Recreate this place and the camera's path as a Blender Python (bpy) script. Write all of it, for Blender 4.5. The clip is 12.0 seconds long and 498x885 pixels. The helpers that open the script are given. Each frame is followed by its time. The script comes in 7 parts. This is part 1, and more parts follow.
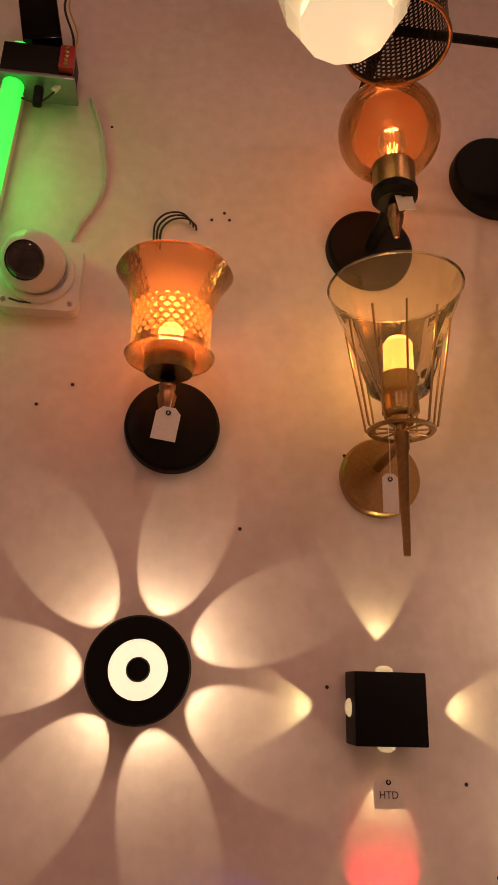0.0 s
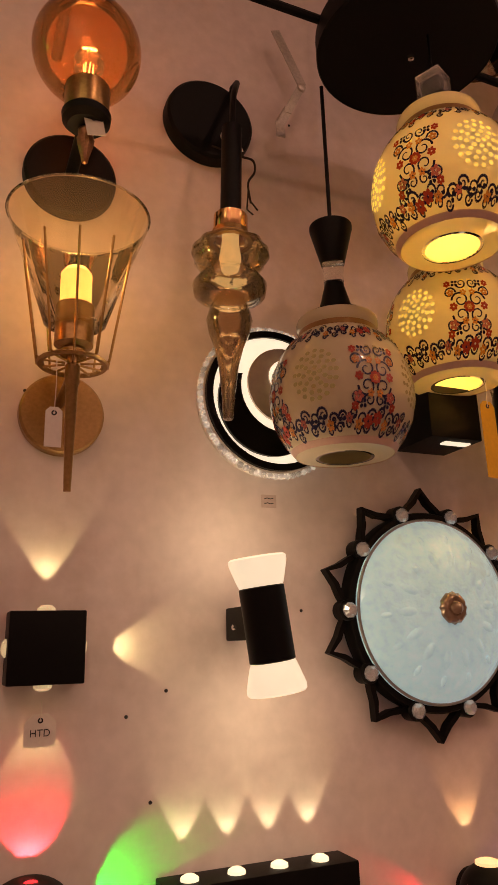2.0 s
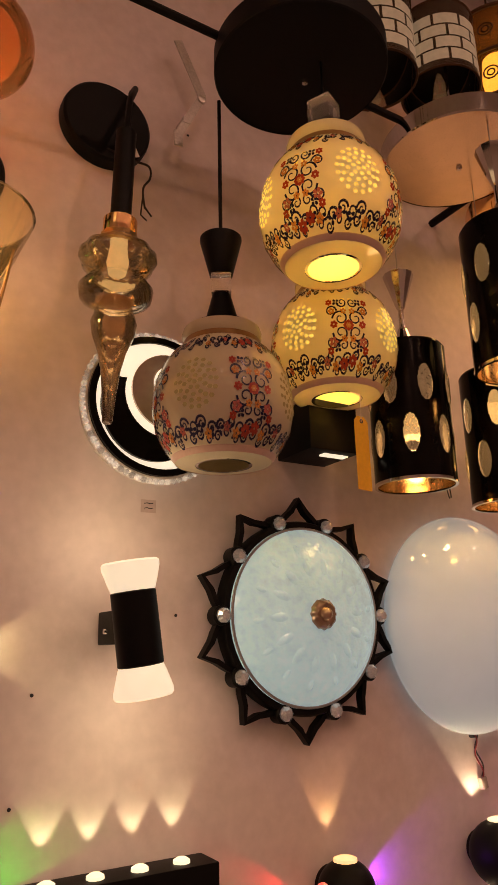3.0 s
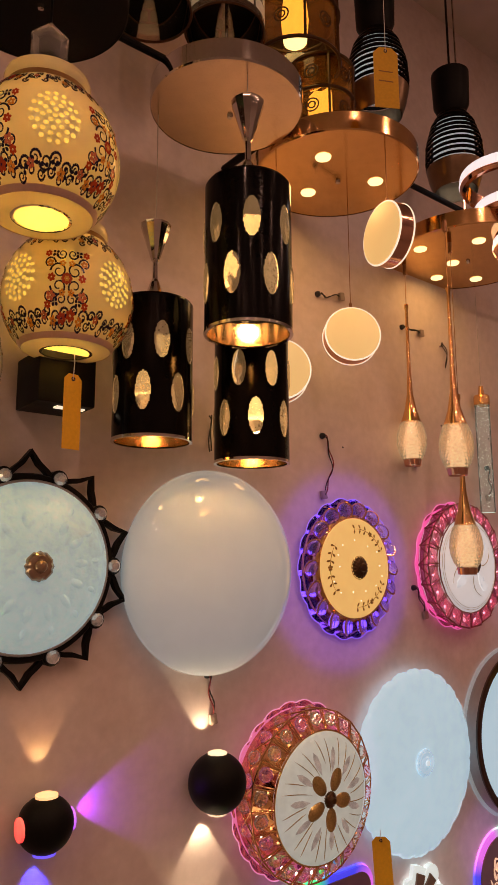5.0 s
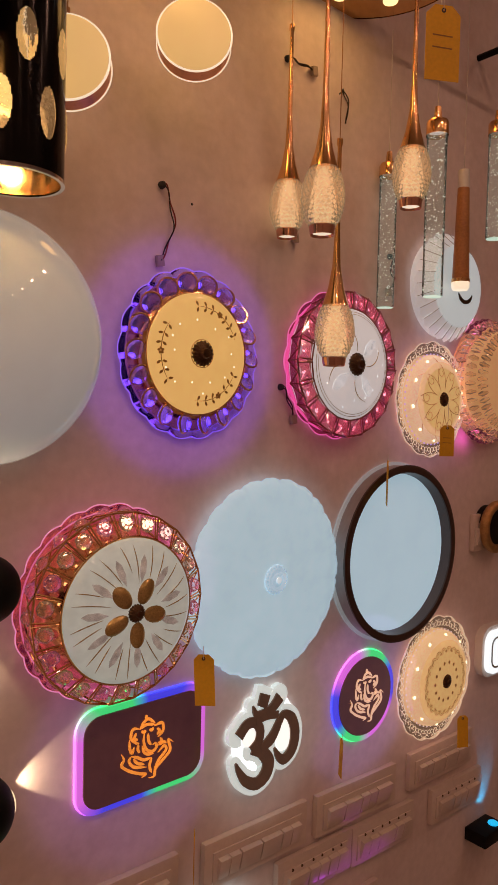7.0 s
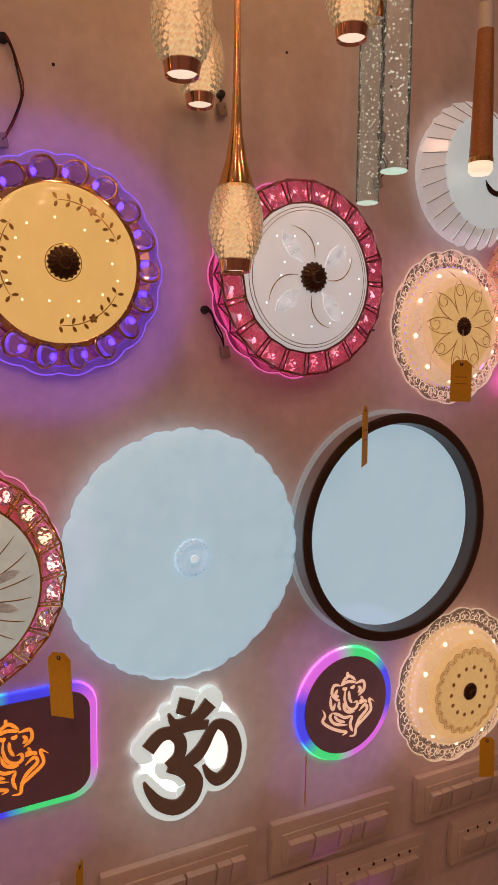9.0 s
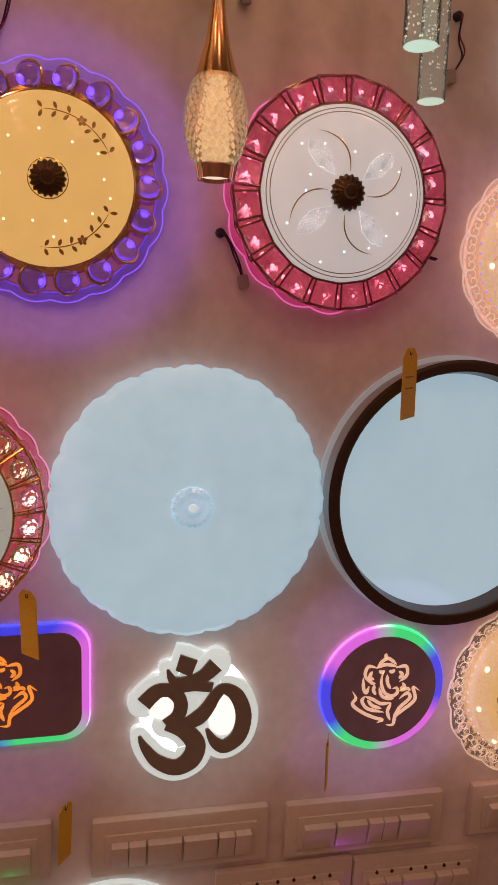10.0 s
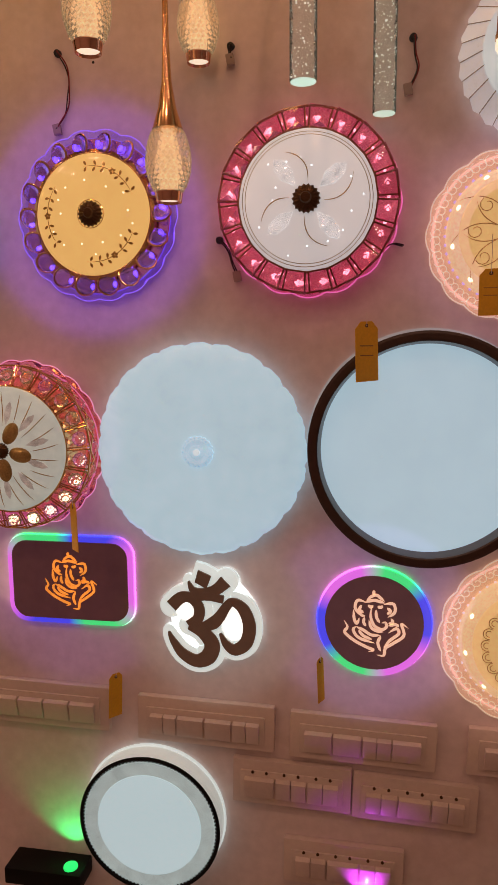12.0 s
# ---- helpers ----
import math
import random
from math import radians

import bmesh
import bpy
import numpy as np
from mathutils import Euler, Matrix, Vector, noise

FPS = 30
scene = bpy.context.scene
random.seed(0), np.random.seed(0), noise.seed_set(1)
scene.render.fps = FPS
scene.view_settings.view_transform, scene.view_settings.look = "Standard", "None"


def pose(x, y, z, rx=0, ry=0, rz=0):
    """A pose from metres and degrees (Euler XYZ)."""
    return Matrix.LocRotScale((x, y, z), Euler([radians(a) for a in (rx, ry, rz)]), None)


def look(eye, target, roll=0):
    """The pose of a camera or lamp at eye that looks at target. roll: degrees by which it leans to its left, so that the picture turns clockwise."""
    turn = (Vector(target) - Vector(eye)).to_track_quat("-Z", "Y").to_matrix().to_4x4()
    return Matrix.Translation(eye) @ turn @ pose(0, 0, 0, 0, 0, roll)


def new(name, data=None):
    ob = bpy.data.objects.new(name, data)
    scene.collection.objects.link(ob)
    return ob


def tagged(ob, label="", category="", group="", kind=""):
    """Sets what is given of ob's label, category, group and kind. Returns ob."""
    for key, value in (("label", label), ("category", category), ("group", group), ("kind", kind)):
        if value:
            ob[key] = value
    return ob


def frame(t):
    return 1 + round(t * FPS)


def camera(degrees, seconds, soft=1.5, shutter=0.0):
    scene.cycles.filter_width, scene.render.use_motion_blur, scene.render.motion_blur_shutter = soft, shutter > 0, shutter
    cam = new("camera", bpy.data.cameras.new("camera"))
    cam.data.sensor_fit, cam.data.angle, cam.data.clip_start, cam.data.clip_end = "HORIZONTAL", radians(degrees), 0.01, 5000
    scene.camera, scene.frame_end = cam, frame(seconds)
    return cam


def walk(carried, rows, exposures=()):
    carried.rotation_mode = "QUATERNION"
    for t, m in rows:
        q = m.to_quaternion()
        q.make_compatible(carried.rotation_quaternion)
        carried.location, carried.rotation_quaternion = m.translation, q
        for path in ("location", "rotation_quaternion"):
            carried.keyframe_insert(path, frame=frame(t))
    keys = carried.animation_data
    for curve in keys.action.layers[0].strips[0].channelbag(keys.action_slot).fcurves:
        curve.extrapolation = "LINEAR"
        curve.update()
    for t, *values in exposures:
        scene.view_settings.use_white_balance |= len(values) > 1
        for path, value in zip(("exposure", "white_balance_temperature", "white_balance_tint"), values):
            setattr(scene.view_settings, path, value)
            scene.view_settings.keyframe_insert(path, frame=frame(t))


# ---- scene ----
cam = camera(38.7, 12.0)
PATH = [
    (0, (0.216, 0.226, 1.518), (0.409, 2.106, 2.172), 1.6),
    (0.5, (0.26, 0.232, 1.52), (0.587, 2.12, 2.093), 0.6),
    (1, (0.285, 0.237, 1.509), (0.722, 2.11, 2.056), 0.2),
    (1.5, (0.314, 0.231, 1.5), (0.891, 2.066, 2.049), -0.6),
    (2, (0.344, 0.22, 1.5), (1.101, 1.989, 2.047), -1.5),
    (2.5, (0.345, 0.216, 1.496), (1.245, 1.912, 2.056), -1.7),
    (2.7, (0.349, 0.214, 1.492), (1.296, 1.882, 2.06), -1.7),
    (4.3, (0.51, 0.067, 1.551), (1.572, 1.713, 1.954), 0.4),
    (4.5, (0.523, 0.066, 1.548), (1.632, 1.688, 1.925), 0.2),
    (5, (0.555, 0.054, 1.537), (1.779, 1.598, 1.877), -0.2),
    (5.5, (0.584, 0.05, 1.52), (1.887, 1.54, 1.809), 0.1),
    (6, (0.669, 0.067, 1.492), (2.006, 1.542, 1.684), 0.1),
    (6.5, (0.794, 0.081, 1.457), (2.114, 1.584, 1.472), 0.3),
    (6.7, (0.834, 0.092, 1.44), (2.163, 1.587, 1.402), 0.8),
    (8.3, (1.202, 0.121, 1.437), (2.207, 1.841, 1.262), 2.3),
    (8.5, (1.244, 0.115, 1.429), (2.244, 1.837, 1.246), 1.4),
    (9, (1.331, 0.136, 1.407), (2.278, 1.887, 1.213), 0.6),
    (9.5, (1.439, 0.165, 1.402), (2.239, 1.977, 1.127), 1.0),
    (10, (1.579, 0.149, 1.38), (2.015, 2.074, 1.063), 1.8),
    (10.5, (1.672, 0.092, 1.351), (1.797, 2.063, 1.033), 1.2),
    (11, (1.747, -0.006, 1.351), (1.669, 1.971, 1.057), 1.5),
    (11.5, (1.878, -0.056, 1.348), (1.526, 1.896, 1.094), -0.6),
    (12, (1.962, -0.092, 1.33), (1.622, 1.86, 1.06), -0.5),
]
walk(cam, [(t, look(eye, target, roll)) for t, eye, target, roll in PATH],
     [(0.0, 0.0), (2.5, 0.0), (5.0, -0.1), (6.0, -0.3), (6.7, -0.35), (8.3, -0.17), (8.6, -0.18), (9.2, -0.3), (9.8, -0.3), (10.6, -0.22), (12.0, -0.2)])

# ---- world and room light ----
world = bpy.data.worlds.new("world")
scene.world = world
world.use_nodes = True
world.node_tree.nodes["Background"].inputs[0].default_value = (1.0, 0.8, 0.65, 1)
world.node_tree.nodes["Background"].inputs[1].default_value = 0.02

WALL_Y = 1.0
ROOM_LIGHT = 1.62
BEAM = 1.0


def area_lamp(name, x, y, z, size, watts, color):
    data = bpy.data.lights.new(name, "AREA")
    data.shape, data.size, data.energy, data.color = "DISK", size, watts, color
    ob = new(name, data)
    ob.matrix_basis = pose(x, y, z)
    return ob


def point_lamp(name, x, y, z, watts, color, size=0.01):
    data = bpy.data.lights.new(name, "POINT")
    data.energy, data.color, data.shadow_soft_size = watts, color, size
    ob = new(name, data)
    ob.matrix_basis = pose(x, y, z)
    return ob


def beam_lamp(name, x, z, angle, half, watts, color, out=0.03, tilt=18, blend=0.12, wide=1.0):
    """A spot that grazes the wall; angle: degrees in the wall's plane from the right, counter-clockwise; tilt: towards the wall; wide: its lens spreads the beam along the wall."""
    data = bpy.data.lights.new(name, "SPOT")
    data.energy, data.color, data.shadow_soft_size = watts * BEAM, color, 0.002
    data.spot_size, data.spot_blend = radians(2 * half), blend
    ob = new(name, data)
    eye = Vector((x, WALL_Y - out, z))
    a, b = radians(angle), radians(tilt)
    way = Vector((math.cos(a) * math.cos(b), math.sin(b), math.sin(a) * math.cos(b)))
    across = Vector((-math.sin(a), 0, math.cos(a)))
    m = Matrix((across, (-way).cross(across), -way)).transposed().to_4x4()
    ob.matrix_basis = Matrix.Translation(eye) @ m @ Matrix.Diagonal((wide, 1, 1, 1))
    return ob


ROOM_COLOR = (1.0, 0.525, 0.372)
DOWNLIGHTS = [(lx, ly, k) for ly, k in ((-0.3, 1.9), (-0.95, 0.95), (-1.5, 0.65), (-2.1, 0.4)) for lx in (-0.9, 0.05, 0.95, 1.85, 2.8)]
for lx, ly, k in DOWNLIGHTS:
    area_lamp("downlight_glow", lx, ly, 2.885, 0.075, ROOM_LIGHT * k, ROOM_COLOR)

# ---- materials ----


def nodes_of(name):
    m = bpy.data.materials.new(name)
    m.use_nodes = True
    return m, m.node_tree.nodes, m.node_tree.links, m.node_tree.nodes["Principled BSDF"]


def mat(name, color, rough=0.5, metal=0.0, vary=0.12, scale=30.0, bump=0.0, bump_scale=200.0, glow=None, strength=0.0,
        transmission=0.0, ior=1.45, coat=0.0, per_object=0.0, spec=0.5):
    """A surface with two scales of colour change, fine relief and, where it gives off light, a glow."""
    m, nodes, links, bsdf = nodes_of(name)
    texco = nodes.new("ShaderNodeTexCoord")
    big, fine = nodes.new("ShaderNodeTexNoise"), nodes.new("ShaderNodeTexNoise")
    big.inputs["Scale"].default_value, fine.inputs["Scale"].default_value = scale * 0.2, scale * 4
    big.inputs["Detail"].default_value = 4
    for n in (big, fine):
        links.new(texco.outputs["Object"], n.inputs["Vector"])
    add = nodes.new("ShaderNodeMath")
    add.operation = "ADD"
    links.new(big.outputs[0], add.inputs[0])
    links.new(fine.outputs[0], add.inputs[1])
    value = nodes.new("ShaderNodeMapRange")
    value.inputs[1].default_value, value.inputs[2].default_value = 0.6, 1.4
    value.inputs[3].default_value, value.inputs[4].default_value = 1 - vary, 1 + vary
    links.new(add.outputs[0], value.inputs[0])
    out = value.outputs[0]
    if per_object:
        info = nodes.new("ShaderNodeObjectInfo")
        spread = nodes.new("ShaderNodeMapRange")
        spread.inputs[3].default_value, spread.inputs[4].default_value = 1 - per_object, 1 + per_object
        links.new(info.outputs["Random"], spread.inputs[0])
        mul = nodes.new("ShaderNodeMath")
        mul.operation = "MULTIPLY"
        links.new(out, mul.inputs[0])
        links.new(spread.outputs[0], mul.inputs[1])
        out = mul.outputs[0]
    scaled = nodes.new("ShaderNodeVectorMath")
    scaled.operation = "SCALE"
    scaled.inputs[0].default_value = color
    links.new(out, scaled.inputs["Scale"])
    links.new(scaled.outputs[0], bsdf.inputs["Base Color"])
    rr = nodes.new("ShaderNodeMapRange")
    rr.inputs[3].default_value, rr.inputs[4].default_value = max(0.0, rough - 0.08), min(1.0, rough + 0.08)
    links.new(big.outputs[0], rr.inputs[0])
    links.new(rr.outputs[0], bsdf.inputs["Roughness"])
    bsdf.inputs["Metallic"].default_value = metal
    bsdf.inputs["Transmission Weight"].default_value = transmission
    bsdf.inputs["IOR"].default_value = ior
    bsdf.inputs["Coat Weight"].default_value = coat
    bsdf.inputs["Specular IOR Level"].default_value = spec
    if glow:
        bsdf.inputs["Emission Color"].default_value = (*glow, 1)
        gl = nodes.new("ShaderNodeMath")
        gl.operation = "MULTIPLY"
        gl.inputs[1].default_value = strength
        links.new(out, gl.inputs[0])
        links.new(gl.outputs[0], bsdf.inputs["Emission Strength"])
    if bump:
        tex = nodes.new("ShaderNodeTexNoise")
        tex.inputs["Scale"].default_value = bump_scale
        tex.inputs["Detail"].default_value = 3
        links.new(texco.outputs["Object"], tex.inputs["Vector"])
        bp = nodes.new("ShaderNodeBump")
        bp.inputs["Strength"].default_value, bp.inputs["Distance"].default_value = bump, 0.002
        links.new(tex.outputs[0], bp.inputs["Height"])
        links.new(bp.outputs[0], bsdf.inputs["Normal"])
    return m


def thin_glass(name, tint, gloss=1.0, rough=0.02, ior=1.5, haze=0.0, haze_color=(1, 1, 1), glow=None, strength=0.0, relief=0.0, relief_scale=300, share_through=0.5):
    """A thin glass wall: tinted see-through with Fresnel gloss, and some haze."""
    m, nodes, links, bsdf = nodes_of(name)
    nodes.remove(bsdf)
    clear, shine, fres, mix = (nodes.new("ShaderNodeBsdf" + k) if k in ("Transparent", "Glossy") else nodes.new("ShaderNode" + k)
                               for k in ("Transparent", "Glossy", "Fresnel", "MixShader"))
    clear.inputs[0].default_value = (*tint, 1)
    shine.inputs["Roughness"].default_value = rough
    shine.inputs["Color"].default_value = (gloss, gloss, gloss, 1)
    fres.inputs["IOR"].default_value = ior
    links.new(fres.outputs[0], mix.inputs[0])
    body = clear.outputs[0]
    if haze:
        dif, tr, m1, m2 = nodes.new("ShaderNodeBsdfDiffuse"), nodes.new("ShaderNodeBsdfTranslucent"), nodes.new("ShaderNodeMixShader"), nodes.new("ShaderNodeMixShader")
        dif.inputs[0].default_value = tr.inputs[0].default_value = (*haze_color, 1)
        m1.inputs[0].default_value, m2.inputs[0].default_value = share_through, haze
        links.new(dif.outputs[0], m1.inputs[1])
        links.new(tr.outputs[0], m1.inputs[2])
        links.new(body, m2.inputs[1])
        links.new(m1.outputs[0], m2.inputs[2])
        body = m2.outputs[0]
    if glow:
        em, plus = nodes.new("ShaderNodeEmission"), nodes.new("ShaderNodeAddShader")
        em.inputs[0].default_value, em.inputs[1].default_value = (*glow, 1), strength
        links.new(body, plus.inputs[0])
        links.new(em.outputs[0], plus.inputs[1])
        body = plus.outputs[0]
    links.new(body, mix.inputs[1])
    links.new(shine.outputs[0], mix.inputs[2])
    if relief:
        texco, tex, bp = nodes.new("ShaderNodeTexCoord"), nodes.new("ShaderNodeTexNoise"), nodes.new("ShaderNodeBump")
        tex.inputs["Scale"].default_value = relief_scale
        links.new(texco.outputs["Object"], tex.inputs["Vector"])
        links.new(tex.outputs[0], bp.inputs["Height"])
        bp.inputs["Strength"].default_value, bp.inputs["Distance"].default_value = relief, 0.002
        links.new(bp.outputs[0], shine.inputs["Normal"])
        links.new(bp.outputs[0], fres.inputs["Normal"])
    links.new(mix.outputs[0], nodes["Material Output"].inputs[0])
    return m


WALL = mat("wall_paint", (0.76, 0.665, 0.65), 0.65, vary=0.1, scale=14, bump=0.12, bump_scale=60)


def soil(m, color, scale, low, high, share):
    """Smudges of handling dirt over a painted surface, uneven and with soft edges."""
    nodes, links = m.node_tree.nodes, m.node_tree.links
    bsdf = nodes["Principled BSDF"]
    under = bsdf.inputs["Base Color"].links[0].from_socket
    texco, tex, span, mix = (nodes.new("ShaderNode" + k) for k in ("TexCoord", "TexNoise", "MapRange", "MixRGB"))
    tex.inputs["Scale"].default_value, tex.inputs["Detail"].default_value, tex.inputs["Roughness"].default_value = scale, 7, 0.68
    links.new(texco.outputs["Object"], tex.inputs["Vector"])
    span.inputs[1].default_value, span.inputs[2].default_value, span.inputs[4].default_value = low, high, share
    links.new(tex.outputs[0], span.inputs[0])
    links.new(span.outputs[0], mix.inputs[0])
    links.new(under, mix.inputs[1])
    mix.inputs[2].default_value = (*color, 1)
    links.new(mix.outputs[0], bsdf.inputs["Base Color"])


soil(WALL, (0.5, 0.36, 0.29), 3.2, 0.5, 0.72, 0.5)
PLAIN = mat("room_paint", (0.62, 0.55, 0.5), 0.7, vary=0.08, scale=6, bump=0.1, bump_scale=60)
FLOOR = mat("floor_tile", (0.45, 0.4, 0.36), 0.25, vary=0.15, scale=4)
BLACK = mat("black_paint", (0.004, 0.0036, 0.0036), 0.5, vary=0.25, scale=40, spec=0.18, bump=0.05, bump_scale=900)
BLACK_GLOSS = mat("black_gloss", (0.004, 0.003, 0.003), 0.16, vary=0.2, scale=40, spec=0.12)
BRASS = mat("antique_brass", (0.42, 0.27, 0.11), 0.33, 1.0, vary=0.2, scale=60, bump=0.05, bump_scale=500)
COPPER = mat("aged_copper", (0.33, 0.17, 0.09), 0.38, 1.0, vary=0.3, scale=90)
GOLD = mat("polished_gold", (0.83, 0.5, 0.22), 0.14, 1.0, vary=0.08, scale=40)
ROSE_GOLD = mat("rose_gold", (0.75, 0.42, 0.3), 0.13, 1.0, vary=0.08, scale=40)
ZINC = mat("zinc", (0.6, 0.56, 0.52), 0.35, 0.9, vary=0.2, scale=80)
CHROME = mat("chrome", (0.62, 0.58, 0.55), 0.08, 1.0, vary=0.06, scale=40)
GOLD_PLATE = mat("gold_mirror_plate", (0.74, 0.46, 0.2), 0.1, 1.0, vary=0.08, scale=10)
CREAM_PLATE = mat("champagne_plate", (0.78, 0.62, 0.46), 0.2, 1.0, vary=0.08, scale=10)
DARK_BRONZE = mat("dark_bronze", (0.1, 0.055, 0.03), 0.35, 0.8, vary=0.3, scale=120)
WHITE_PLASTIC = mat("white_plastic", (0.72, 0.69, 0.66), 0.3, vary=0.05, scale=30)
SWITCH_PLASTIC = mat("switch_plastic", (0.7, 0.6, 0.54), 0.3, vary=0.06, scale=30, per_object=0.05)
PAPER = mat("paper_tag", (0.75, 0.7, 0.64), 0.8, vary=0.06, scale=60, bump=0.1)
YELLOW_TAG = mat("yellow_card", (0.74, 0.41, 0.02), 0.7, vary=0.1, scale=60, bump=0.1, per_object=0.1)
INK = mat("ink", (0.02, 0.02, 0.025), 0.6)
FADED_INK = mat("faded_ink", (0.3, 0.14, 0.03), 0.7)
WIRE = mat("black_wire", (0.02, 0.015, 0.015), 0.5)
RED_WIRE = mat("red_wire", (0.22, 0.02, 0.02), 0.5)
GREY_WIRE = mat("grey_cable", (0.55, 0.5, 0.46), 0.5)
OPAL_WARM = mat("opal_warm", (0.5, 0.4, 0.26), 0.15, vary=0.06, scale=12, glow=(1, 0.56, 0.16), strength=0.72, coat=0.3)
OPAL_BRIGHT = mat("opal_bright", (0.9, 0.85, 0.75), 0.25, vary=0.05, scale=12, glow=(1, 0.83, 0.6), strength=0.95)
OPAL_COOL = mat("opal_cool", (0.75, 0.8, 0.84), 0.3, vary=0.05, scale=10, glow=(0.75, 0.95, 1.0), strength=0.42)
# Faint glow stands in for room light on the unlit dome.
WHITE_GLASS = mat("white_glass", (0.75, 0.82, 0.84), 0.02, vary=0.03, scale=6, coat=0.6, glow=(0.75, 0.95, 1.0), strength=0.17)
# Soft reflected brightness of the lotus glass is put in as glow.
ICE_GLASS = mat("ice_glass", (0.58, 0.86, 0.92), 0.08, vary=0.18, scale=22, bump=1.0, bump_scale=75, spec=0.9, glow=(0.6, 0.92, 0.98), strength=0.24)
LED_WARM = mat("led_warm", (0.9, 0.8, 0.6), 0.4, vary=0.02, glow=(1, 0.82, 0.36), strength=1.6)
LED_WHITE = mat("led_white", (0.9, 0.9, 0.9), 0.4, vary=0.02, glow=(0.85, 0.95, 1), strength=1.2)
PURE_WHITE_GLOW = mat("bright_white_glow", (0.9, 0.9, 0.9), 0.4, vary=0.02, glow=(1, 0.97, 0.9), strength=1.1)
FILAMENT = mat("filament", (0.9, 0.6, 0.3), 0.4, vary=0.02, glow=(1, 0.55, 0.16), strength=14.0)
CANDLE = mat("frosted_bulb", (0.9, 0.6, 0.3), 0.5, vary=0.05, glow=(1, 0.55, 0.13), strength=1.4)
AMBER_GLASS = thin_glass("amber_glass", (0.8, 0.4, 0.2), ior=1.35, haze=0.2, haze_color=(0.75, 0.36, 0.18))
ORANGE_ETCHED = thin_glass("etched_orange_glass", (0.97, 0.68, 0.46), haze=0.26, haze_color=(0.95, 0.6, 0.4), relief=0.5, relief_scale=160)
LUSTRE_GLASS = thin_glass("lustre_glass", (0.96, 0.84, 0.58), ior=1.75, rough=0.06, haze=0.09, haze_color=(0.85, 0.62, 0.3), relief=0.15, relief_scale=60)
SMOKY_GLASS = thin_glass("smoky_mirror_glass", (0.78, 0.62, 0.4), ior=2.0, rough=0.08, haze=0.16, haze_color=(0.7, 0.48, 0.26), relief=0.3, relief_scale=70)
CLEAR_GLASS = thin_glass("clear_glass", (0.95, 0.95, 0.95), ior=1.5, haze=0.05)


def crystal(name, tint, rough=0.02, glow=None, strength=0.0):
    return mat(name, tint, rough + 0.06, vary=0.06, scale=60, transmission=0.92, ior=1.5, glow=glow, strength=strength, per_object=0.2)


CRYSTAL = crystal("crystal", (0.95, 0.95, 0.95))
# A trace of glow makes the studs' glint; they give no light themselves.
STUD = mat("crystal_stud", (0.75, 0.73, 0.7), 0.06, 0.7, vary=0.4, scale=150, glow=(1, 0.95, 0.9), strength=0.03)
CRYSTAL_BLUE = crystal("crystal_blue", (0.9, 0.87, 1.0), glow=(0.1, 0.03, 1.0), strength=0.008)
CRYSTAL_PINK = crystal("crystal_pink", (1.0, 0.82, 0.86), glow=(1.0, 0.06, 0.2), strength=0.02)
CRYSTAL_ROSE = crystal("crystal_rose", (1.0, 0.8, 0.86), glow=(1.0, 0.15, 0.4), strength=0.04)
CRYSTAL_AMBER = crystal("crystal_amber", (1.0, 0.9, 0.78), glow=(1.0, 0.5, 0.25), strength=0.02)
BLUE_EDGE = thin_glass("blue_lit_glass", (0.97, 0.96, 1.0), glow=(0.1, 0.03, 1.0), strength=0.02, haze=0.015, haze_color=(0.4, 0.3, 1))
PINK_EDGE = thin_glass("pink_lit_glass", (1.0, 0.9, 0.93), glow=(1.0, 0.08, 0.35), strength=0.07, haze=0.06, haze_color=(1, 0.3, 0.5))
WARM_EDGE = thin_glass("warm_lit_glass", (1.0, 0.94, 0.88), glow=(1.0, 0.6, 0.38), strength=0.13, haze=0.12, haze_color=(1, 0.8, 0.65), relief=0.5, relief_scale=90)
PEBBLE_GLASS = thin_glass("textured_pendant_glass", (0.95, 0.8, 0.68), ior=1.55, haze=0.2, haze_color=(0.95, 0.82, 0.7), glow=(1, 0.7, 0.42), strength=0.1)
# The light that bubbles catch is set as emission.
BUBBLE = mat("bubble", (0.9, 0.95, 0.9), 0.2, vary=0.05, glow=(0.9, 1.0, 0.85), strength=0.7)



def led_glow(name, color, strength):
    return mat("led_back_glow", (0.6, 0.6, 0.6), 0.5, vary=0.02, glow=color, strength=strength)


# ---- mesh helpers ----


def smooth(me, angle=32):
    me.polygons.foreach_set("use_smooth", [True] * len(me.polygons))
    me.set_sharp_from_angle(angle=radians(angle))


def mesh_of(name, bm, material, angle=32):
    bmesh.ops.recalc_face_normals(bm, faces=bm.faces)
    me = bpy.data.meshes.new(name)
    bm.to_mesh(me)
    bm.free()
    smooth(me, angle)
    for m in (material if isinstance(material, (list, tuple)) else (material,)):
        me.materials.append(m)
    return me


def part(name, bm, material, parent, label="", angle=32):
    ob = new(name, mesh_of(name, bm, material, angle))
    ob.parent = parent
    if label:
        tagged(ob, label)
    return ob


def share(name, me, parent, m):
    ob = new(name, me)
    ob.parent = parent
    ob.matrix_basis = m
    return ob


def thing(name, m, label, category, group="", kind=""):
    ob = new(name)
    ob.empty_display_size = 0.02
    ob.matrix_basis = m
    return tagged(ob, label, category, group, kind)


def on_wall(x, z, out=0.0, turn=0.0):
    """The pose of a wall lamp: its axis points into the room."""
    return pose(x, WALL_Y - out, z, 90, 0, 0) @ pose(0, 0, 0, 0, 0, turn)


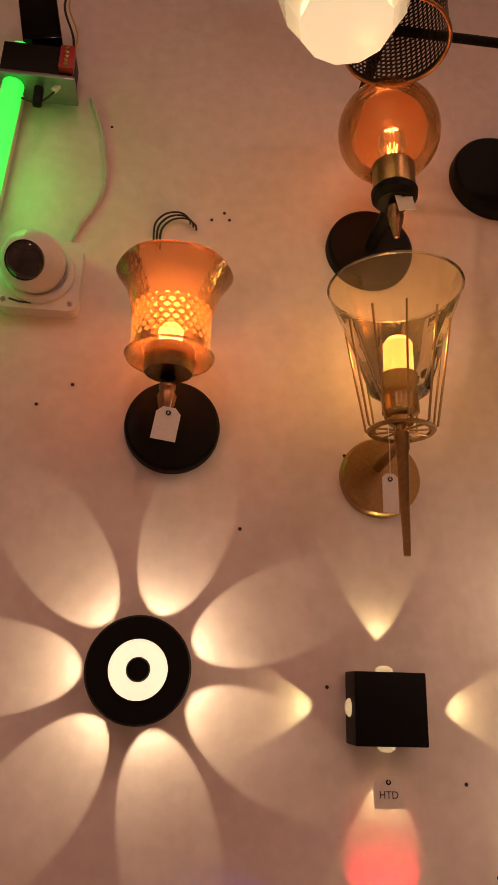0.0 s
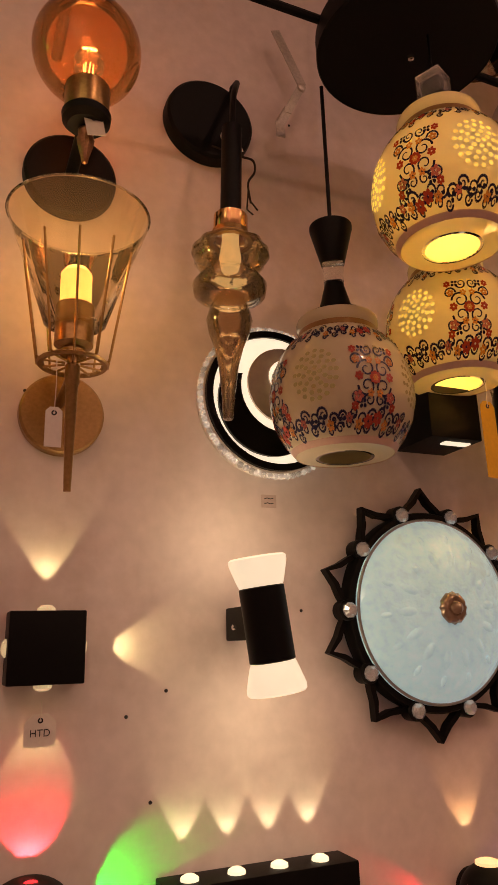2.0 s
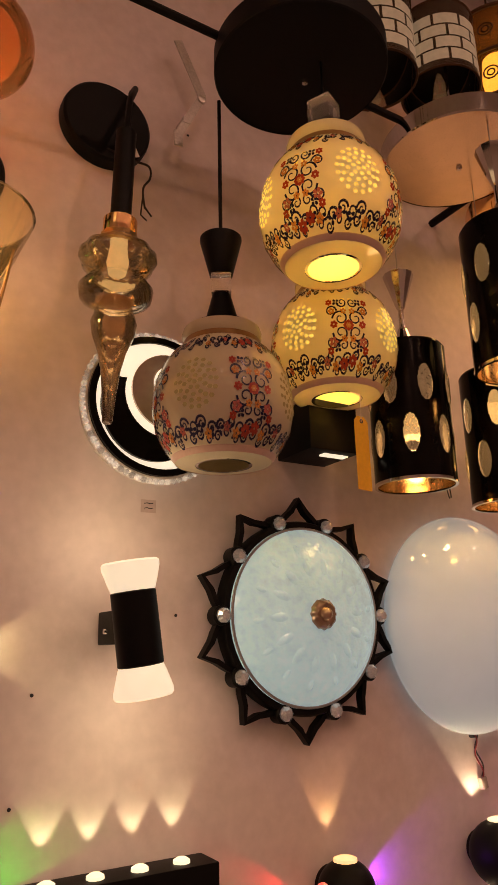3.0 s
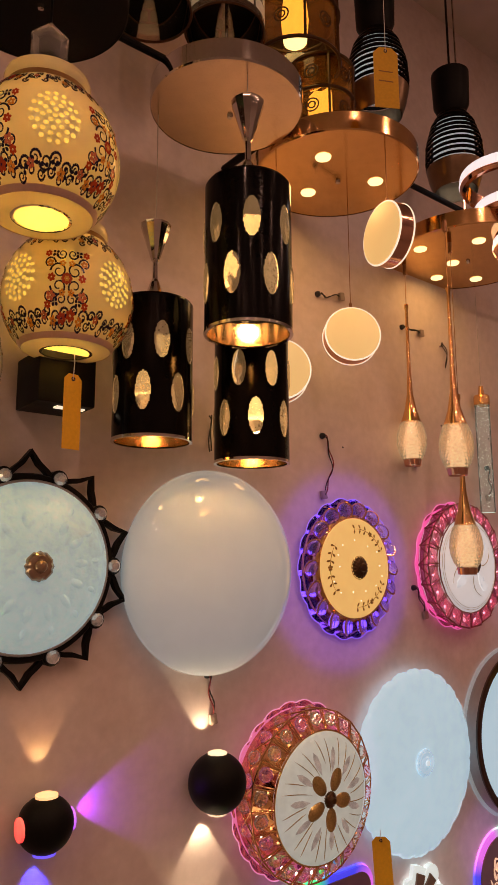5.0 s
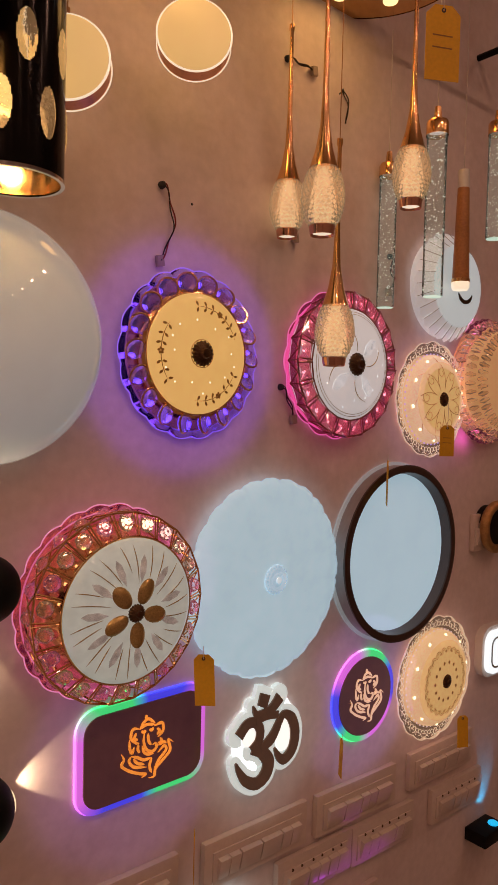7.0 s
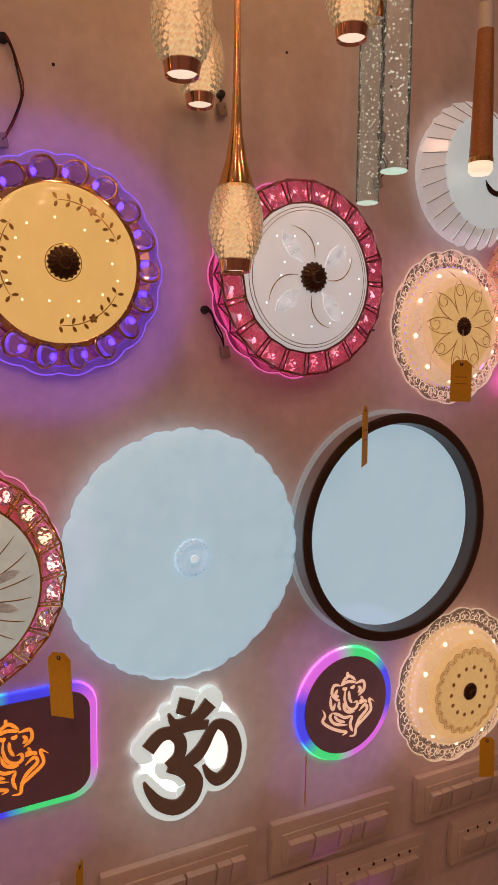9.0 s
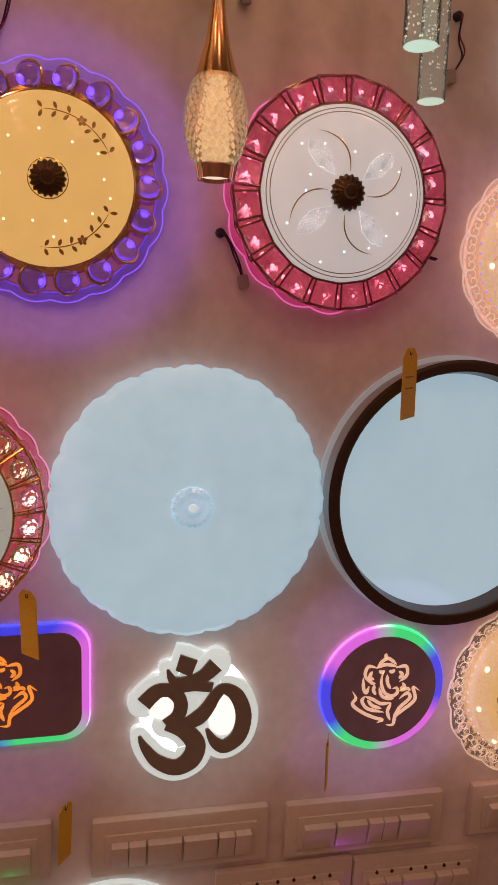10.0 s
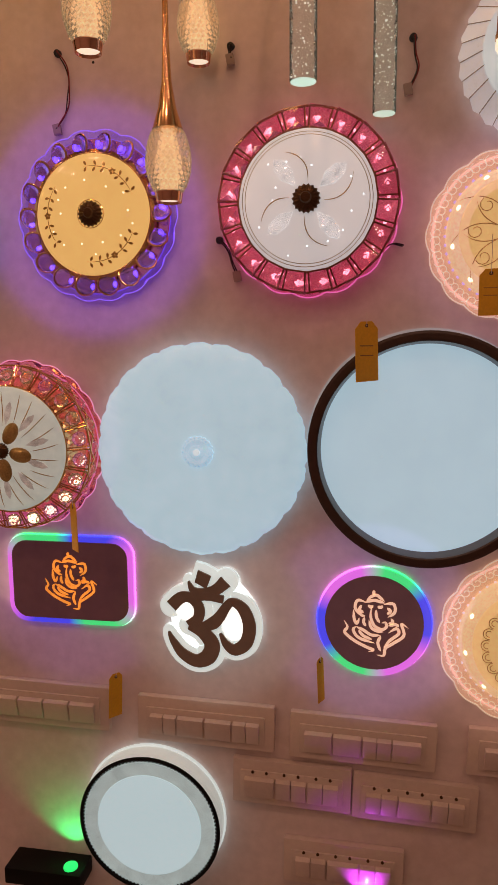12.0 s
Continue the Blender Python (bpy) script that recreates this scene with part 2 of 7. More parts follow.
def lathe(profile, seg=48, m=None, bm=None, ripple=None):
    """Turn (radius, height) pairs about z. ripple(angle, radius, height) gives a factor on the radius."""
    bm = bm or bmesh.new()
    m = m or Matrix()
    rings = []
    for r, z in profile:
        if r < 1e-6:
            rings.append([bm.verts.new(m @ Vector((0, 0, z)))])
        else:
            ring = []
            for i in range(seg):
                a = 2 * math.pi * i / seg
                k = r * (ripple(a, r, z) if ripple else 1)
                ring.append(bm.verts.new(m @ Vector((k * math.cos(a), k * math.sin(a), z))))
            rings.append(ring)
    for a, b in zip(rings, rings[1:]):
        for i in range(seg):
            j = (i + 1) % seg
            if len(a) == 1 and len(b) == 1:
                continue
            if len(a) == 1:
                bm.faces.new((a[0], b[i], b[j]))
            elif len(b) == 1:
                bm.faces.new((a[i], b[0], a[j]))
            else:
                bm.faces.new((a[i], b[i], b[j], a[j]))
    return bm


def box(sx, sy, sz, m=None, bevel=0.0, bm=None, seg=2):
    bm = bm or bmesh.new()
    made = bmesh.ops.create_cube(bm, size=1, matrix=(m or Matrix()) @ Matrix.Diagonal((sx, sy, sz, 1)))
    if bevel:
        vs = set(made["verts"])
        bmesh.ops.bevel(bm, geom=[e for e in bm.edges if e.verts[0] in vs], offset=bevel, segments=seg, affect="EDGES", profile=0.6)
    return bm


def tube(points, r, seg=8, bm=None, caps=True, radii=None, flat=1.0):
    """A round bar along points."""
    bm = bm or bmesh.new()
    pts = [Vector(p) for p in points]
    rings, last = [], None
    for i, p in enumerate(pts):
        d = (pts[min(i + 1, len(pts) - 1)] - pts[max(i - 1, 0)]).normalized()
        if last is None:
            side = d.orthogonal().normalized()
        else:
            side = (last - d * last.dot(d))
            side = side.normalized() if side.length > 1e-6 else d.orthogonal().normalized()
        last = side
        up = d.cross(side)
        k = radii[i] if radii else r
        rings.append([bm.verts.new(p + k * (math.cos(2 * math.pi * j / seg) * side + flat * math.sin(2 * math.pi * j / seg) * up)) for j in range(seg)])
    for a, b in zip(rings, rings[1:]):
        for j in range(seg):
            bm.faces.new((a[j], b[j], b[(j + 1) % seg], a[(j + 1) % seg]))
    if caps:
        bm.faces.new(rings[0])
        bm.faces.new(list(reversed(rings[-1])))
    return bm


def torus(R, r, seg=64, sides=10, z=0.0, bm=None, squash=1.0):
    prof = [(R + r * math.cos(a), z + squash * r * math.sin(a)) for a in [2 * math.pi * i / sides for i in range(sides + 1)]]
    bm = bm or bmesh.new()
    lathe(prof, seg, bm=bm)
    bmesh.ops.remove_doubles(bm, verts=bm.verts, dist=1e-6)
    return bm


def prism(outline, z0, z1, bm=None, m=None):
    """A flat plate of the given outline between two heights."""
    bm = bm or bmesh.new()
    m = m or Matrix()
    low = [bm.verts.new(m @ Vector((x, y, z0))) for x, y in outline]
    top = [bm.verts.new(m @ Vector((x, y, z1))) for x, y in outline]
    n = len(outline)
    bm.faces.new(top)
    bm.faces.new(list(reversed(low)))
    for i in range(n):
        bm.faces.new((low[i], low[(i + 1) % n], top[(i + 1) % n], top[i]))
    return bm


def arc(cx, cy, r, a0, a1, n=16, ry=None):
    ry = ry or r
    return [(cx + r * math.cos(radians(a0 + (a1 - a0) * i / n)), cy + ry * math.sin(radians(a0 + (a1 - a0) * i / n))) for i in range(n + 1)]


def curve(points, n=8, closed=False):
    """A smooth line through 2D points."""
    out, k = [], len(points)
    for i in range(k if closed else k - 1):
        p = [points[(i + d) % k] if closed else points[min(max(i + d, 0), k - 1)] for d in (-1, 0, 1, 2)]
        for s in range(n):
            t = s / n
            out.append(tuple(0.5 * (2 * p[1][c] + (p[2][c] - p[0][c]) * t + (2 * p[0][c] - 5 * p[1][c] + 4 * p[2][c] - p[3][c]) * t * t
                                    + (3 * p[1][c] - p[0][c] - 3 * p[2][c] + p[3][c]) * t ** 3) for c in (0, 1)))
    if not closed:
        out.append(tuple(points[-1]))
    return out


def ribbon(points, widths, z0, z1, bm=None, m=None, taper=False):
    """A flat band along a 2D line; widths: one or one per point; taper: pointed ends."""
    bm = bm or bmesh.new()
    m = m or Matrix()
    n = len(points)
    rows = []
    for i, (x, y) in enumerate(points):
        a, b = points[max(i - 1, 0)], points[min(i + 1, n - 1)]
        dx, dy = b[0] - a[0], b[1] - a[1]
        k = math.hypot(dx, dy) or 1
        w = (widths[i] if isinstance(widths, (list, tuple)) else widths) / 2
        if taper:
            w *= max(0.08, min(1, 1.6 * math.sin(math.pi * i / (n - 1))))
        ox, oy = -dy / k * w, dx / k * w
        rows.append([bm.verts.new(m @ Vector(p)) for p in ((x + ox, y + oy, z0), (x - ox, y - oy, z0), (x - ox, y - oy, z1), (x + ox, y + oy, z1))])
    for a, b in zip(rows, rows[1:]):
        for j in range(4):
            bm.faces.new((a[j], a[(j + 1) % 4], b[(j + 1) % 4], b[j]))
    bm.faces.new(rows[0])
    bm.faces.new(list(reversed(rows[-1])))
    return bm


def rounded_rect(w, h, r, n=6):
    out = []
    for cx, cy, a in ((w / 2 - r, h / 2 - r, 0), (r - w / 2, h / 2 - r, 90), (r - w / 2, r - h / 2, 180), (w / 2 - r, r - h / 2, 270)):
        out += arc(cx, cy, r, a, a + 90, n)
    return out




def halo(parent, R, h, color, strength, r=0.004):
    """A ring of LEDs behind a lamp's edge, which lights the wall round it."""
    return part("back_led_ring", torus(R, r, 72, 8, h), led_glow("halo", color, strength), parent, "ring of LEDs behind the edge")


def spill(x, z, size, watts, color, out=0.035):
    """The light that a lamp's ring of LEDs throws back on the wall round it."""
    ob = area_lamp("edge_spill", x, WALL_Y - out, z, size, watts, color)
    ob.matrix_basis = pose(x, WALL_Y - out, z, 90)
    return ob


# ---- the shop's shell ----


def slab(name, x0, x1, y0, y1, z0, z1, material, label, category):
    bm = box(x1 - x0, y1 - y0, z1 - z0, pose((x0 + x1) / 2, (y0 + y1) / 2, (z0 + z1) / 2))
    ob = new(name, mesh_of(name, bm, material))
    return tagged(ob, label, category, kind="structure")


slab("wall_north", -1.6, 4.6, 1.0, 1.15, 0, 2.9, WALL, "pinkish white painted display wall with nail holes", "wall")
slab("wall_south", -1.6, 4.6, -2.75, -2.6, 0, 2.9, PLAIN, "plain painted wall across the shop", "wall")
slab("wall_west", -1.75, -1.6, -2.75, 1.15, 0, 2.9, PLAIN, "plain painted end wall", "wall")
slab("wall_east", 4.6, 4.75, -2.75, 1.15, 0, 2.9, PLAIN, "plain painted end wall", "wall")
slab("floor", -1.75, 4.75, -2.75, 1.15, -0.1, 0, FLOOR, "polished beige tile floor", "floor")
slab("ceiling", -1.75, 4.75, -2.75, 1.15, 2.9, 3.0, PLAIN, "plain painted shop ceiling", "ceiling")
for lx, ly, k in DOWNLIGHTS:
    dl = thing("downlight", pose(lx, ly, 2.9, 180), "small round warm ceiling downlight", "downlight", "ceiling downlights")
    part("rim", torus(0.046, 0.006, 40, 8), WHITE_PLASTIC, dl)
    part("lens", lathe([(0, 0.006), (0.041, 0.006), (0.041, 0.0)], 40), LED_WARM, dl)

# small marks on the wall: nail holes
for hx, hz in ((0.385, 1.521), (0.288, 1.685), (0.408, 1.778), (0.239, 2.088), (0.573, 1.454), (0.557, 1.346), (0.74, 1.537), (0.755, 2.234),
               (0.088, 1.845), (0.05, 1.818), (0.255, 2.1), (0.262, 2.09), (1.536, 1.76), (0.1, 2.22), (0.53, 1.43), (2.03, 1.83), (1.85, 1.84)):
    h = new("nail_hole", mesh_of("nail_hole", lathe([(0, 0.0012), (0.0016, 0.001), (0.0021, 0)], 8), INK))
    h.matrix_basis = on_wall(hx, hz)
    tagged(h, "small dark nail hole in painted wall", "nail hole", "nail holes in the wall")

# ---- wall sconces, first stretch ----
BEAM_WARM = (1.0, 0.72, 0.42)


def price_tag(x, y, z, w=0.022, h=0.04, material=None, tilt=0, string=0.03, label="white paper price tag on a thin string", lines=0, turn=0.0, group="price tags"):
    """A card with clipped corners hanging from a string; the place is the string's top."""
    t = thing("price_tag", pose(x, y, z, 90, tilt, turn), label, "price tag", group)
    c = w * 0.25
    card = [(-w / 2, -string - h), (w / 2, -string - h), (w / 2, -string - c), (w / 2 - c, -string), (c - w / 2, -string), (-w / 2, -string - c)]
    part("card", prism(card, 0, 0.0008), material or PAPER, t)
    part("string", tube([(0, 0, 0.001), (0.0006, -string * 0.5, 0.0015), (0, -string - 0.006, 0.001)], 0.0005, 5), PAPER, t)
    part("eyelet", lathe([(0.0012, 0.0012), (0.0026, 0.0014), (0.0026, 0.0008)], 14, pose(0, -string - 0.006, 0)), INK, t)
    for i in range(lines):
        part("written_line", ribbon([(-w * 0.3, -string - h * (0.4 + 0.16 * i)), (w * 0.28, -string - h * (0.41 + 0.16 * i))], h * 0.018, 0.0008, 0.001), FADED_INK, t)
    return t


def finial(parent, x, z, out, k=1.0):
    """A turned copper drop under a sconce's arm, upright along the wall."""
    prof = [(0, -0.036), (0.003, -0.034), (0.004, -0.028), (0.0075, -0.014), (0.009, -0.004), (0.007, 0.001), (0.0085, 0.003), (0.0085, 0.007), (0.006, 0.009), (0, 0.009)]
    bm = lathe([(r * k, h * k) for r, h in prof], 24, Matrix.Translation((x, z, out)) @ pose(0, 0, 0, -90), ripple=lambda a, r, h: 1 + 0.1 * math.cos(10 * a) * (h < 0))
    return part("finial", bm, COPPER, parent, "fluted copper finial", 60)


UP = pose(0, 0, 0, -90)   # a lathe's z along the wall's up, inside a wall lamp's own frame


def upright(x, y, out):
    return Matrix.Translation((x, y, out)) @ UP


def bell_sconce():
    s = thing("wall_sconce", on_wall(0.206, 1.798), "wall sconce with amber etched bell glass shade on round black plate", "wall lamp")
    part("backplate", lathe([(0, 0.016), (0.05, 0.016), (0.0535, 0.013), (0.0545, 0.008), (0.0545, 0)], 56), BLACK, s)
    part("arm", tube([(-0.006, 0.0, 0.012), (-0.007, 0.0, 0.05), (-0.006, 0.0, 0.1), (-0.006, 0.012, 0.118)], 0.0075, 12), BLACK, s)
    finial(s, -0.006, -0.004, 0.118)
    part("socket", lathe([(0, 0.008), (0.024, 0.008), (0.0255, 0.012), (0.0255, 0.034), (0.022, 0.036), (0.0, 0.036)], 40, upright(-0.006, 0.008, 0.118)), BRASS, s, "antique brass socket")
    o = upright(-0.006, 0.03, 0.118) @ Matrix.Diagonal((1, 1, 0.84, 1))
    outer = [(0.026, 0.0), (0.044, 0.001), (0.046, 0.005), (0.043, 0.009), (0.039, 0.013), (0.0395, 0.03), (0.041, 0.05), (0.044, 0.075), (0.05, 0.098), (0.058, 0.112), (0.061, 0.118), (0.06, 0.122), (0.054, 0.123)]
    inner = [(r - 0.003, h + 0.001) for r, h in reversed(outer[2:])]
    shade = part("shade", lathe(outer + inner, 64, o, ripple=lambda a, r, h: 1 + 0.012 * math.cos(6 * a) * (h > 0.1)), ORANGE_ETCHED, s, "flared amber etched glass shade")
    # diamond cuts round the lower shade
    cuts = bmesh.new()
    for row in range(7):
        for i in range(26):
            a = 2 * math.pi * (i + 0.5 * (row % 2)) / 26
            h = 0.022 + 0.0072 * row
            lathe([(0, 0.0014), (0.0036, 0)], 4, o @ Matrix.Translation((0, 0, h)) @ Matrix.Rotation(a, 4, "Z") @ Matrix.Translation((0.0397 + 0.03 * max(0, h - 0.035), 0, 0)) @ pose(0, 0, 0, 0, 90), bm=cuts)
    part("diamond_cut_band", cuts, mat("cut_amber", (1, 0.5, 0.2), 0.1, transmission=0.6, glow=(1, 0.42, 0.08), strength=0.35), shade, "diamond-cut band of the glass")
    part("bulb", lathe([(0, 0.05), (0.008, 0.048), (0.013, 0.04), (0.012, 0.03), (0.007, 0.016), (0.007, 0.0)], 24, o), FILAMENT, s, "lit warm bulb")
    wires = bmesh.new()
    for k in range(3):
        tube([(x * 1.0 - 0.004 * k, y + 0.002 * k, 0.006 + 0.003 * k) for x, y in curve([(-0.03, 0.235), (-0.03, 0.263), (-0.018, 0.28), (0.0, 0.284), (0.012, 0.276), (0.014, 0.268)], 5)], 0.0013, 6, wires)
    part("lead_wire", wires, WIRE, s)
    c = o @ Vector((0, 0, 0.07))
    w = s.matrix_basis @ c
    point_lamp("sconce_bulb_light", w.x, w.y, w.z, 0.22, (1, 0.5, 0.16), 0.012)
    price_tag(0.205, 0.868, 1.78, 0.024, 0.034, tilt=8, string=0.008, label="blank white paper price tag hanging from sconce")


bell_sconce()


def globe_sconce():
    s = thing("wall_sconce", on_wall(0.4445, 2.059), "wall sconce with amber globe glass on round black plate", "wall lamp")
    part("backplate", lathe([(0, 0.016), (0.052, 0.016), (0.0555, 0.013), (0.0565, 0.008), (0.0565, 0)], 56), BLACK, s)
    part("arm", tube([(0, 0.0, 0.012), (0, 0.0, 0.06), (0, 0.0, 0.105), (0, 0.01, 0.115)], 0.0075, 12), BLACK, s)
    finial(s, 0, -0.022, 0.115)
    part("socket_cup", lathe([(0, 0.0), (0.02, 0.0), (0.026, 0.006), (0.027, 0.014), (0.025, 0.016), (0, 0.016)], 40, upright(0, -0.01, 0.115)), BLACK, s)
    part("socket", lathe([(0.0, 0.016), (0.0235, 0.016), (0.0245, 0.02), (0.0245, 0.048), (0.02, 0.051), (0, 0.051)], 40, upright(0, -0.008, 0.115)), BRASS, s, "antique brass socket")
    R = 0.061
    o = upright(-0.002, 0.094, 0.112)
    pr = [(R * math.sin(radians(a)), -R * math.cos(radians(a))) for a in range(22, 181, 6)] + [(0, R)]
    pr = [(r, h) for r, h in pr]
    part("globe", lathe(pr, 64, o), AMBER_GLASS, s, "round amber glass globe")
    o2 = upright(0, 0.034, 0.115)
    part("bulb_glass", lathe([(0.008, 0), (0.009, 0.012), (0.016, 0.03), (0.0175, 0.042), (0.012, 0.056), (0, 0.061)], 32, o2), CLEAR_GLASS, s)
    fil = bmesh.new()
    for k in range(7):
        a = 2 * math.pi * k / 7
        p = [o2 @ Vector((0.0045 * math.cos(a + d) * (1 + h * 12), 0.0045 * math.sin(a + d) * (1 + h * 12), 0.014 + h)) for d, h in ((0, 0), (0.2, 0.012), (0.4, 0.024))]
        tube(p, 0.0006, 5, fil)
    part("filament", fil, FILAMENT, s, "glowing filaments")
    w = s.matrix_basis @ Vector((0, 0.066, 0.115))
    point_lamp("globe_bulb_light", w.x, w.y, w.z, 0.13, (1, 0.5, 0.2), 0.01)
    price_tag(0.448, 0.872, 2.06, 0.02, 0.026, tilt=-12, string=0.004, label="white paper price tag on the globe sconce")


globe_sconce()


def cone_sconce():
    s = thing("wall_sconce", on_wall(0.4485, 1.752), "brass torch wall sconce with flared clear lustre glass in wire cage", "wall lamp")
    part("backplate", lathe([(0, 0.012), (0.044, 0.012), (0.0465, 0.009), (0.047, 0)], 56), BRASS, s)
    part("arm", tube([(-0.004, 0.01, 0.01), (-0.005, 0.01, 0.1)], 0.0055, 12), BRASS, s)
    axis = upright(-0.005, 0, 0.104)
    part("stem", lathe([(0, -0.108), (0.0035, -0.108), (0.0065, 0.0), (0.0075, 0.002), (0.0075, 0.02), (0.006, 0.022), (0.006, 0.04), (0, 0.04)], 20, axis), BRASS, s, "tapering brass stem")
    part("candle_socket", lathe([(0, 0.03), (0.013, 0.03), (0.013, 0.036), (0.0115, 0.038), (0.0195, 0.042), (0.0195, 0.085), (0, 0.085)], 32, axis), BRASS, s)
    cage = part("cage_ring", lathe([(0.034, 0.02), (0.036, 0.022), (0.034, 0.024), (0.03, 0.024), (0.028, 0.022), (0.03, 0.02), (0.034, 0.02)], 48, axis), BRASS, s)
    for i in range(10):
        a = 2 * math.pi * (i + 0.3) / 10
        d = Vector((math.cos(a), math.sin(a), 0))
        rod = tube([axis @ (d * 0.008 + Vector((0, 0, 0.022))), axis @ (d * 0.03 + Vector((0, 0, 0.021))), axis @ (d * 0.037 + Vector((0, 0, 0.024))), axis @ (d * 0.057 + Vector((0, 0, 0.145)))], 0.0013, 6)
        part("cage_rod", rod, BRASS, s)
    g0 = axis @ Matrix.Translation((0, 0, 0.062)) @ Matrix.Diagonal((0.97, 0.97, 0.9, 1))
    wall = [(0.0, 0.0), (0.026, 0.0), (0.032, 0.004), (0.052, 0.07), (0.0745, 0.135), (0.0765, 0.142)]
    part("shade", lathe(wall, 64, g0, ripple=lambda a, r, h: 1 + (0.008 * math.cos(16 * a)) * (h > 0.003)), LUSTRE_GLASS, s, "flared ribbed lustre glass shade", 60)
    part("rim", lathe([(0.0752, 0.14), (0.0775, 0.142), (0.0752, 0.144), (0.0742, 0.142), (0.0752, 0.14)], 64, g0), CLEAR_GLASS, s)
    part("bulb", lathe([(0.0, 0.075), (0.012, 0.073), (0.0165, 0.066), (0.0165, 0.02), (0, 0.018)], 28, g0), CANDLE, s, "lit frosted candle bulb")
    w = s.matrix_basis @ (g0 @ Vector((0, 0, 0.09)))
    point_lamp("torch_bulb_light", w.x, w.y, w.z, 0.3, (1, 0.58, 0.22), 0.015)
    price_tag(0.427, 0.89, 1.775, 0.016, 0.04, string=0.05, label="white paper price tag hanging on brass sconce")


cone_sconce()


def smoky_sconce():
    s = thing("wall_sconce", on_wall(0.626, 2.192), "black wall sconce with hanging smoky mirrored glass finial", "wall lamp")
    part("backplate", lathe([(0, 0.02), (0.058, 0.02), (0.0615, 0.017), (0.063, 0.01), (0.063, 0)], 56), BLACK, s)
    part("hook_arm", tube([(x, y, o) for x, y, o in ((0.03, 0.03, 0.015), (0.028, 0.05, 0.03), (0.022, 0.03, 0.06), (0.0, -0.03, 0.1), (-0.006, -0.09, 0.108))], 0.0042, 10), BLACK, s)
    ax = Matrix.Translation((-0.009, -0.21, 0.105)) @ pose(0, 0, 0, 0, 0, -1.8) @ UP
    part("stem", lathe([(0, 0.0), (0.0125, 0.0), (0.0125, 0.125), (0, 0.129)], 28, ax), BLACK, s)
    part("collar", lathe([(0.0, -0.022), (0.019, -0.022), (0.02, -0.02), (0.02, 0.0), (0.018, 0.002), (0, 0.002)], 32, ax), GOLD, s, "gold collar")
    part("gallery", lathe([(0.02, -0.034), (0.026, -0.034), (0.026, -0.03), (0.022, -0.026), (0.021, -0.02)], 32, ax, ripple=lambda a, r, h: 1 + 0.04 * math.cos(14 * a)), BRASS, s)
    prof = [(0.018, -0.03), (0.03, -0.034), (0.043, -0.042), (0.044, -0.052), (0.034, -0.066), (0.028, -0.072), (0.036, -0.076), (0.0425, -0.084), (0.0405, -0.094), (0.03, -0.1), (0.02, -0.104),
            (0.023, -0.112), (0.026, -0.122), (0.023, -0.136), (0.016, -0.152), (0.011, -0.172), (0.0075, -0.2), (0.0055, -0.226), (0.0, -0.228)]
    prof = [(r, -0.03 + (h + 0.03) * 1.12) for r, h in prof]
    part("glass_drop", lathe(prof, 56, ax, ripple=lambda a, r, h: 1 + 0.035 * math.cos(9 * a + h * 40) * (h > -0.07)), SMOKY_GLASS, s, "turned smoky mirrored glass drop", 60)
    part("inner_bulb", lathe([(0, -0.075), (0.01, -0.07), (0.013, -0.055), (0.01, -0.035), (0.01, -0.02)], 20, ax), mat("dim_bulb", (0.9, 0.7, 0.4), 0.3, glow=(1, 0.7, 0.35), strength=0.8), s)
    wires = tube([(x, y, 0.02) for x, y in curve([(0.0, -0.045), (0.04, -0.05), (0.06, -0.052), (0.062, -0.07), (0.052, -0.09), (0.055, -0.12)], 5)], 0.0016, 6)
    tube([(0.055, -0.118, 0.02), (0.066, -0.128, 0.018)], 0.0012, 6, wires)
    tube([(0.052, -0.1, 0.02), (0.05, -0.13, 0.018), (0.06, -0.135, 0.016)], 0.0012, 6, wires)
    part("lead_wire", wires, WIRE, s)
    price_tag(0.64, 0.968, 2.17, 0.024, 0.034, tilt=-25, string=0.004, label="torn white paper price tag on black sconce")


smoky_sconce()


def flower_beam_light():
    """A round black lamp that throws eight petals of light on the wall."""
    x, z = 0.189, 1.532
    s = thing("wall_light", on_wall(x, z), "round black wall light with glowing ring and petal beams", "wall light")
    part("body", lathe([(0.0112, 0.047), (0.009, 0.046), (0.0, 0.046)], 56, None), BLACK, s)
    part("housing", lathe([(0.0285, 0.05), (0.0495, 0.05), (0.0515, 0.047), (0.0515, 0.034), (0.048, 0.032), (0.007, 0.031), (0.007, 0.008), (0.03, 0.007), (0.03, 0)], 64), BLACK, s)
    part("ring_diffuser", lathe([(0.0118, 0.046), (0.0118, 0.0485), (0.0292, 0.0485), (0.0292, 0.046)], 56), mat("ring_glow", (0.9, 0.85, 0.7), 0.4, vary=0.12, scale=90, glow=(1, 0.84, 0.56), strength=0.95), s, "glowing warm ring")
    part("hub", lathe([(0, 0.051), (0.0105, 0.051), (0.0115, 0.049), (0.0115, 0.045)], 40), BLACK, s)
    for i, a in enumerate((24, 75, 128, 180, 233, 284, 332)):
        ang = radians(a)
        beam_lamp("petal_beam", x + 0.012 * math.cos(ang), z + 0.012 * math.sin(ang), a, 12.5, 0.8, BEAM_WARM, out=0.0285, tilt=18.5, blend=0.1, wide=1.9)


flower_beam_light()


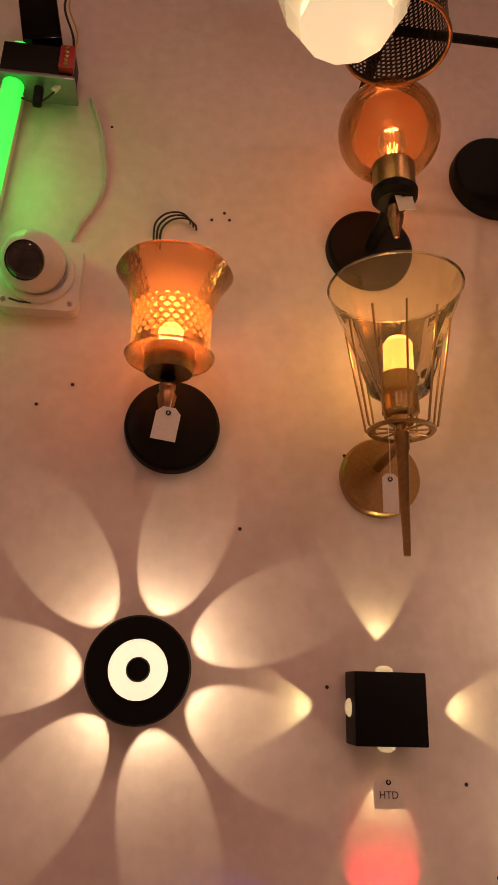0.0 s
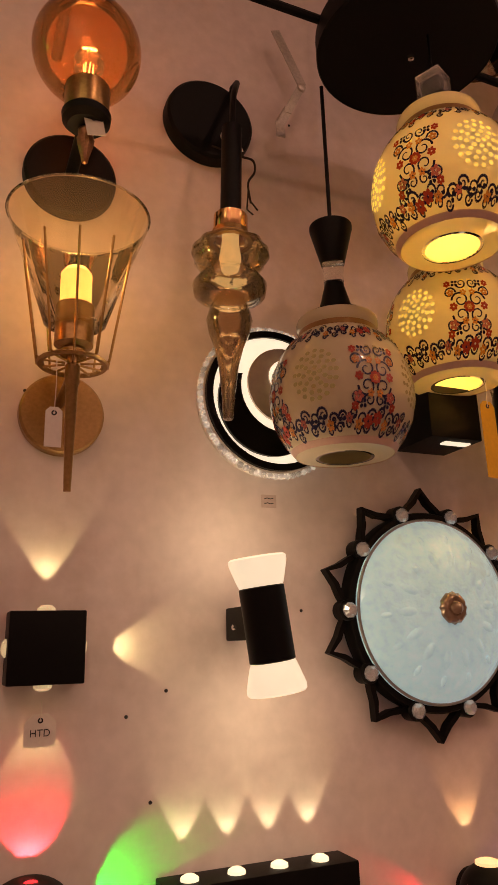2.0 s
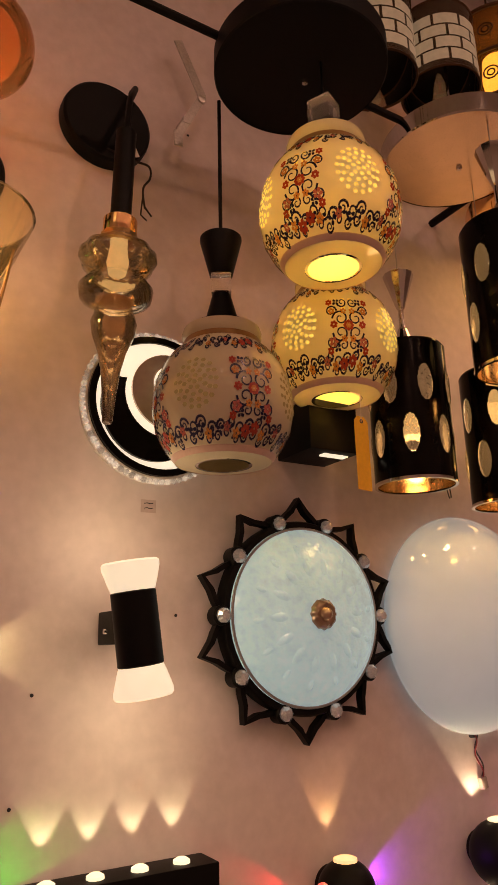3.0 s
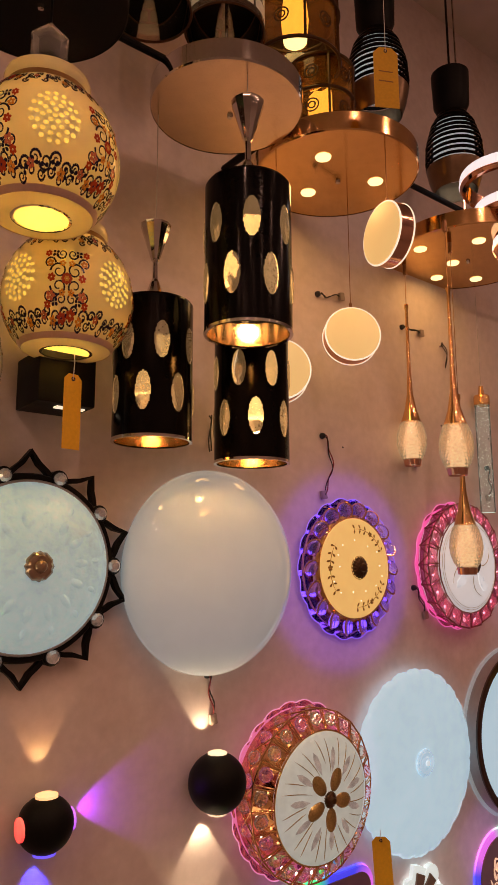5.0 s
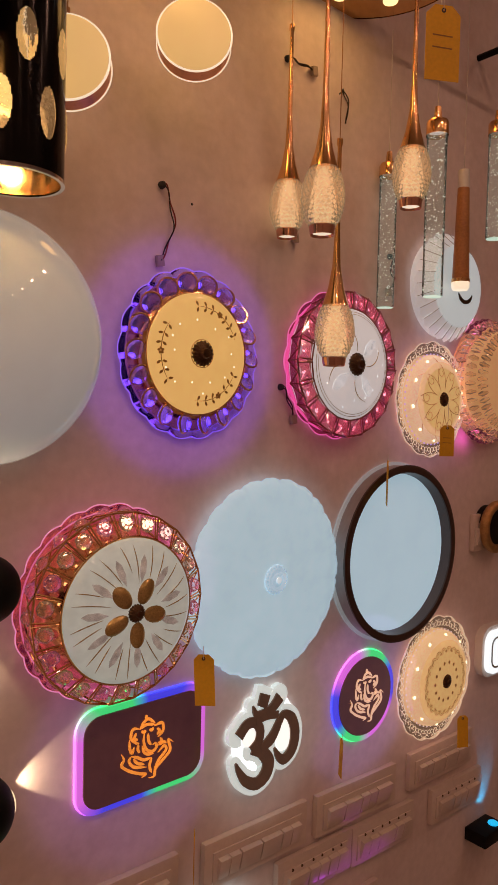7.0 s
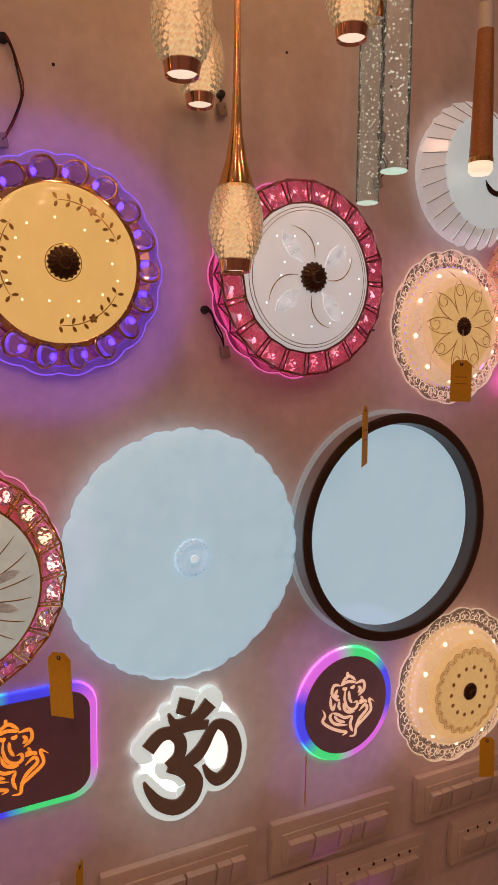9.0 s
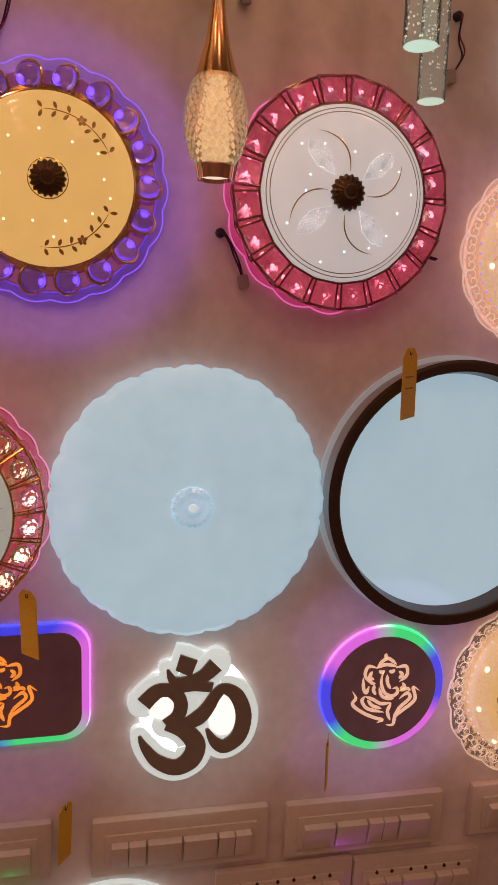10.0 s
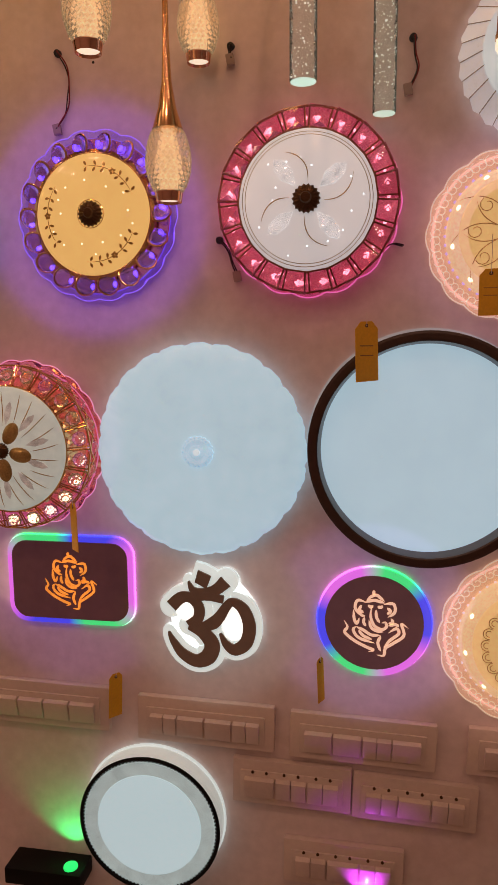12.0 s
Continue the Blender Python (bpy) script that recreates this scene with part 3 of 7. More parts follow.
def square_beam_light():
    x, z = 0.441, 1.502
    s = thing("wall_light", on_wall(x, z), "square black wall light with four lens beams", "wall light")
    part("body", box(0.074, 0.07, 0.04, pose(0, 0, 0.022), 0.0015), BLACK, s)
    for a in range(4):
        m = pose(0, 0, 0.02, 0, 0, 90 * a) @ Matrix.Translation((0.036, 0, 0)) @ pose(0, 0, 0, 0, 90)
        part("lens", lathe([(0.0095, -0.002), (0.009, 0.0025), (0.006, 0.005), (0, 0.006)], 24, m), mat("lens_glow", (0.7, 0.6, 0.45), 0.1, vary=0.3, scale=200, glow=(1, 0.72, 0.36), strength=0.45, coat=1.0), s, "small glowing glass lens")
        ang = radians(90 * a)
        beam_lamp("lens_beam", x + 0.052 * math.cos(ang), z + 0.05 * math.sin(ang), 90 * a, 31, 0.24, (1, 0.75, 0.34), out=0.014, tilt=3, blend=0.25)
    t = price_tag(0.44, 0.975, 1.452, 0.03, 0.03, string=0.012, label="white paper price tag lettered HTD")
    font = bpy.data.curves.new("lettering", "FONT")
    font.body, font.size, font.align_x, font.extrude = "HTD", 0.0095, "CENTER", 0.0001
    me = bpy.data.meshes.new_from_object(new("lettering_source", font))
    bpy.data.objects.remove(bpy.data.objects["lettering_source"])
    me.materials.append(INK)
    ob = new("lettering", me)
    ob.parent, ob.matrix_basis = t, pose(0, -0.0325, 0.0012)


square_beam_light()


def rgb_dome_light():
    x, z = 0.439, 1.246
    s = thing("wall_light", on_wall(x, z), "black round wall light with red, blue and green beams", "wall light")
    part("body", lathe([(0, 0.062), (0.025, 0.06), (0.042, 0.052), (0.05, 0.036), (0.05, 0)], 48), BLACK, s)
    for a, col in ((90, (1, 0.03, 0.04)), (170, (0.08, 0.04, 1)), (10, (0.0, 1, 0.03)), (270, (1, 0.7, 0.3))):
        ang = radians(a)
        m = pose(0, 0, 0.024, 0, 0, a) @ Matrix.Translation((0.0455, 0, 0)) @ pose(0, 0, 0, 0, 90)
        part("lens", lathe([(0.011, -0.002), (0.01, 0.003), (0, 0.006)], 20, m), mat("colour_lens", col, 0.1, glow=col, strength=1.5), s)
        beam_lamp("colour_beam", x + 0.0535 * math.cos(ang), z + 0.0535 * math.sin(ang), a, 22 if a == 90 else 23.3, 0.75, col, out=0.014, tilt=27 if a == 90 else 26, blend=0.25, wide=2.2 if a == 90 else 3.2)


rgb_dome_light()


def bar_light():
    s = thing("wall_light", on_wall(0.668, 1.262, 0, 0), "long black bar wall light with four small lenses", "wall light")
    part("body", box(0.21, 0.03, 0.045, pose(0, 0, 0.0225), 0.002), BLACK, s)
    for dx in (-0.077, -0.027, 0.021, 0.069):
        part("lens", lathe([(0.0095, -0.001), (0.009, 0.003), (0.005, 0.0055), (0, 0.006)], 24, upright(dx, 0.015, 0.025)), mat("bar_lens", (0.9, 0.8, 0.6), 0.1, glow=(1, 0.85, 0.55), strength=1.1), s, "small glowing glass lens")
        beam_lamp("bar_beam", 0.668 + dx, 1.287, 90, 27, 0.2, (1, 0.76, 0.4), out=0.012, tilt=2, blend=0.3)


bar_light()


def updown_sconce():
    s = thing("wall_sconce", on_wall(0.657, 1.52), "tilted black cylinder sconce with white glass shade at both ends", "wall lamp")
    part("bracket", box(0.012, 0.036, 0.066, pose(-0.008, 0.002, 0.033), 0.002), BLACK, s)
    lean = Matrix.Translation((-0.002, 0, 0.088)) @ pose(0, 0, 0, 0, 0, 8) @ UP @ Matrix.Scale(0.8, 4)
    part("cylinder", lathe([(0, -0.0475), (0.0285, -0.0475), (0.03, -0.046), (0.03, 0.046), (0.0285, 0.0475), (0, 0.0475)], 48, lean), BLACK, s)
    for k, nm in ((1, "upper"), (-1, "lower")):
        pr = [(0.029, 0.0475 * k), (0.032, 0.056 * k), (0.0385, 0.078 * k), (0.0385, 0.084 * k), (0.036, 0.0865 * k), (0.0, 0.0865 * k)]
        part("glass_shade", lathe(pr, 48, lean), mat("white_shade", (0.9, 0.85, 0.75), 0.3, vary=0.08, scale=20, glow=(1, 0.82, 0.56), strength=0.75), s, "glowing white glass shade")
        w = s.matrix_basis @ (lean @ Vector((0, 0, 0.11 * k)))
        point_lamp("shade_light", w.x, w.y, w.z, 0.22, (1, 0.72, 0.42), 0.03)
    part("screw", lathe([(0, 0.004), (0.003, 0.0035), (0.0035, 0)], 12, Matrix.Translation((-0.0142, -0.002, 0.03)) @ pose(0, 0, 0, 0, -90)), CHROME, s)


updown_sconce()


def crescent_light():
    s = thing("ceiling_light", on_wall(0.704, 1.792) @ Matrix.Scale(1.06, 4), "round LED panel light with crystal rim and black crescent", "wall light")
    part("base", lathe([(0, 0.02), (0.088, 0.02), (0.09, 0.018), (0.09, 0)], 64), WHITE_PLASTIC, s)
    me = mesh_of("rim_crystal", lathe([(0, 0.0045), (0.003, 0.0035), (0.0046, 0), (0.003, -0.003)], 6), mat("rim_crystal", (0.9, 0.88, 0.85), 0.08, vary=0.3, scale=150, transmission=0.7, glow=(1, 0.86, 0.7), strength=0.14, per_object=0.5), 10)
    for i in range(76):
        a = 2 * math.pi * i / 76
        share("rim_crystal", me, s, Matrix.Translation((0.0905 * math.cos(a), 0.0905 * math.sin(a), 0.016)))
    part("black_ring", lathe([(0.078, 0.02), (0.078, 0.026), (0.086, 0.026), (0.086, 0.02)], 64), BLACK_GLOSS, s)
    part("panel", lathe([(0.0, 0.0225), (0.078, 0.0225), (0.078, 0.02)], 64), OPAL_BRIGHT, s, "lit warm acrylic panel")
    outer = arc(-0.008, -0.006, 0.064, 150, 345, 30)
    inner = arc(0.008, 0.012, 0.052, 332, 163, 30)
    part("crescent", prism(outer + inner, 0.0225, 0.027), BLACK_GLOSS, s)
    part("inner_disc", lathe([(0, 0.026), (0.047, 0.026), (0.047, 0.0225)], 48, pose(0.012, 0.018, 0)), mat("mirror_disc", (0.5, 0.4, 0.33), 0.25, 0.6), s)
    part("inner_ring", lathe([(0, 0.031), (0.02, 0.031), (0.022, 0.029), (0.022, 0.026)], 40, pose(0.014, 0.028, 0)), OPAL_BRIGHT, s)
    lab = new("paper_label", mesh_of("paper_label", prism([(-0.01, -0.008), (0.01, -0.008), (0.01, 0.008), (-0.01, 0.008)], 0, 0.0006), mat("stained_label", (0.62, 0.5, 0.47), 0.8)))
    lab.matrix_basis = on_wall(0.702, 1.668)
    tagged(lab, "small pinkish paper label with handwriting on wall", "label")
    for dz in (0.003, -0.003):
        part("written_line", ribbon([(-0.006, dz), (-0.002, dz + 0.001), (0.002, dz), (0.006, dz + 0.001)], 0.001, 0.0006, 0.0009), INK, lab)


crescent_light()


# ---- pendants with painted porcelain shades ----
PORCELAIN = thin_glass("thin_porcelain", (0.0, 0.0, 0.0), ior=1.4, rough=0.05, haze=0.999, haze_color=(0.84, 0.75, 0.55), share_through=0.42)
PATTERN_BLUE = mat("pattern_blue", (0.012, 0.014, 0.05), 0.25, vary=0.2, scale=300)
PATTERN_RED = mat("pattern_red", (0.38, 0.05, 0.025), 0.25, vary=0.3, scale=300)
PATTERN_ORANGE = mat("pattern_orange", (0.62, 0.26, 0.06), 0.25, vary=0.3, scale=300)
PATTERN_PINK = mat("pattern_pink", (0.45, 0.13, 0.1), 0.25, vary=0.3, scale=300)
# Flat patches as pierced holes; light from inside is set as their glow.
PATTERN_OLIVE = mat("pierced_holes", (0.34, 0.27, 0.12), 0.5, vary=0.3, scale=200, glow=(1, 0.7, 0.15), strength=0.04)
PATTERN_LIT = mat("glowing_hole_patches", (0.5, 0.4, 0.15), 0.5, vary=0.5, scale=60, glow=(1, 0.7, 0.12), strength=0.7)


def radius_at(profile, h):
    for (r0, h0), (r1, h1) in zip(profile, profile[1:]):
        if min(h0, h1) <= h <= max(h0, h1) and h0 != h1:
            return r0 + (r1 - r0) * (h - h0) / (h1 - h0)
    return profile[-1][0]


def onto(profile, outlines, lift=0.0005):
    """Flat shapes given as (arc length round the belly, height), laid on a turned body."""
    bm = bmesh.new()
    R = max(r for r, h in profile)
    for o in outlines:
        vs = []
        for u, h in o:
            k = radius_at(profile, h) + lift
            vs.append(bm.verts.new((k * math.cos(u / R), k * math.sin(u / R), h)))
        bm.faces.new(vs)
    return bm


def petals(cx, cy, r, n, turn=0.0, fat=0.42):
    out = []
    for i in range(n):
        a = 2 * math.pi * i / n + turn
        c, s = math.cos(a), math.sin(a)
        leaf = [(0.1, 0), (0.45, fat * 0.8), (0.8, fat * 0.7), (1, 0.0), (0.8, -fat * 0.7), (0.45, -fat * 0.8)]
        out.append([(cx + r * (x * c - y * s), cy + r * (x * s + y * c)) for x, y in leaf])
    return out


def scroll(cx, cy, r, flip=1, up=1, w=0.0016, turns=1.35, start=0.0):
    pts = []
    for i in range(19):
        t = i / 18
        a = start + turns * 2 * math.pi * t
        k = r * (1 - 0.8 * t)
        pts.append((cx + flip * k * math.cos(a), cy + up * k * math.sin(a)))
    quads = []
    for i in range(18):
        (x0, y0), (x1, y1) = pts[i], pts[i + 1]
        d = math.hypot(x1 - x0, y1 - y0) or 1
        ww = w * (1 - 0.5 * i / 18) / 2
        nx, ny = -(y1 - y0) / d * ww, (x1 - x0) / d * ww
        quads.append([(x0 + nx, y0 + ny), (x0 - nx, y0 - ny), (x1 - nx, y1 - ny), (x1 + nx, y1 + ny)])
    return quads


BODY = [(0.028, 0.0), (0.047, 0.002), (0.051, 0.006), (0.058, 0.014), (0.0665, 0.028), (0.0705, 0.044), (0.0705, 0.056), (0.067, 0.074), (0.06, 0.088), (0.05, 0.1), (0.041, 0.107), (0.0385, 0.112), (0.0405, 0.115), (0.041, 0.12), (0.0395, 0.124), (0.034, 0.125)]
R_BELLY = 0.0705


def porcelain_patterns(parent, lit):
    side = 2 * math.pi * R_BELLY / 4
    red, blue, orange, pink, holes = [], [], [], [], []
    rng = random.Random(4)
    for k in range(4):
        u = k * side
        # pierced medallion, its holes laid on as flat patches
        for ring, n in ((0.0, 1), (0.0055, 5), (0.0105, 9), (0.0155, 13), (0.0205, 17)):
            for i in range(n):
                a = 2 * math.pi * i / max(n, 1) + ring * 40
                holes += [[(u + ring * math.cos(a) + x, 0.055 + ring * math.sin(a) + y) for x, y in arc(0, 0, 0.0026, 0, 300, 5, 0.002)]]
        # panel between the medallions
        v = u + side / 2
        holes += [[(v + dx + x, 0.072 + dy + y) for x, y in ((-.002, -.002), (.002, -.002), (.002, .002), (-.002, .002))] for dx in (-.004, .004) for dy in (-.004, .004)]
        for f in (-1, 1):
            for q in (-1, 1):
                blue += scroll(v + f * 0.008, 0.049 + q * 0.007, 0.0085, f, q, 0.002)
                blue += scroll(v + f * 0.0175, 0.049 + q * 0.015, 0.006, -f, q, 0.0018)
                blue += scroll(v + f * 0.0055, 0.052 + q * 0.021, 0.0055, f, -q, 0.0018)
                blue += petals(v + f * 0.012, 0.051 + q * 0.0225, 0.0042, 4, 0.7 * q)
                orange += petals(v + f * 0.0045, 0.05 + q * 0.0135, 0.0036, 5, 0.2)
                red += petals(v + f * 0.0195, 0.05 + q * 0.0235, 0.0038, 6, 0.5)
            red += petals(v + f * 0.015, 0.05, 0.0042, 6, 0.3)
            pink += petals(v + f * 0.016, 0.034, 0.005, 5)
            orange += petals(v + f * 0.017, 0.064, 0.004, 5, 0.5)
        red += petals(v, 0.049, 0.0058, 8)
        orange += petals(v, 0.049, 0.003, 6)
        # bands of flowers above and below
        for j in range(11):
            w = u + side * j / 11
            for h, s in ((0.016, 1.0), (0.094, 0.8)):
                hh = h + 0.0025 * math.sin(j * 2.1 + k)
                if j in (5, 6):
                    red.extend(petals(w, hh, 0.0056 * s, 6, rng.random()))
                elif j in (4, 7, 1):
                    orange.extend(petals(w, hh, 0.0045 * s, 5, rng.random()))
                elif j in (3, 9):
                    pink.extend(petals(w, hh, 0.004 * s, 5, rng.random()))
                blue.extend(scroll(w + 0.004, hh + 0.004, 0.0056 * s * rng.uniform(0.7, 1.2), rng.choice((-1, 1)), rng.choice((-1, 1)), 0.0021))
                blue.extend(scroll(w, hh - 0.004, 0.0042 * s, rng.choice((-1, 1)), rng.choice((-1, 1)), 0.0019))
                blue.extend(petals(w + 0.003, hh + 0.001, 0.0046, 3, rng.random() * 3))
    for nm, shapes, m, lift in (("pierced_hole", holes, PATTERN_LIT if lit else PATTERN_OLIVE, 0.0004), ("blue_scroll", blue, PATTERN_BLUE, 0.0005), ("pink_flower", pink, PATTERN_PINK, 0.0006), ("red_flower", red, PATTERN_RED, 0.0007), ("orange_flower", orange, PATTERN_ORANGE, 0.0008)):
        tagged(part(nm, onto(BODY, shapes, lift), m, parent), kind="stuff")


def porcelain_pendant(x, y, z, top, crystal_cap, lit, turn=0.0, k=1.0):
    """z: the shade's lower rim."""
    s = thing("pendant_lamp", pose(x, y, z, 0, 0, turn) @ Matrix.Diagonal((k, k, 1.15 * k, 1)), "round painted porcelain pendant lamp with pierced floral pattern", "pendant lamp", "porcelain pendants")
    inner = [(r - 0.003, h) for r, h in reversed(BODY[:-1])]
    shade = part("shade", lathe(BODY + inner, 72), PORCELAIN, s, "ivory porcelain with red and blue flowers")
    porcelain_patterns(shade, lit > 0.5)
    part("gilt_band", lathe([(0.0412, 0.1065), (0.0392, 0.1115), (0.0394, 0.1125), (0.0416, 0.107)], 56), mat("gilt", (0.35, 0.2, 0.08), 0.3, 0.5), shade)
    part("rim_line", lathe([(0.0475, 0.0016), (0.0512, 0.0058), (0.0516, 0.0066), (0.0478, 0.002)], 56), mat("rim_pink", (0.6, 0.4, 0.32), 0.3), shade)
    part("lid", lathe([(0.036, 0.123), (0.034, 0.127), (0.012, 0.129), (0, 0.129)], 40), BLACK, s)
    if crystal_cap:
        part("neck", lathe([(0.017, 0.128), (0.013, 0.138), (0.009, 0.142), (0.0, 0.142)], 24), BLACK, s)
        part("crystal_cube", box(0.026, 0.026, 0.026, pose(0, 0, 0.157, 0, 0, 40), 0.002), CRYSTAL, s, "clear crystal cube")
        h = 0.17
    else:
        part("lower_cone", lathe([(0.0195, 0.128), (0.0185, 0.131), (0.0095, 0.161), (0, 0.161)], 32), BLACK, s)
        part("crystal_block", box(0.021, 0.021, 0.019, pose(0, 0, 0.1705, 0, 0, 20), 0.0015), CRYSTAL, s, "clear crystal block")
        part("upper_cone", lathe([(0, 0.18), (0.012, 0.18), (0.0225, 0.216), (0.0225, 0.219), (0.0, 0.221)], 32), BLACK, s)
        h = 0.22
    part("cord", tube([(0, 0, h), (0, 0, (top - z) / (1.15 * k))], 0.0022 if not crystal_cap else 0.0015, 8), BLACK, s)
    part("bulb", lathe([(0, 0.085), (0.012, 0.088), (0.015, 0.098), (0.012, 0.11), (0.012, 0.12)], 20), mat("porcelain_bulb", (0.9, 0.8, 0.6), 0.4, glow=(1, 0.75, 0.3), strength=2.2 if lit else 0.05), s)
    if lit:
        point_lamp("pendant_light", x, y, z + 0.06 * k, lit, (1, 0.58, 0.12), 0.01)


CANOPY_Z = 2.21
porcelain_pendant(0.75, 0.893, 1.7, CANOPY_Z, False, 0, 40, 1.18)
porcelain_pendant(0.83, 0.77, 1.915, CANOPY_Z, True, 0.8, 75, 1.18)
porcelain_pendant(0.915, 0.885, 1.805, CANOPY_Z, True, 0.75, 20, 1.18)


def canopy(x, y, z, r, rim, face, label, led=(), h=0.03):
    s = thing("ceiling_canopy", pose(x, y, z), label, "canopy", "round pendant canopies")
    part("plate", lathe([(0, 0.0), (r * 0.985, 0.0), (r * 0.985, 0.003)], 72), face, s, "flat underside plate")
    part("rim", lathe([(r * 0.985, -0.001), (r, 0.001), (r, h), (r * 0.96, h + 0.002), (0, h + 0.002)], 72), rim, s)
    part("hanger", tube([(0, 0, h), (0, 0, 2.9 - z)], 0.0025, 10), CHROME, s)
    part("screw", lathe([(0, -0.006), (0.004, -0.004), (0.005, 0)], 6, pose(0.01, 0.005, 0)), CHROME, s)
    for dx, dy in led:
        part("spot_lens", lathe([(0, -0.002), (0.0125, -0.002), (0.014, 0.001)], 28, pose(dx, dy, 0)), LED_WARM, s, "lit round LED spot")
    if led:
        area_lamp("canopy_glow", x, y, z - 0.006, r, 0.4, (1, 0.5, 0.15))
    return s


canopy(0.82, 0.8, 2.208, 0.112, BLACK, BLACK, "round flat black metal pendant canopy")
canopy(1.122, 0.82, 2.2, 0.113, CHROME, CREAM_PLATE, "round champagne metal pendant canopy with chrome rim")
canopy(1.372, 0.842, 2.193, 0.14, GOLD, GOLD_PLATE, "round gold mirrored canopy with lit LED spots", ((-0.061, -0.032), (-0.004, 0.065), (0.063, -0.034)))
canopy(1.79, 0.87, 2.17, 0.165, GOLD, GOLD_PLATE, "wide round gold canopy with lit LED spots", ((-0.117, 0.03), (-0.056, -0.066), (-0.008, 0.03), (0.06, -0.05), (0.105, 0.05), (0.03, 0.1)))
rail = new("display_rail", mesh_of("display_rail", tube([(0.4, 0.822, 2.238), (2.4, 0.83, 2.238)], 0.0055, 10), BLACK))
tagged(rail, "long black metal display rail above pendants", "rail")
for rx in (0.42, 1.25, 2.3):
    part("wall_arm", tube([(rx, 0.825, 2.238), (rx, 1.0, 2.238)], 0.007, 8), BLACK, rail)


# ---- lotus, box lamp, cut cylinder pendants ----
def lotus_light():
    s = thing("ceiling_light", on_wall(0.914, 1.536) @ Matrix.Scale(1.03, 4), "round frosted glass light in black wooden lotus frame with crystals", "wall light")
    n = 10
    frame_bm = bmesh.new()
    lathe([(0.111, 0.006), (0.111, 0.026), (0.118, 0.026), (0.12, 0.022), (0.12, 0.006), (0.107, 0.006)], 96, bm=frame_bm)
    part("ring_frame", frame_bm, BLACK, s, "dark wooden ring")
    for i in range(n):
        a0, am, a1 = (2 * math.pi * (i + d) / n for d in (0.08, 0.5, 0.92))
        tip = 0.15
        line = [(0.119 * math.cos(a0), 0.119 * math.sin(a0)), (0.1275 * math.cos(a0 + 0.1), 0.1275 * math.sin(a0 + 0.1)), (0.1345 * math.cos(a0 + 0.18), 0.1345 * math.sin(a0 + 0.18)), (tip * math.cos(am), tip * math.sin(am)),
                (0.1345 * math.cos(a1 - 0.18), 0.1345 * math.sin(a1 - 0.18)), (0.1275 * math.cos(a1 - 0.1), 0.1275 * math.sin(a1 - 0.1)), (0.119 * math.cos(a1), 0.119 * math.sin(a1))]
        part("petal_frame", ribbon(line, 0.0062, 0.008, 0.02), BLACK, s)
        a = 2 * math.pi * i / n
        part("crystal_seat", lathe([(0, 0.027), (0.0105, 0.027), (0.012, 0.025), (0.012, 0.008)], 24, pose(0.12 * math.cos(a), 0.12 * math.sin(a), 0)), BLACK, s)
        part("crystal_stud", lathe([(0.0092, 0.026), (0.0088, 0.03), (0.005, 0.034), (0, 0.035)], 10, pose(0.12 * math.cos(a), 0.12 * math.sin(a), 0)), STUD, s, "round faceted crystal", 12)
    dome = [(0.1125, 0.022), (0.11, 0.028), (0.093, 0.042), (0.065, 0.053), (0.035, 0.06), (0.0, 0.062)]
    part("glass_dome", lathe(dome, 96), ICE_GLASS, s, "icy embossed glass dome")
    lines = bmesh.new()
    for i in range(14):
        a = 2 * math.pi * i / 14
        for rr, w in ((0.06, 0.011), (0.085, 0.008)):
            m = Matrix.Rotation(a + rr, 4, "Z") @ Matrix.Translation((rr, 0, 0.0532 if rr < 0.07 else 0.0435)) @ pose(0, 0, 0, 0, 18 if rr < 0.07 else 34)
            lathe([(0, 0.0032), (w * 0.6, 0.002), (w, 0)], 10, m @ Matrix.Diagonal((1.2, 0.6, 1, 1)), bm=lines)
    part("embossed_petal", lines, ICE_GLASS, s)
    part("knob", lathe([(0.019, 0.058), (0.018, 0.064), (0.013, 0.069), (0.0085, 0.068), (0.006, 0.073), (0, 0.075)], 28, ripple=lambda a, r, h: 1 + 0.05 * math.cos(12 * a)), mat("knob_glass", (0.4, 0.3, 0.22), 0.15, 0.7), s, "dark glass knob", 60)
    part("edge_beading", torus(0.109, 0.002, 96, 6, 0.029), mat("silver_lace", (0.4, 0.4, 0.4), 0.3, 0.6), s)


lotus_light()

bl = thing("wall_light", on_wall(0.935, 1.782), "small black box wall light with lit slot beneath", "wall light")
part("body", box(0.08, 0.07, 0.08, pose(0, 0, 0.04), 0.002), BLACK, bl)
part("slot", box(0.04, 0.003, 0.012, pose(0.012, -0.0355, 0.06)), OPAL_BRIGHT, bl, "lit slot")


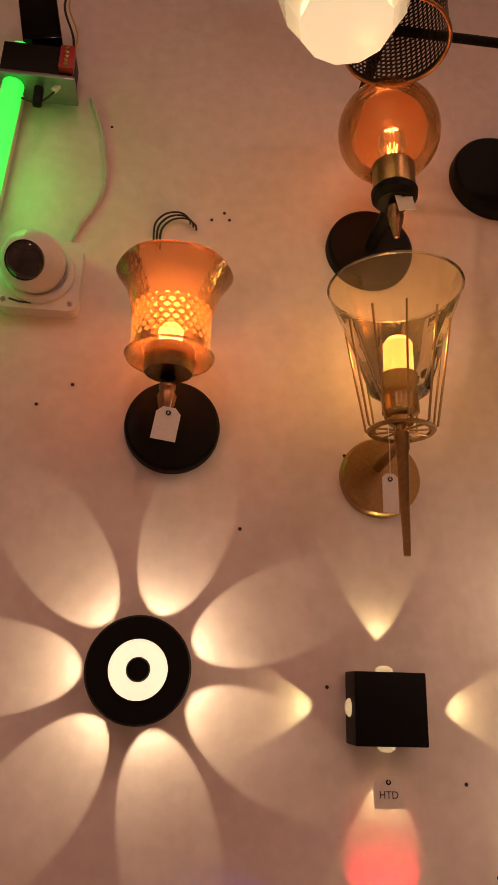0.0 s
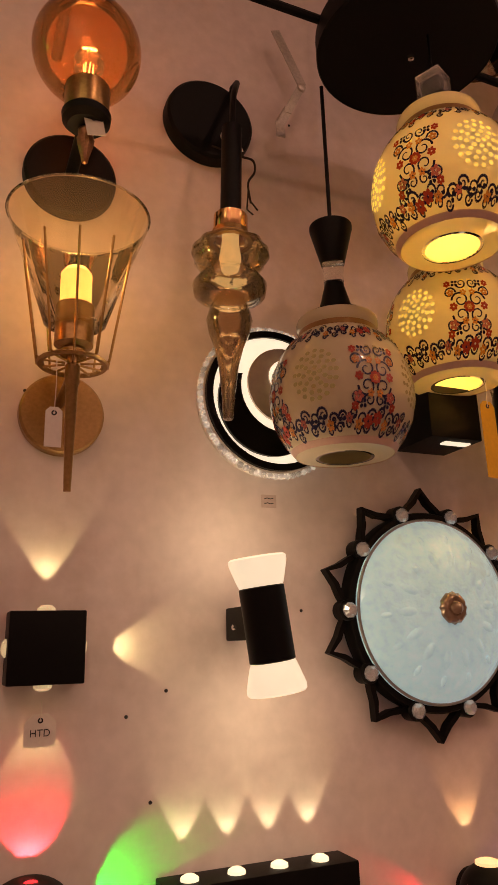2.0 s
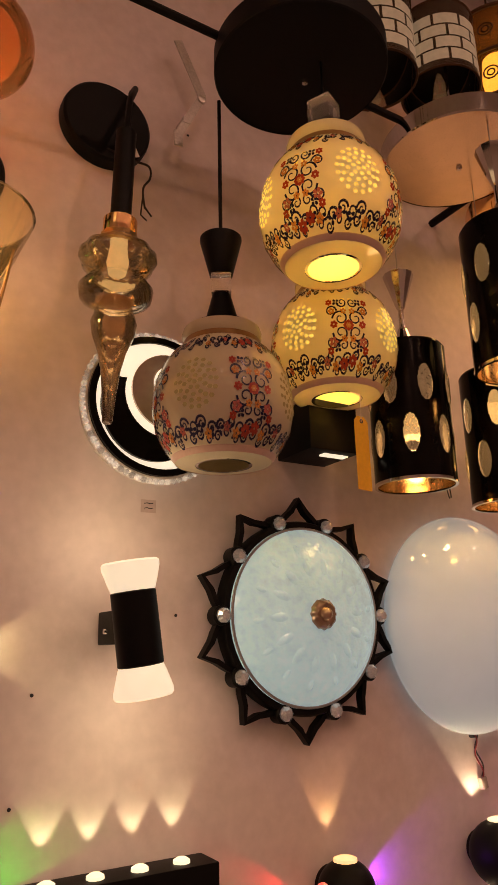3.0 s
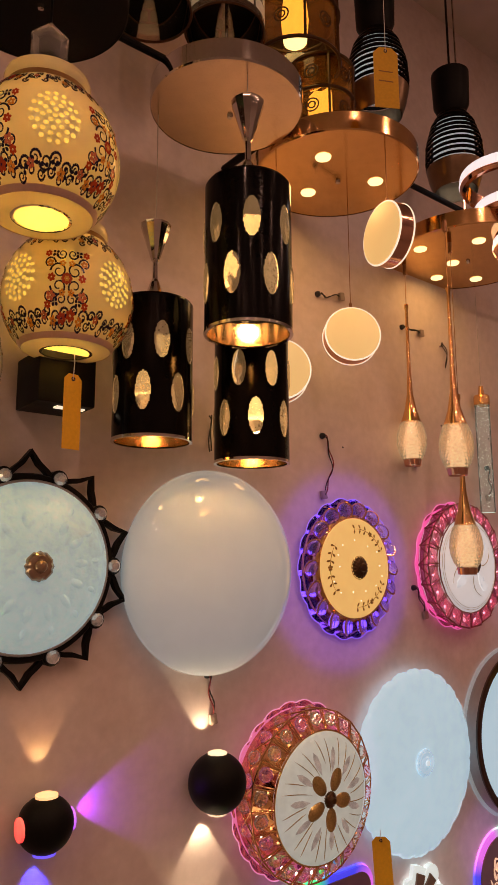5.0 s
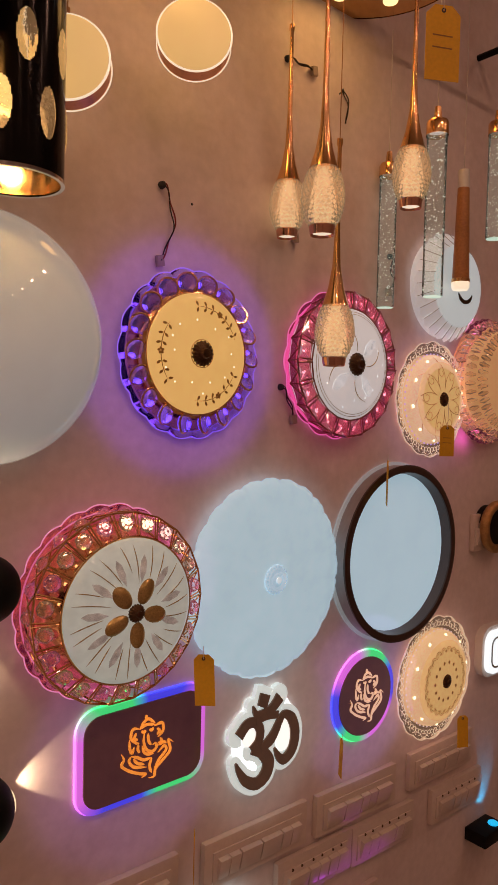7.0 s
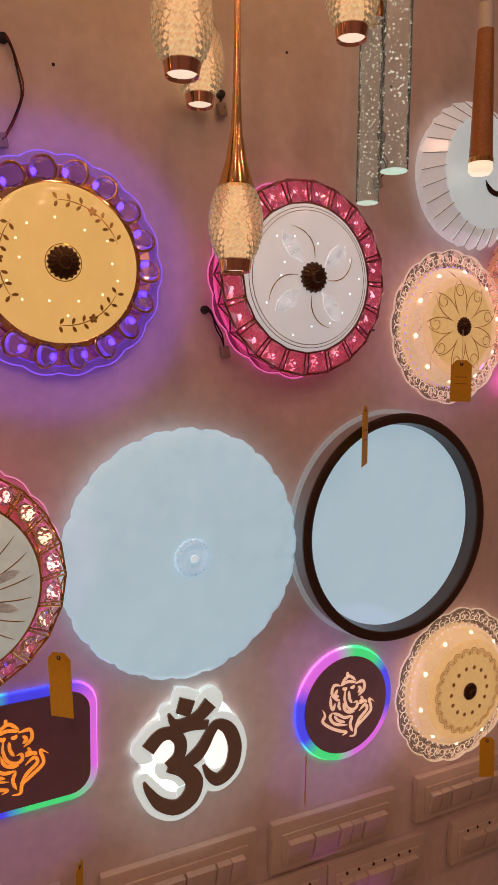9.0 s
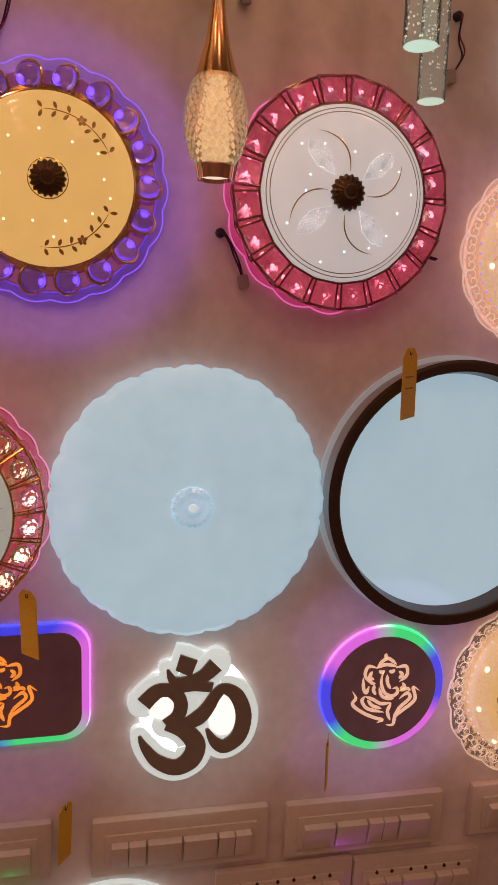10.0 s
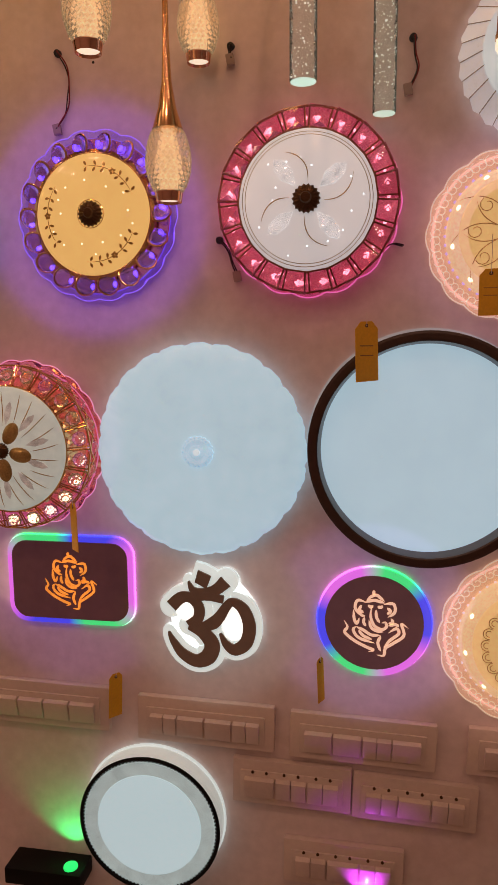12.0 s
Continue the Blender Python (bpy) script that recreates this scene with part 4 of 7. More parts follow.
def cut_cylinder(x, y, z, top, lit, turn=0.0, k=1.0):
    """z: the lower rim. A dark lacquered tube with cut oval windows."""
    s = thing("pendant_lamp", pose(x, y, z, 0, 0, turn) @ Matrix.Diagonal((1.14 * k, 1.14 * k, 1.235 * k, 1)), "black cylinder pendant lamp with oval cut crystal windows", "pendant lamp", "black cylinder pendants")
    R, H = 0.0485, 0.158
    win = [(a, h) for row, h in enumerate((0.05, 0.107)) for a in [2 * math.pi * (i + 0.5 * row) / 7 for i in range(7)]]
    # the tube is built from a fine grid with the ovals left out
    bm = bmesh.new()
    NU, NV = 224, 110
    grid = [[bm.verts.new((R * math.cos(2 * math.pi * i / NU), R * math.sin(2 * math.pi * i / NU), H * j / NV)) for i in range(NU)] for j in range(NV + 1)]

    def hole(i, j):
        u, h = 2 * math.pi * (i + 0.5) / NU, H * (j + 0.5) / NV
        for a, c in win:
            d = (u - a + math.pi) % (2 * math.pi) - math.pi
            if (d * R / 0.0092) ** 2 + ((h - c) / 0.0215) ** 2 < 1:
                return True
        return False
    for j in range(NV):
        for i in range(NU):
            if not hole(i, j):
                bm.faces.new((grid[j][i], grid[j][(i + 1) % NU], grid[j + 1][(i + 1) % NU], grid[j + 1][i]))
    for v in [v for v in bm.verts if not v.link_faces]:
        bm.verts.remove(v)
    part("shade", bm, BLACK_GLOSS, s, "black lacquered glass tube")
    oval = lathe([(0.0, 0.0022), (0.55, 0.002), (0.85, 0.0008), (1.02, -0.0012)], 20)
    for v in oval.verts:
        v.co.x, v.co.y = v.co.x * 0.0225, v.co.y * 0.0099
        v.co.z -= (v.co.y ** 2) / (2 * R)
    me = mesh_of("oval_window", oval, mat("cut_window", (0.95, 0.82, 0.68), 0.05, vary=0.3, scale=90, transmission=0.75, ior=1.4, glow=(1, 0.55, 0.18), strength=0.16 * lit + 0.02, per_object=0.5, bump=0.5, bump_scale=120), 50)
    for a, h in win:
        share("oval_window", me, s, Matrix.Rotation(a, 4, "Z") @ Matrix.Translation((R, 0, h)) @ pose(0, 0, 0, 0, 90))
    part("lining", lathe([(R - 0.002, 0.002), (R - 0.002, 0.027)], 56), mat("mirror_lining", (0.8, 0.58, 0.36), 0.16, 1.0, vary=0.3, scale=150), s, "mirrored inner lining")
    part("chrome_rim", lathe([(R - 0.003, 0.0), (R + 0.0006, 0.0), (R + 0.0006, 0.003), (R - 0.0005, 0.0034)], 56), CHROME, s, "chrome lower rim")
    part("cap", lathe([(R, H - 0.001), (R - 0.002, H + 0.003), (0.012, H + 0.004), (0, H + 0.004)], 56), BLACK_GLOSS, s)
    part("lower_cone", lathe([(0.0165, H + 0.003), (0.014, H + 0.008), (0.006, H + 0.03), (0.0035, H + 0.034), (0.0035, H + 0.06)], 12), CHROME, s, "faceted chrome cone", 10)
    part("upper_cone", lathe([(0.0035, H + 0.055), (0.0055, H + 0.058), (0.019, H + 0.098), (0.0195, H + 0.101), (0.0, H + 0.1025)], 12), CHROME, s, "faceted chrome cone", 10)
    part("cord", tube([(0, 0, H + 0.1), (0, 0, (top - z) / (1.235 * k))], 0.0008, 6), GREY_WIRE, s)
    part("bulb", lathe([(0, 0.05), (0.012, 0.054), (0.016, 0.068), (0.01, 0.09), (0.009, 0.12)], 20), mat("tube_bulb", (0.9, 0.8, 0.6), 0.4, glow=(1, 0.55, 0.16), strength=2.0 * lit + 0.02), s)
    if lit:
        point_lamp("tube_light", x, y, z + 0.04, 0.5 * lit, (1, 0.55, 0.18), 0.012)


cut_cylinder(1.047, 0.89, 1.703, 2.2, 0.25, 20)
cut_cylinder(1.097, 0.738, 1.827, 2.2, 1.0, 5, 1.03)
cut_cylinder(1.196, 0.856, 1.682, 2.2, 0.7, 32)

# ---- middle stretch: dome, balls, crystal lamps ----
def white_dome():
    s = thing("ceiling_light", on_wall(1.214, 1.528) @ Matrix.Diagonal((1.04, 1.04, 1, 1)), "large plain white glass dome light", "wall light")
    part("base", lathe([(0, 0.02), (0.135, 0.02), (0.14, 0.016), (0.14, 0)], 64), WHITE_PLASTIC, s)
    dome = [(0.146, 0.006), (0.152, 0.014)] + [(0.153 * math.cos(radians(a)), 0.018 + 0.062 * math.sin(radians(a))) for a in range(0, 90, 6)] + [(0, 0.08)]
    part("glass_dome", lathe(dome, 96), WHITE_GLASS, s, "glossy milk glass dome")


white_dome()


def wire_lead(x, z, pts, name_label, mats=(WIRE, RED_WIRE), r=0.0011, block=True):
    """A loose pair of supply wires out of the wall."""
    s = thing("lead_wire", on_wall(x, z), name_label, "wire", "loose supply wires")
    line = curve(pts, 5)
    for k, m in enumerate(mats):
        part("strand", tube([(px + 0.002 * k, py + 0.001 * k, 0.006 + 0.004 * math.sin(i * 0.7 + k)) for i, (px, py) in enumerate(line)], r, 6), m, s)
    if block:
        part("connector", box(0.012, 0.016, 0.008, pose(*pts[-1], 0.006, 0, 0, 10), 0.0015), mat("connector_block", (0.35, 0.28, 0.24), 0.5), s)
        part("stopper", lathe([(0, 0.008), (0.005, 0.006), (0.006, 0)], 10, pose(*pts[0], 0)), INK, s)
    return s


wire_lead(1.48, 1.776, [(0, 0), (0.012, -0.02), (0.018, -0.055), (0.01, -0.085), (-0.004, -0.112)], "dark twisted supply wire above crystal light")
wire_lead(1.219, 1.368, [(0, 0), (0.001, -0.02), (0.006, -0.045), (0.008, -0.066)], "short brown wire below white dome", (RED_WIRE, WIRE))
wire_lead(1.475, 2.056, [(0, 0.0), (0.02, -0.003), (0.04, 0.006), (0.062, 0.008)], "short loose wire on wall", (WIRE, WIRE))
wire_lead(1.726, 2.042, [(0, 0.0), (0.02, 0.0), (0.04, -0.002), (0.06, -0.003)], "short loose wire on wall", (WIRE, WIRE))
wire_lead(1.85, 2.02, [(0, 0.0), (0.012, 0.012), (0.02, -0.01), (0.022, -0.045)], "short loose wire on wall", (WIRE, WIRE), block=False)
wire_lead(1.729, 1.49, [(0, 0.0), (0.012, -0.014), (0.02, -0.035), (0.028, -0.055)], "short black wire beside crystal light", (WIRE, WIRE))
wire_lead(1.99, 1.472, [(-0.01, 0.0), (0.0, 0.004), (0.012, 0.0)], "short black wire end beside crystal light", (WIRE, WIRE), block=False)
wire_lead(2.012, 1.758, [(0, 0.0), (0.002, -0.02), (0.006, -0.045), (-0.006, -0.07)], "red and black supply wires out of wall", (WIRE, RED_WIRE))
wire_lead(1.75, 1.766, [(0, 0.0), (-0.002, -0.01), (0.0, -0.02)], "short capped wire in wall", (WIRE, WIRE))
wire_lead(1.216, 1.75, [(0, 0.03), (0.004, 0.01), (0.0, -0.03)], "short loose wire on wall", (WIRE, WIRE), block=False)


def ball_light(x, z, beams, label, r=0.036):
    s = thing("wall_light", on_wall(x, z), label, "wall light", "black ball lights")
    cut = 0.93
    prof = [(0, 2 * r)] + [(r * math.sin(radians(a)), r + r * math.cos(radians(a))) for a in range(8, 176, 8)]
    part("body", lathe(prof, 48), BLACK, s)
    part("mount", lathe([(0.022, 0.01), (0.022, 0.0)], 32), BLACK, s)
    for a, col, k, half in beams:
        ang = radians(a)
        m = pose(0, 0, r, 0, 0, a) @ Matrix.Translation((r * cut, 0, 0)) @ pose(0, 0, 0, 0, 90)
        part("lens", lathe([(0.0145, -0.002), (0.0142, 0.0025), (0.009, 0.0045), (0, 0.005)], 28, m), mat("ball_lens", (0.9, 0.8, 0.7), 0.15, glow=col, strength=1.3), s, "lit round lens")
        beam_lamp("ball_beam", x + (r + 0.008) * math.cos(ang), z + (r + 0.008) * math.sin(ang), a, half + 9, k * 1.5, col, out=0.013, tilt=3, blend=0.3)


ball_light(1.209, 1.221, ((90, (1, 0.72, 0.42), 0.25, 27), (270, (1, 0.72, 0.42), 0.35, 27)), "black ball wall light with warm beams up and down", 0.043)
ball_light(0.949, 1.217, ((90, (1, 0.5, 0.2), 0.15, 20), (180, (1, 0.02, 0.03), 0.2, 25), (0, (0.45, 0.05, 1), 0.25, 25), (270, (0.05, 0.05, 1), 0.4, 25)), "black ball wall light with coloured beams", 0.035)
ball_light(1.2, 0.949, ((90, (1, 0.72, 0.42), 0.3, 27), (180, (1, 0.72, 0.42), 0.25, 27), (0, (1, 0.72, 0.42), 0.3, 25), (270, (1, 0.72, 0.42), 0.25, 27)), "black ball wall light with four warm beams", 0.046)


def bronze_knob(parent, h, k=1.0):
    prof = [(0.0185, 0.0), (0.0185, 0.004), (0.0175, 0.0075), (0.013, 0.011), (0.0085, 0.012), (0.0075, 0.0155), (0.0065, 0.0185), (0.0, 0.0195)]
    return part("knob", lathe([(r * k, h + d * k) for r, d in prof], 72, ripple=lambda a, r, hh: 1 + 0.07 * math.cos(18 * a) * (r > 0.008 * k)), DARK_BRONZE, parent, "fluted dark bronze knob", 60)


def dome_profile(R, h0, h1, n=12):
    return [(R, h0 - 0.004)] + [(R * math.cos(radians(90 * i / n)), h0 + (h1 - h0) * math.sin(radians(90 * i / n))) for i in range(n)] + [(0, h1)]


def sprig(bm, cx, cy, turn, h, k=1.0):
    """A spray of small leaves and a flower, as a thin print on glass."""
    for a, r in ((-34, .0), (-22, .003), (-11, 0.0), (11, 0.0), (22, 0.003), (34, 0.0)):
        for f in (-1, 1):
            ang = radians(turn + a)
            px, py = cx + 0.0 + 0.071 * k * math.cos(ang), cy + 0.071 * k * math.sin(ang)
            leaf = petals(px, py, 0.0095 * k, 1, ang + f * 1.1 + 1.57, 0.26)[0]
            prism(leaf, h, h + 0.0006, bm)
    for p in petals(cx + 0.071 * k * math.cos(radians(turn)), cy + 0.071 * k * math.sin(radians(turn)), 0.0058 * k, 5, 0.4):
        prism(p, h, h + 0.0006, bm)
    ribbon([(cx + 0.071 * k * math.cos(radians(turn + a)), cy + 0.071 * k * math.sin(radians(turn + a))) for a in range(-38, 39, 4)], 0.0012, h, h + 0.0005, bm, taper=True)
    return bm


PRINT_GOLD = mat("gold_print", (0.66, 0.42, 0.14), 0.25, 0.6, vary=0.3, scale=200)


def on_dome(bm, prof, lift):
    """Drop thin prints on to a turned dome."""
    rise = sorted(prof)
    rs, hs = [p[0] for p in rise], [p[1] for p in rise]
    for v in bm.verts:
        v.co.z += float(np.interp(math.hypot(v.co.x, v.co.y), rs, hs)) + lift
    return bm


def sparkle_leds(parent, n, r0, r1, prof, glow, seed, size=0.0016):
    rng = random.Random(seed)
    me = mesh_of("led_dot", lathe([(0, size * 0.5), (size * 0.8, size * 0.3), (size, 0)], 8), glow)
    rise = sorted(prof)
    for i in range(n):
        a, r = 2 * math.pi * (i + rng.random() * 0.6) / n, rng.uniform(r0, r1)
        h = float(np.interp(r, [p[0] for p in rise], [p[1] for p in rise]))
        share("led_dot", me, parent, Matrix.Translation((r * math.cos(a), r * math.sin(a), h)))


def led_chips(parent, n, R, h, color, strength, size=0.003, turn=0.0):
    """Small LEDs under the crystals of a ring."""
    me = mesh_of("led_chip", lathe([(0, size * 0.7), (size * 0.8, size * 0.4), (size, 0)], 8), led_glow("chip", color, strength))
    for i in range(n):
        a = 2 * math.pi * (i + turn) / n
        share("led_chip", me, parent, Matrix.Translation((R * math.cos(a), R * math.sin(a), h)))


def blue_crystal_light():
    s = thing("ceiling_light", on_wall(1.536, 1.531) @ Matrix.Diagonal((1, 1, 0.68, 1)), "warm glass bowl light ringed with blue lit crystals in gold wire", "wall light")
    n = 18
    part("base", lathe([(0, 0.012), (0.115, 0.012), (0.117, 0.008), (0.1, 0.0)], 56), GOLD, s)
    edge = part("scalloped_edge", lathe([(0.1, 0.008), (0.122, 0.01), (0.1255, 0.013), (0.122, 0.016), (0.1, 0.014)], 180, ripple=lambda a, r, h: 1 + (0.035 * abs(math.cos(n * a / 2)) if r > 0.11 else 0)), BLUE_EDGE, s, "blue glowing scalloped acrylic edge", 60)
    rim = [(0.1255 * (1 + 0.035 * abs(math.cos(n * a / 2))) * math.cos(a), 0.1255 * (1 + 0.035 * abs(math.cos(n * a / 2))) * math.sin(a), 0.013) for a in [2 * math.pi * j / 180 for j in range(181)]]
    part("lit_outline", tube(rim, 0.0009, 5), led_glow("outline", (0.15, 0.05, 1.0), 0.9), edge, "thin blue glowing outline")
    bead = lathe([(0, 0.011), (0.008, 0.0095), (0.0125, 0.006), (0.0142, 0.0), (0.0125, -0.006), (0, -0.009)], 14)
    for v in bead.verts:
        v.co.x *= 1.12
    me = mesh_of("crystal", bead, CRYSTAL_BLUE, 14)
    ring = torus(0.0152, 0.0017, 28, 6)
    for v in ring.verts:
        v.co.x *= 1.12
    rme = mesh_of("wire_ring", ring, GOLD)
    for i in range(n):
        a = 2 * math.pi * i / n
        m = Matrix.Rotation(a, 4, "Z") @ Matrix.Translation((0.1065, 0, 0.027)) @ pose(0, 0, 0, 0, 38, 90)
        c = share("crystal", me, s, m)
        share("wire_ring", rme, s, m)
    part("gold_tray", lathe([(0.09, 0.012), (0.1, 0.02), (0.098, 0.03), (0.0925, 0.034)], 72), GOLD, s)
    prof = dome_profile(0.0915, 0.034, 0.05)
    part("glass_bowl", lathe(prof, 80), OPAL_WARM, s, "warm lit frosted glass bowl")
    part("gold_rim", torus(0.0918, 0.0016, 80, 8, 0.034), GOLD, s)
    for t in (60, 180, 300):
        part("gold_print", on_dome(sprig(bmesh.new(), 0, 0, t, 0), prof, 0.0003), PRINT_GOLD, s, "gold leaf print")
    bronze_knob(s, 0.0495)
    part("knob_ring", lathe([(0.0205, 0.0493), (0.0215, 0.0505), (0.0205, 0.0515)], 40), GOLD, s)
    sparkle_leds(s, 15, 0.045, 0.07, prof, mat("spark_warm", (1, 0.9, 0.7), 0.3, glow=(1, 0.9, 0.6), strength=1.4), 3)
    led_chips(s, 18, 0.107, 0.013, (0.08, 0.03, 1.0), 4.5, 0.0045, 0.2)
    halo(s, 0.117, 0.005, (0.12, 0.03, 1.0), 0.8, 0.0012)
    spill(1.53, 1.525, 0.36, 0.13, (0.25, 0.06, 1.0), 0.02)


blue_crystal_light()


def pink_crystal_light():
    s = thing("ceiling_light", on_wall(1.866, 1.536) @ Matrix.Diagonal((1.05, 1.05, 0.8, 1)), "white glass bowl light framed with pink lit square crystals", "wall light")
    n = 20
    part("base", lathe([(0, 0.012), (0.105, 0.012), (0.107, 0.0)], 56), COPPER, s)
    part("scalloped_edge", lathe([(0.1, 0.004), (0.121, 0.004), (0.1235, 0.007), (0.121, 0.01), (0.1, 0.009)], 180, ripple=lambda a, r, h: 1 + (0.04 * abs(math.cos(8 * a)) if r > 0.11 else 0)), PINK_EDGE, s, "pink glowing scalloped edge", 60)
    rim = [(0.1235 * (1 + 0.04 * abs(math.cos(8 * a))) * math.cos(a), 0.1235 * (1 + 0.04 * abs(math.cos(8 * a))) * math.sin(a), 0.007) for a in [2 * math.pi * j / 160 for j in range(161)]]
    part("lit_outline", tube(rim, 0.001, 5), led_glow("outline", (1.0, 0.12, 0.5), 0.8), s, "thin pink glowing outline")
    def at(a, radius, h):
        return Vector((radius * math.cos(a), radius * math.sin(a), h))
    half, whole, rose = math.pi / n, 2 * math.pi / n, mat("dark_rose_metal", (0.3, 0.12, 0.08), 0.3, 0.9)
    wires = [(at(0, 0.121, 0.01), at(half, 0.124, 0.044), 0.0013), (at(whole, 0.121, 0.01), at(half, 0.124, 0.044), 0.0013), (at(0, 0.121, 0.01), at(0, 0.124, 0.044), 0.0013),
             (at(0, 0.124, 0.044), at(whole, 0.124, 0.044), 0.0016), (at(0, 0.096, 0.05), at(whole, 0.096, 0.05), 0.0014),
             (at(-0.03, 0.124, 0.045), at(-0.024, 0.096, 0.0505), 0.0012), (at(0.03, 0.124, 0.045), at(0.024, 0.096, 0.0505), 0.0012)]
    for p, q, thick in wires:
        wire = mesh_of("cage_wire", tube([p, q], thick, 5), rose)
        for i in range(n):
            share("cage_wire", wire, s, Matrix.Rotation(whole * i, 4, "Z"))
    gl = bmesh.new()
    lathe([(0.106, 0.008), (0.12, 0.01), (0.122, 0.043)], n, bm=gl)
    part("side_glass", gl, PINK_EDGE, s, "pink glass side panes", 5)
    # Foil bed with added pink glow, for the crystals to refract.
    part("lit_bed", lathe([(0.097, 0.036), (0.122, 0.034)], 60), mat("pink_bed", (0.9, 0.5, 0.55), 0.2, 0.8, vary=0.6, scale=120, glow=(1, 0.05, 0.2), strength=0.16, bump=1.0, bump_scale=160), s, "added pink glowing bed under the crystals")
    k = 0.0152
    py = bmesh.new()
    base = [py.verts.new((x * k * (1.0 if y < 0 else 1.18), y * k, 0)) for x, y in ((-1, -1), (1, -1), (1, 1), (-1, 1))]
    mid = [py.verts.new((x * k * 0.45, y * k * 0.45, 0.0065)) for x, y in ((0, -1), (1, 0), (0, 1), (-1, 0))]
    top = py.verts.new((0, 0, 0.004))
    low = py.verts.new((0, 0, -0.008))
    for i in range(4):
        j = (i + 1) % 4
        py.faces.new((base[i], base[j], mid[i]))
        py.faces.new((base[j], mid[j], mid[i]))
        py.faces.new((mid[i], mid[j], top))
        py.faces.new((base[j], base[i], low))
    me = mesh_of("square_crystal", py, CRYSTAL_PINK, 5)
    for i in range(n):
        a = 2 * math.pi * (i + 0.5) / n
        share("square_crystal", me, s, Matrix.Rotation(a, 4, "Z") @ Matrix.Translation((0.11, 0, 0.044)) @ pose(0, 0, 0, 0, 12, -90))
    prof = dome_profile(0.0945, 0.048, 0.064)
    part("glass_bowl", lathe(prof, 80), mat("opal_neutral", (0.85, 0.84, 0.82), 0.2, vary=0.05, scale=12, glow=(0.95, 0.97, 1.0), strength=0.42), s, "white lit frosted glass bowl")
    for r in (0.0945, 0.089, 0.085):
        h = float(np.interp(r, [p[0] for p in sorted(prof)], [p[1] for p in sorted(prof)]))
        part("rim_line", torus(r, 0.0011 if r > 0.09 else 0.0006, 80, 6, h), mat("pale_gold_line", (0.6, 0.5, 0.35), 0.3, 0.7), s)
    frosted = mat("glitter_frost", (0.9, 0.9, 0.9), 0.15, 0.3, vary=0.45, scale=400, glow=(0.9, 0.95, 1), strength=0.5, bump=0.6, bump_scale=700)
    for t in (40, 130, 220, 310):
        frost = bmesh.new()
        a = radians(t)
        for p in petals(0, 0, 0.052, 1, a, 0.24):
            prism([(0.35 * x + 0.65 * x + 0.018 * math.cos(a), y + 0.018 * math.sin(a)) for x, y in p], 0, 0.0006, frost)
        part("frosted_leaf", on_dome(frost, prof, 0.0004), frosted, s, "glittering frosted leaf")
    for t in (85, 175, 265, 355):
        arcs = bmesh.new()
        ribbon([(x, y) for x, y in [((0.022 + 0.05 * u) * math.cos(radians(t + 34 * u * u)), (0.022 + 0.05 * u) * math.sin(radians(t + 34 * u * u))) for u in [i / 12 for i in range(13)]]], 0.0014, 0, 0.0006, arcs, taper=True)
        part("gold_arc", on_dome(arcs, prof, 0.0004), PRINT_GOLD, s)
    bronze_knob(s, 0.0635)
    sparkle_leds(s, 16, 0.035, 0.078, prof, LED_WHITE, 8)
    # Glowing dots added so that the square crystals sparkle.
    led_chips(s, 40, 0.11, 0.036, (1.0, 0.35, 0.45), 2.5, 0.003, 0.2)
    halo(s, 0.117, 0.0045, (1.0, 0.08, 0.4), 0.8, 0.0015)
    spill(1.868, 1.525, 0.34, 0.03, (1.0, 0.12, 0.4))


pink_crystal_light()


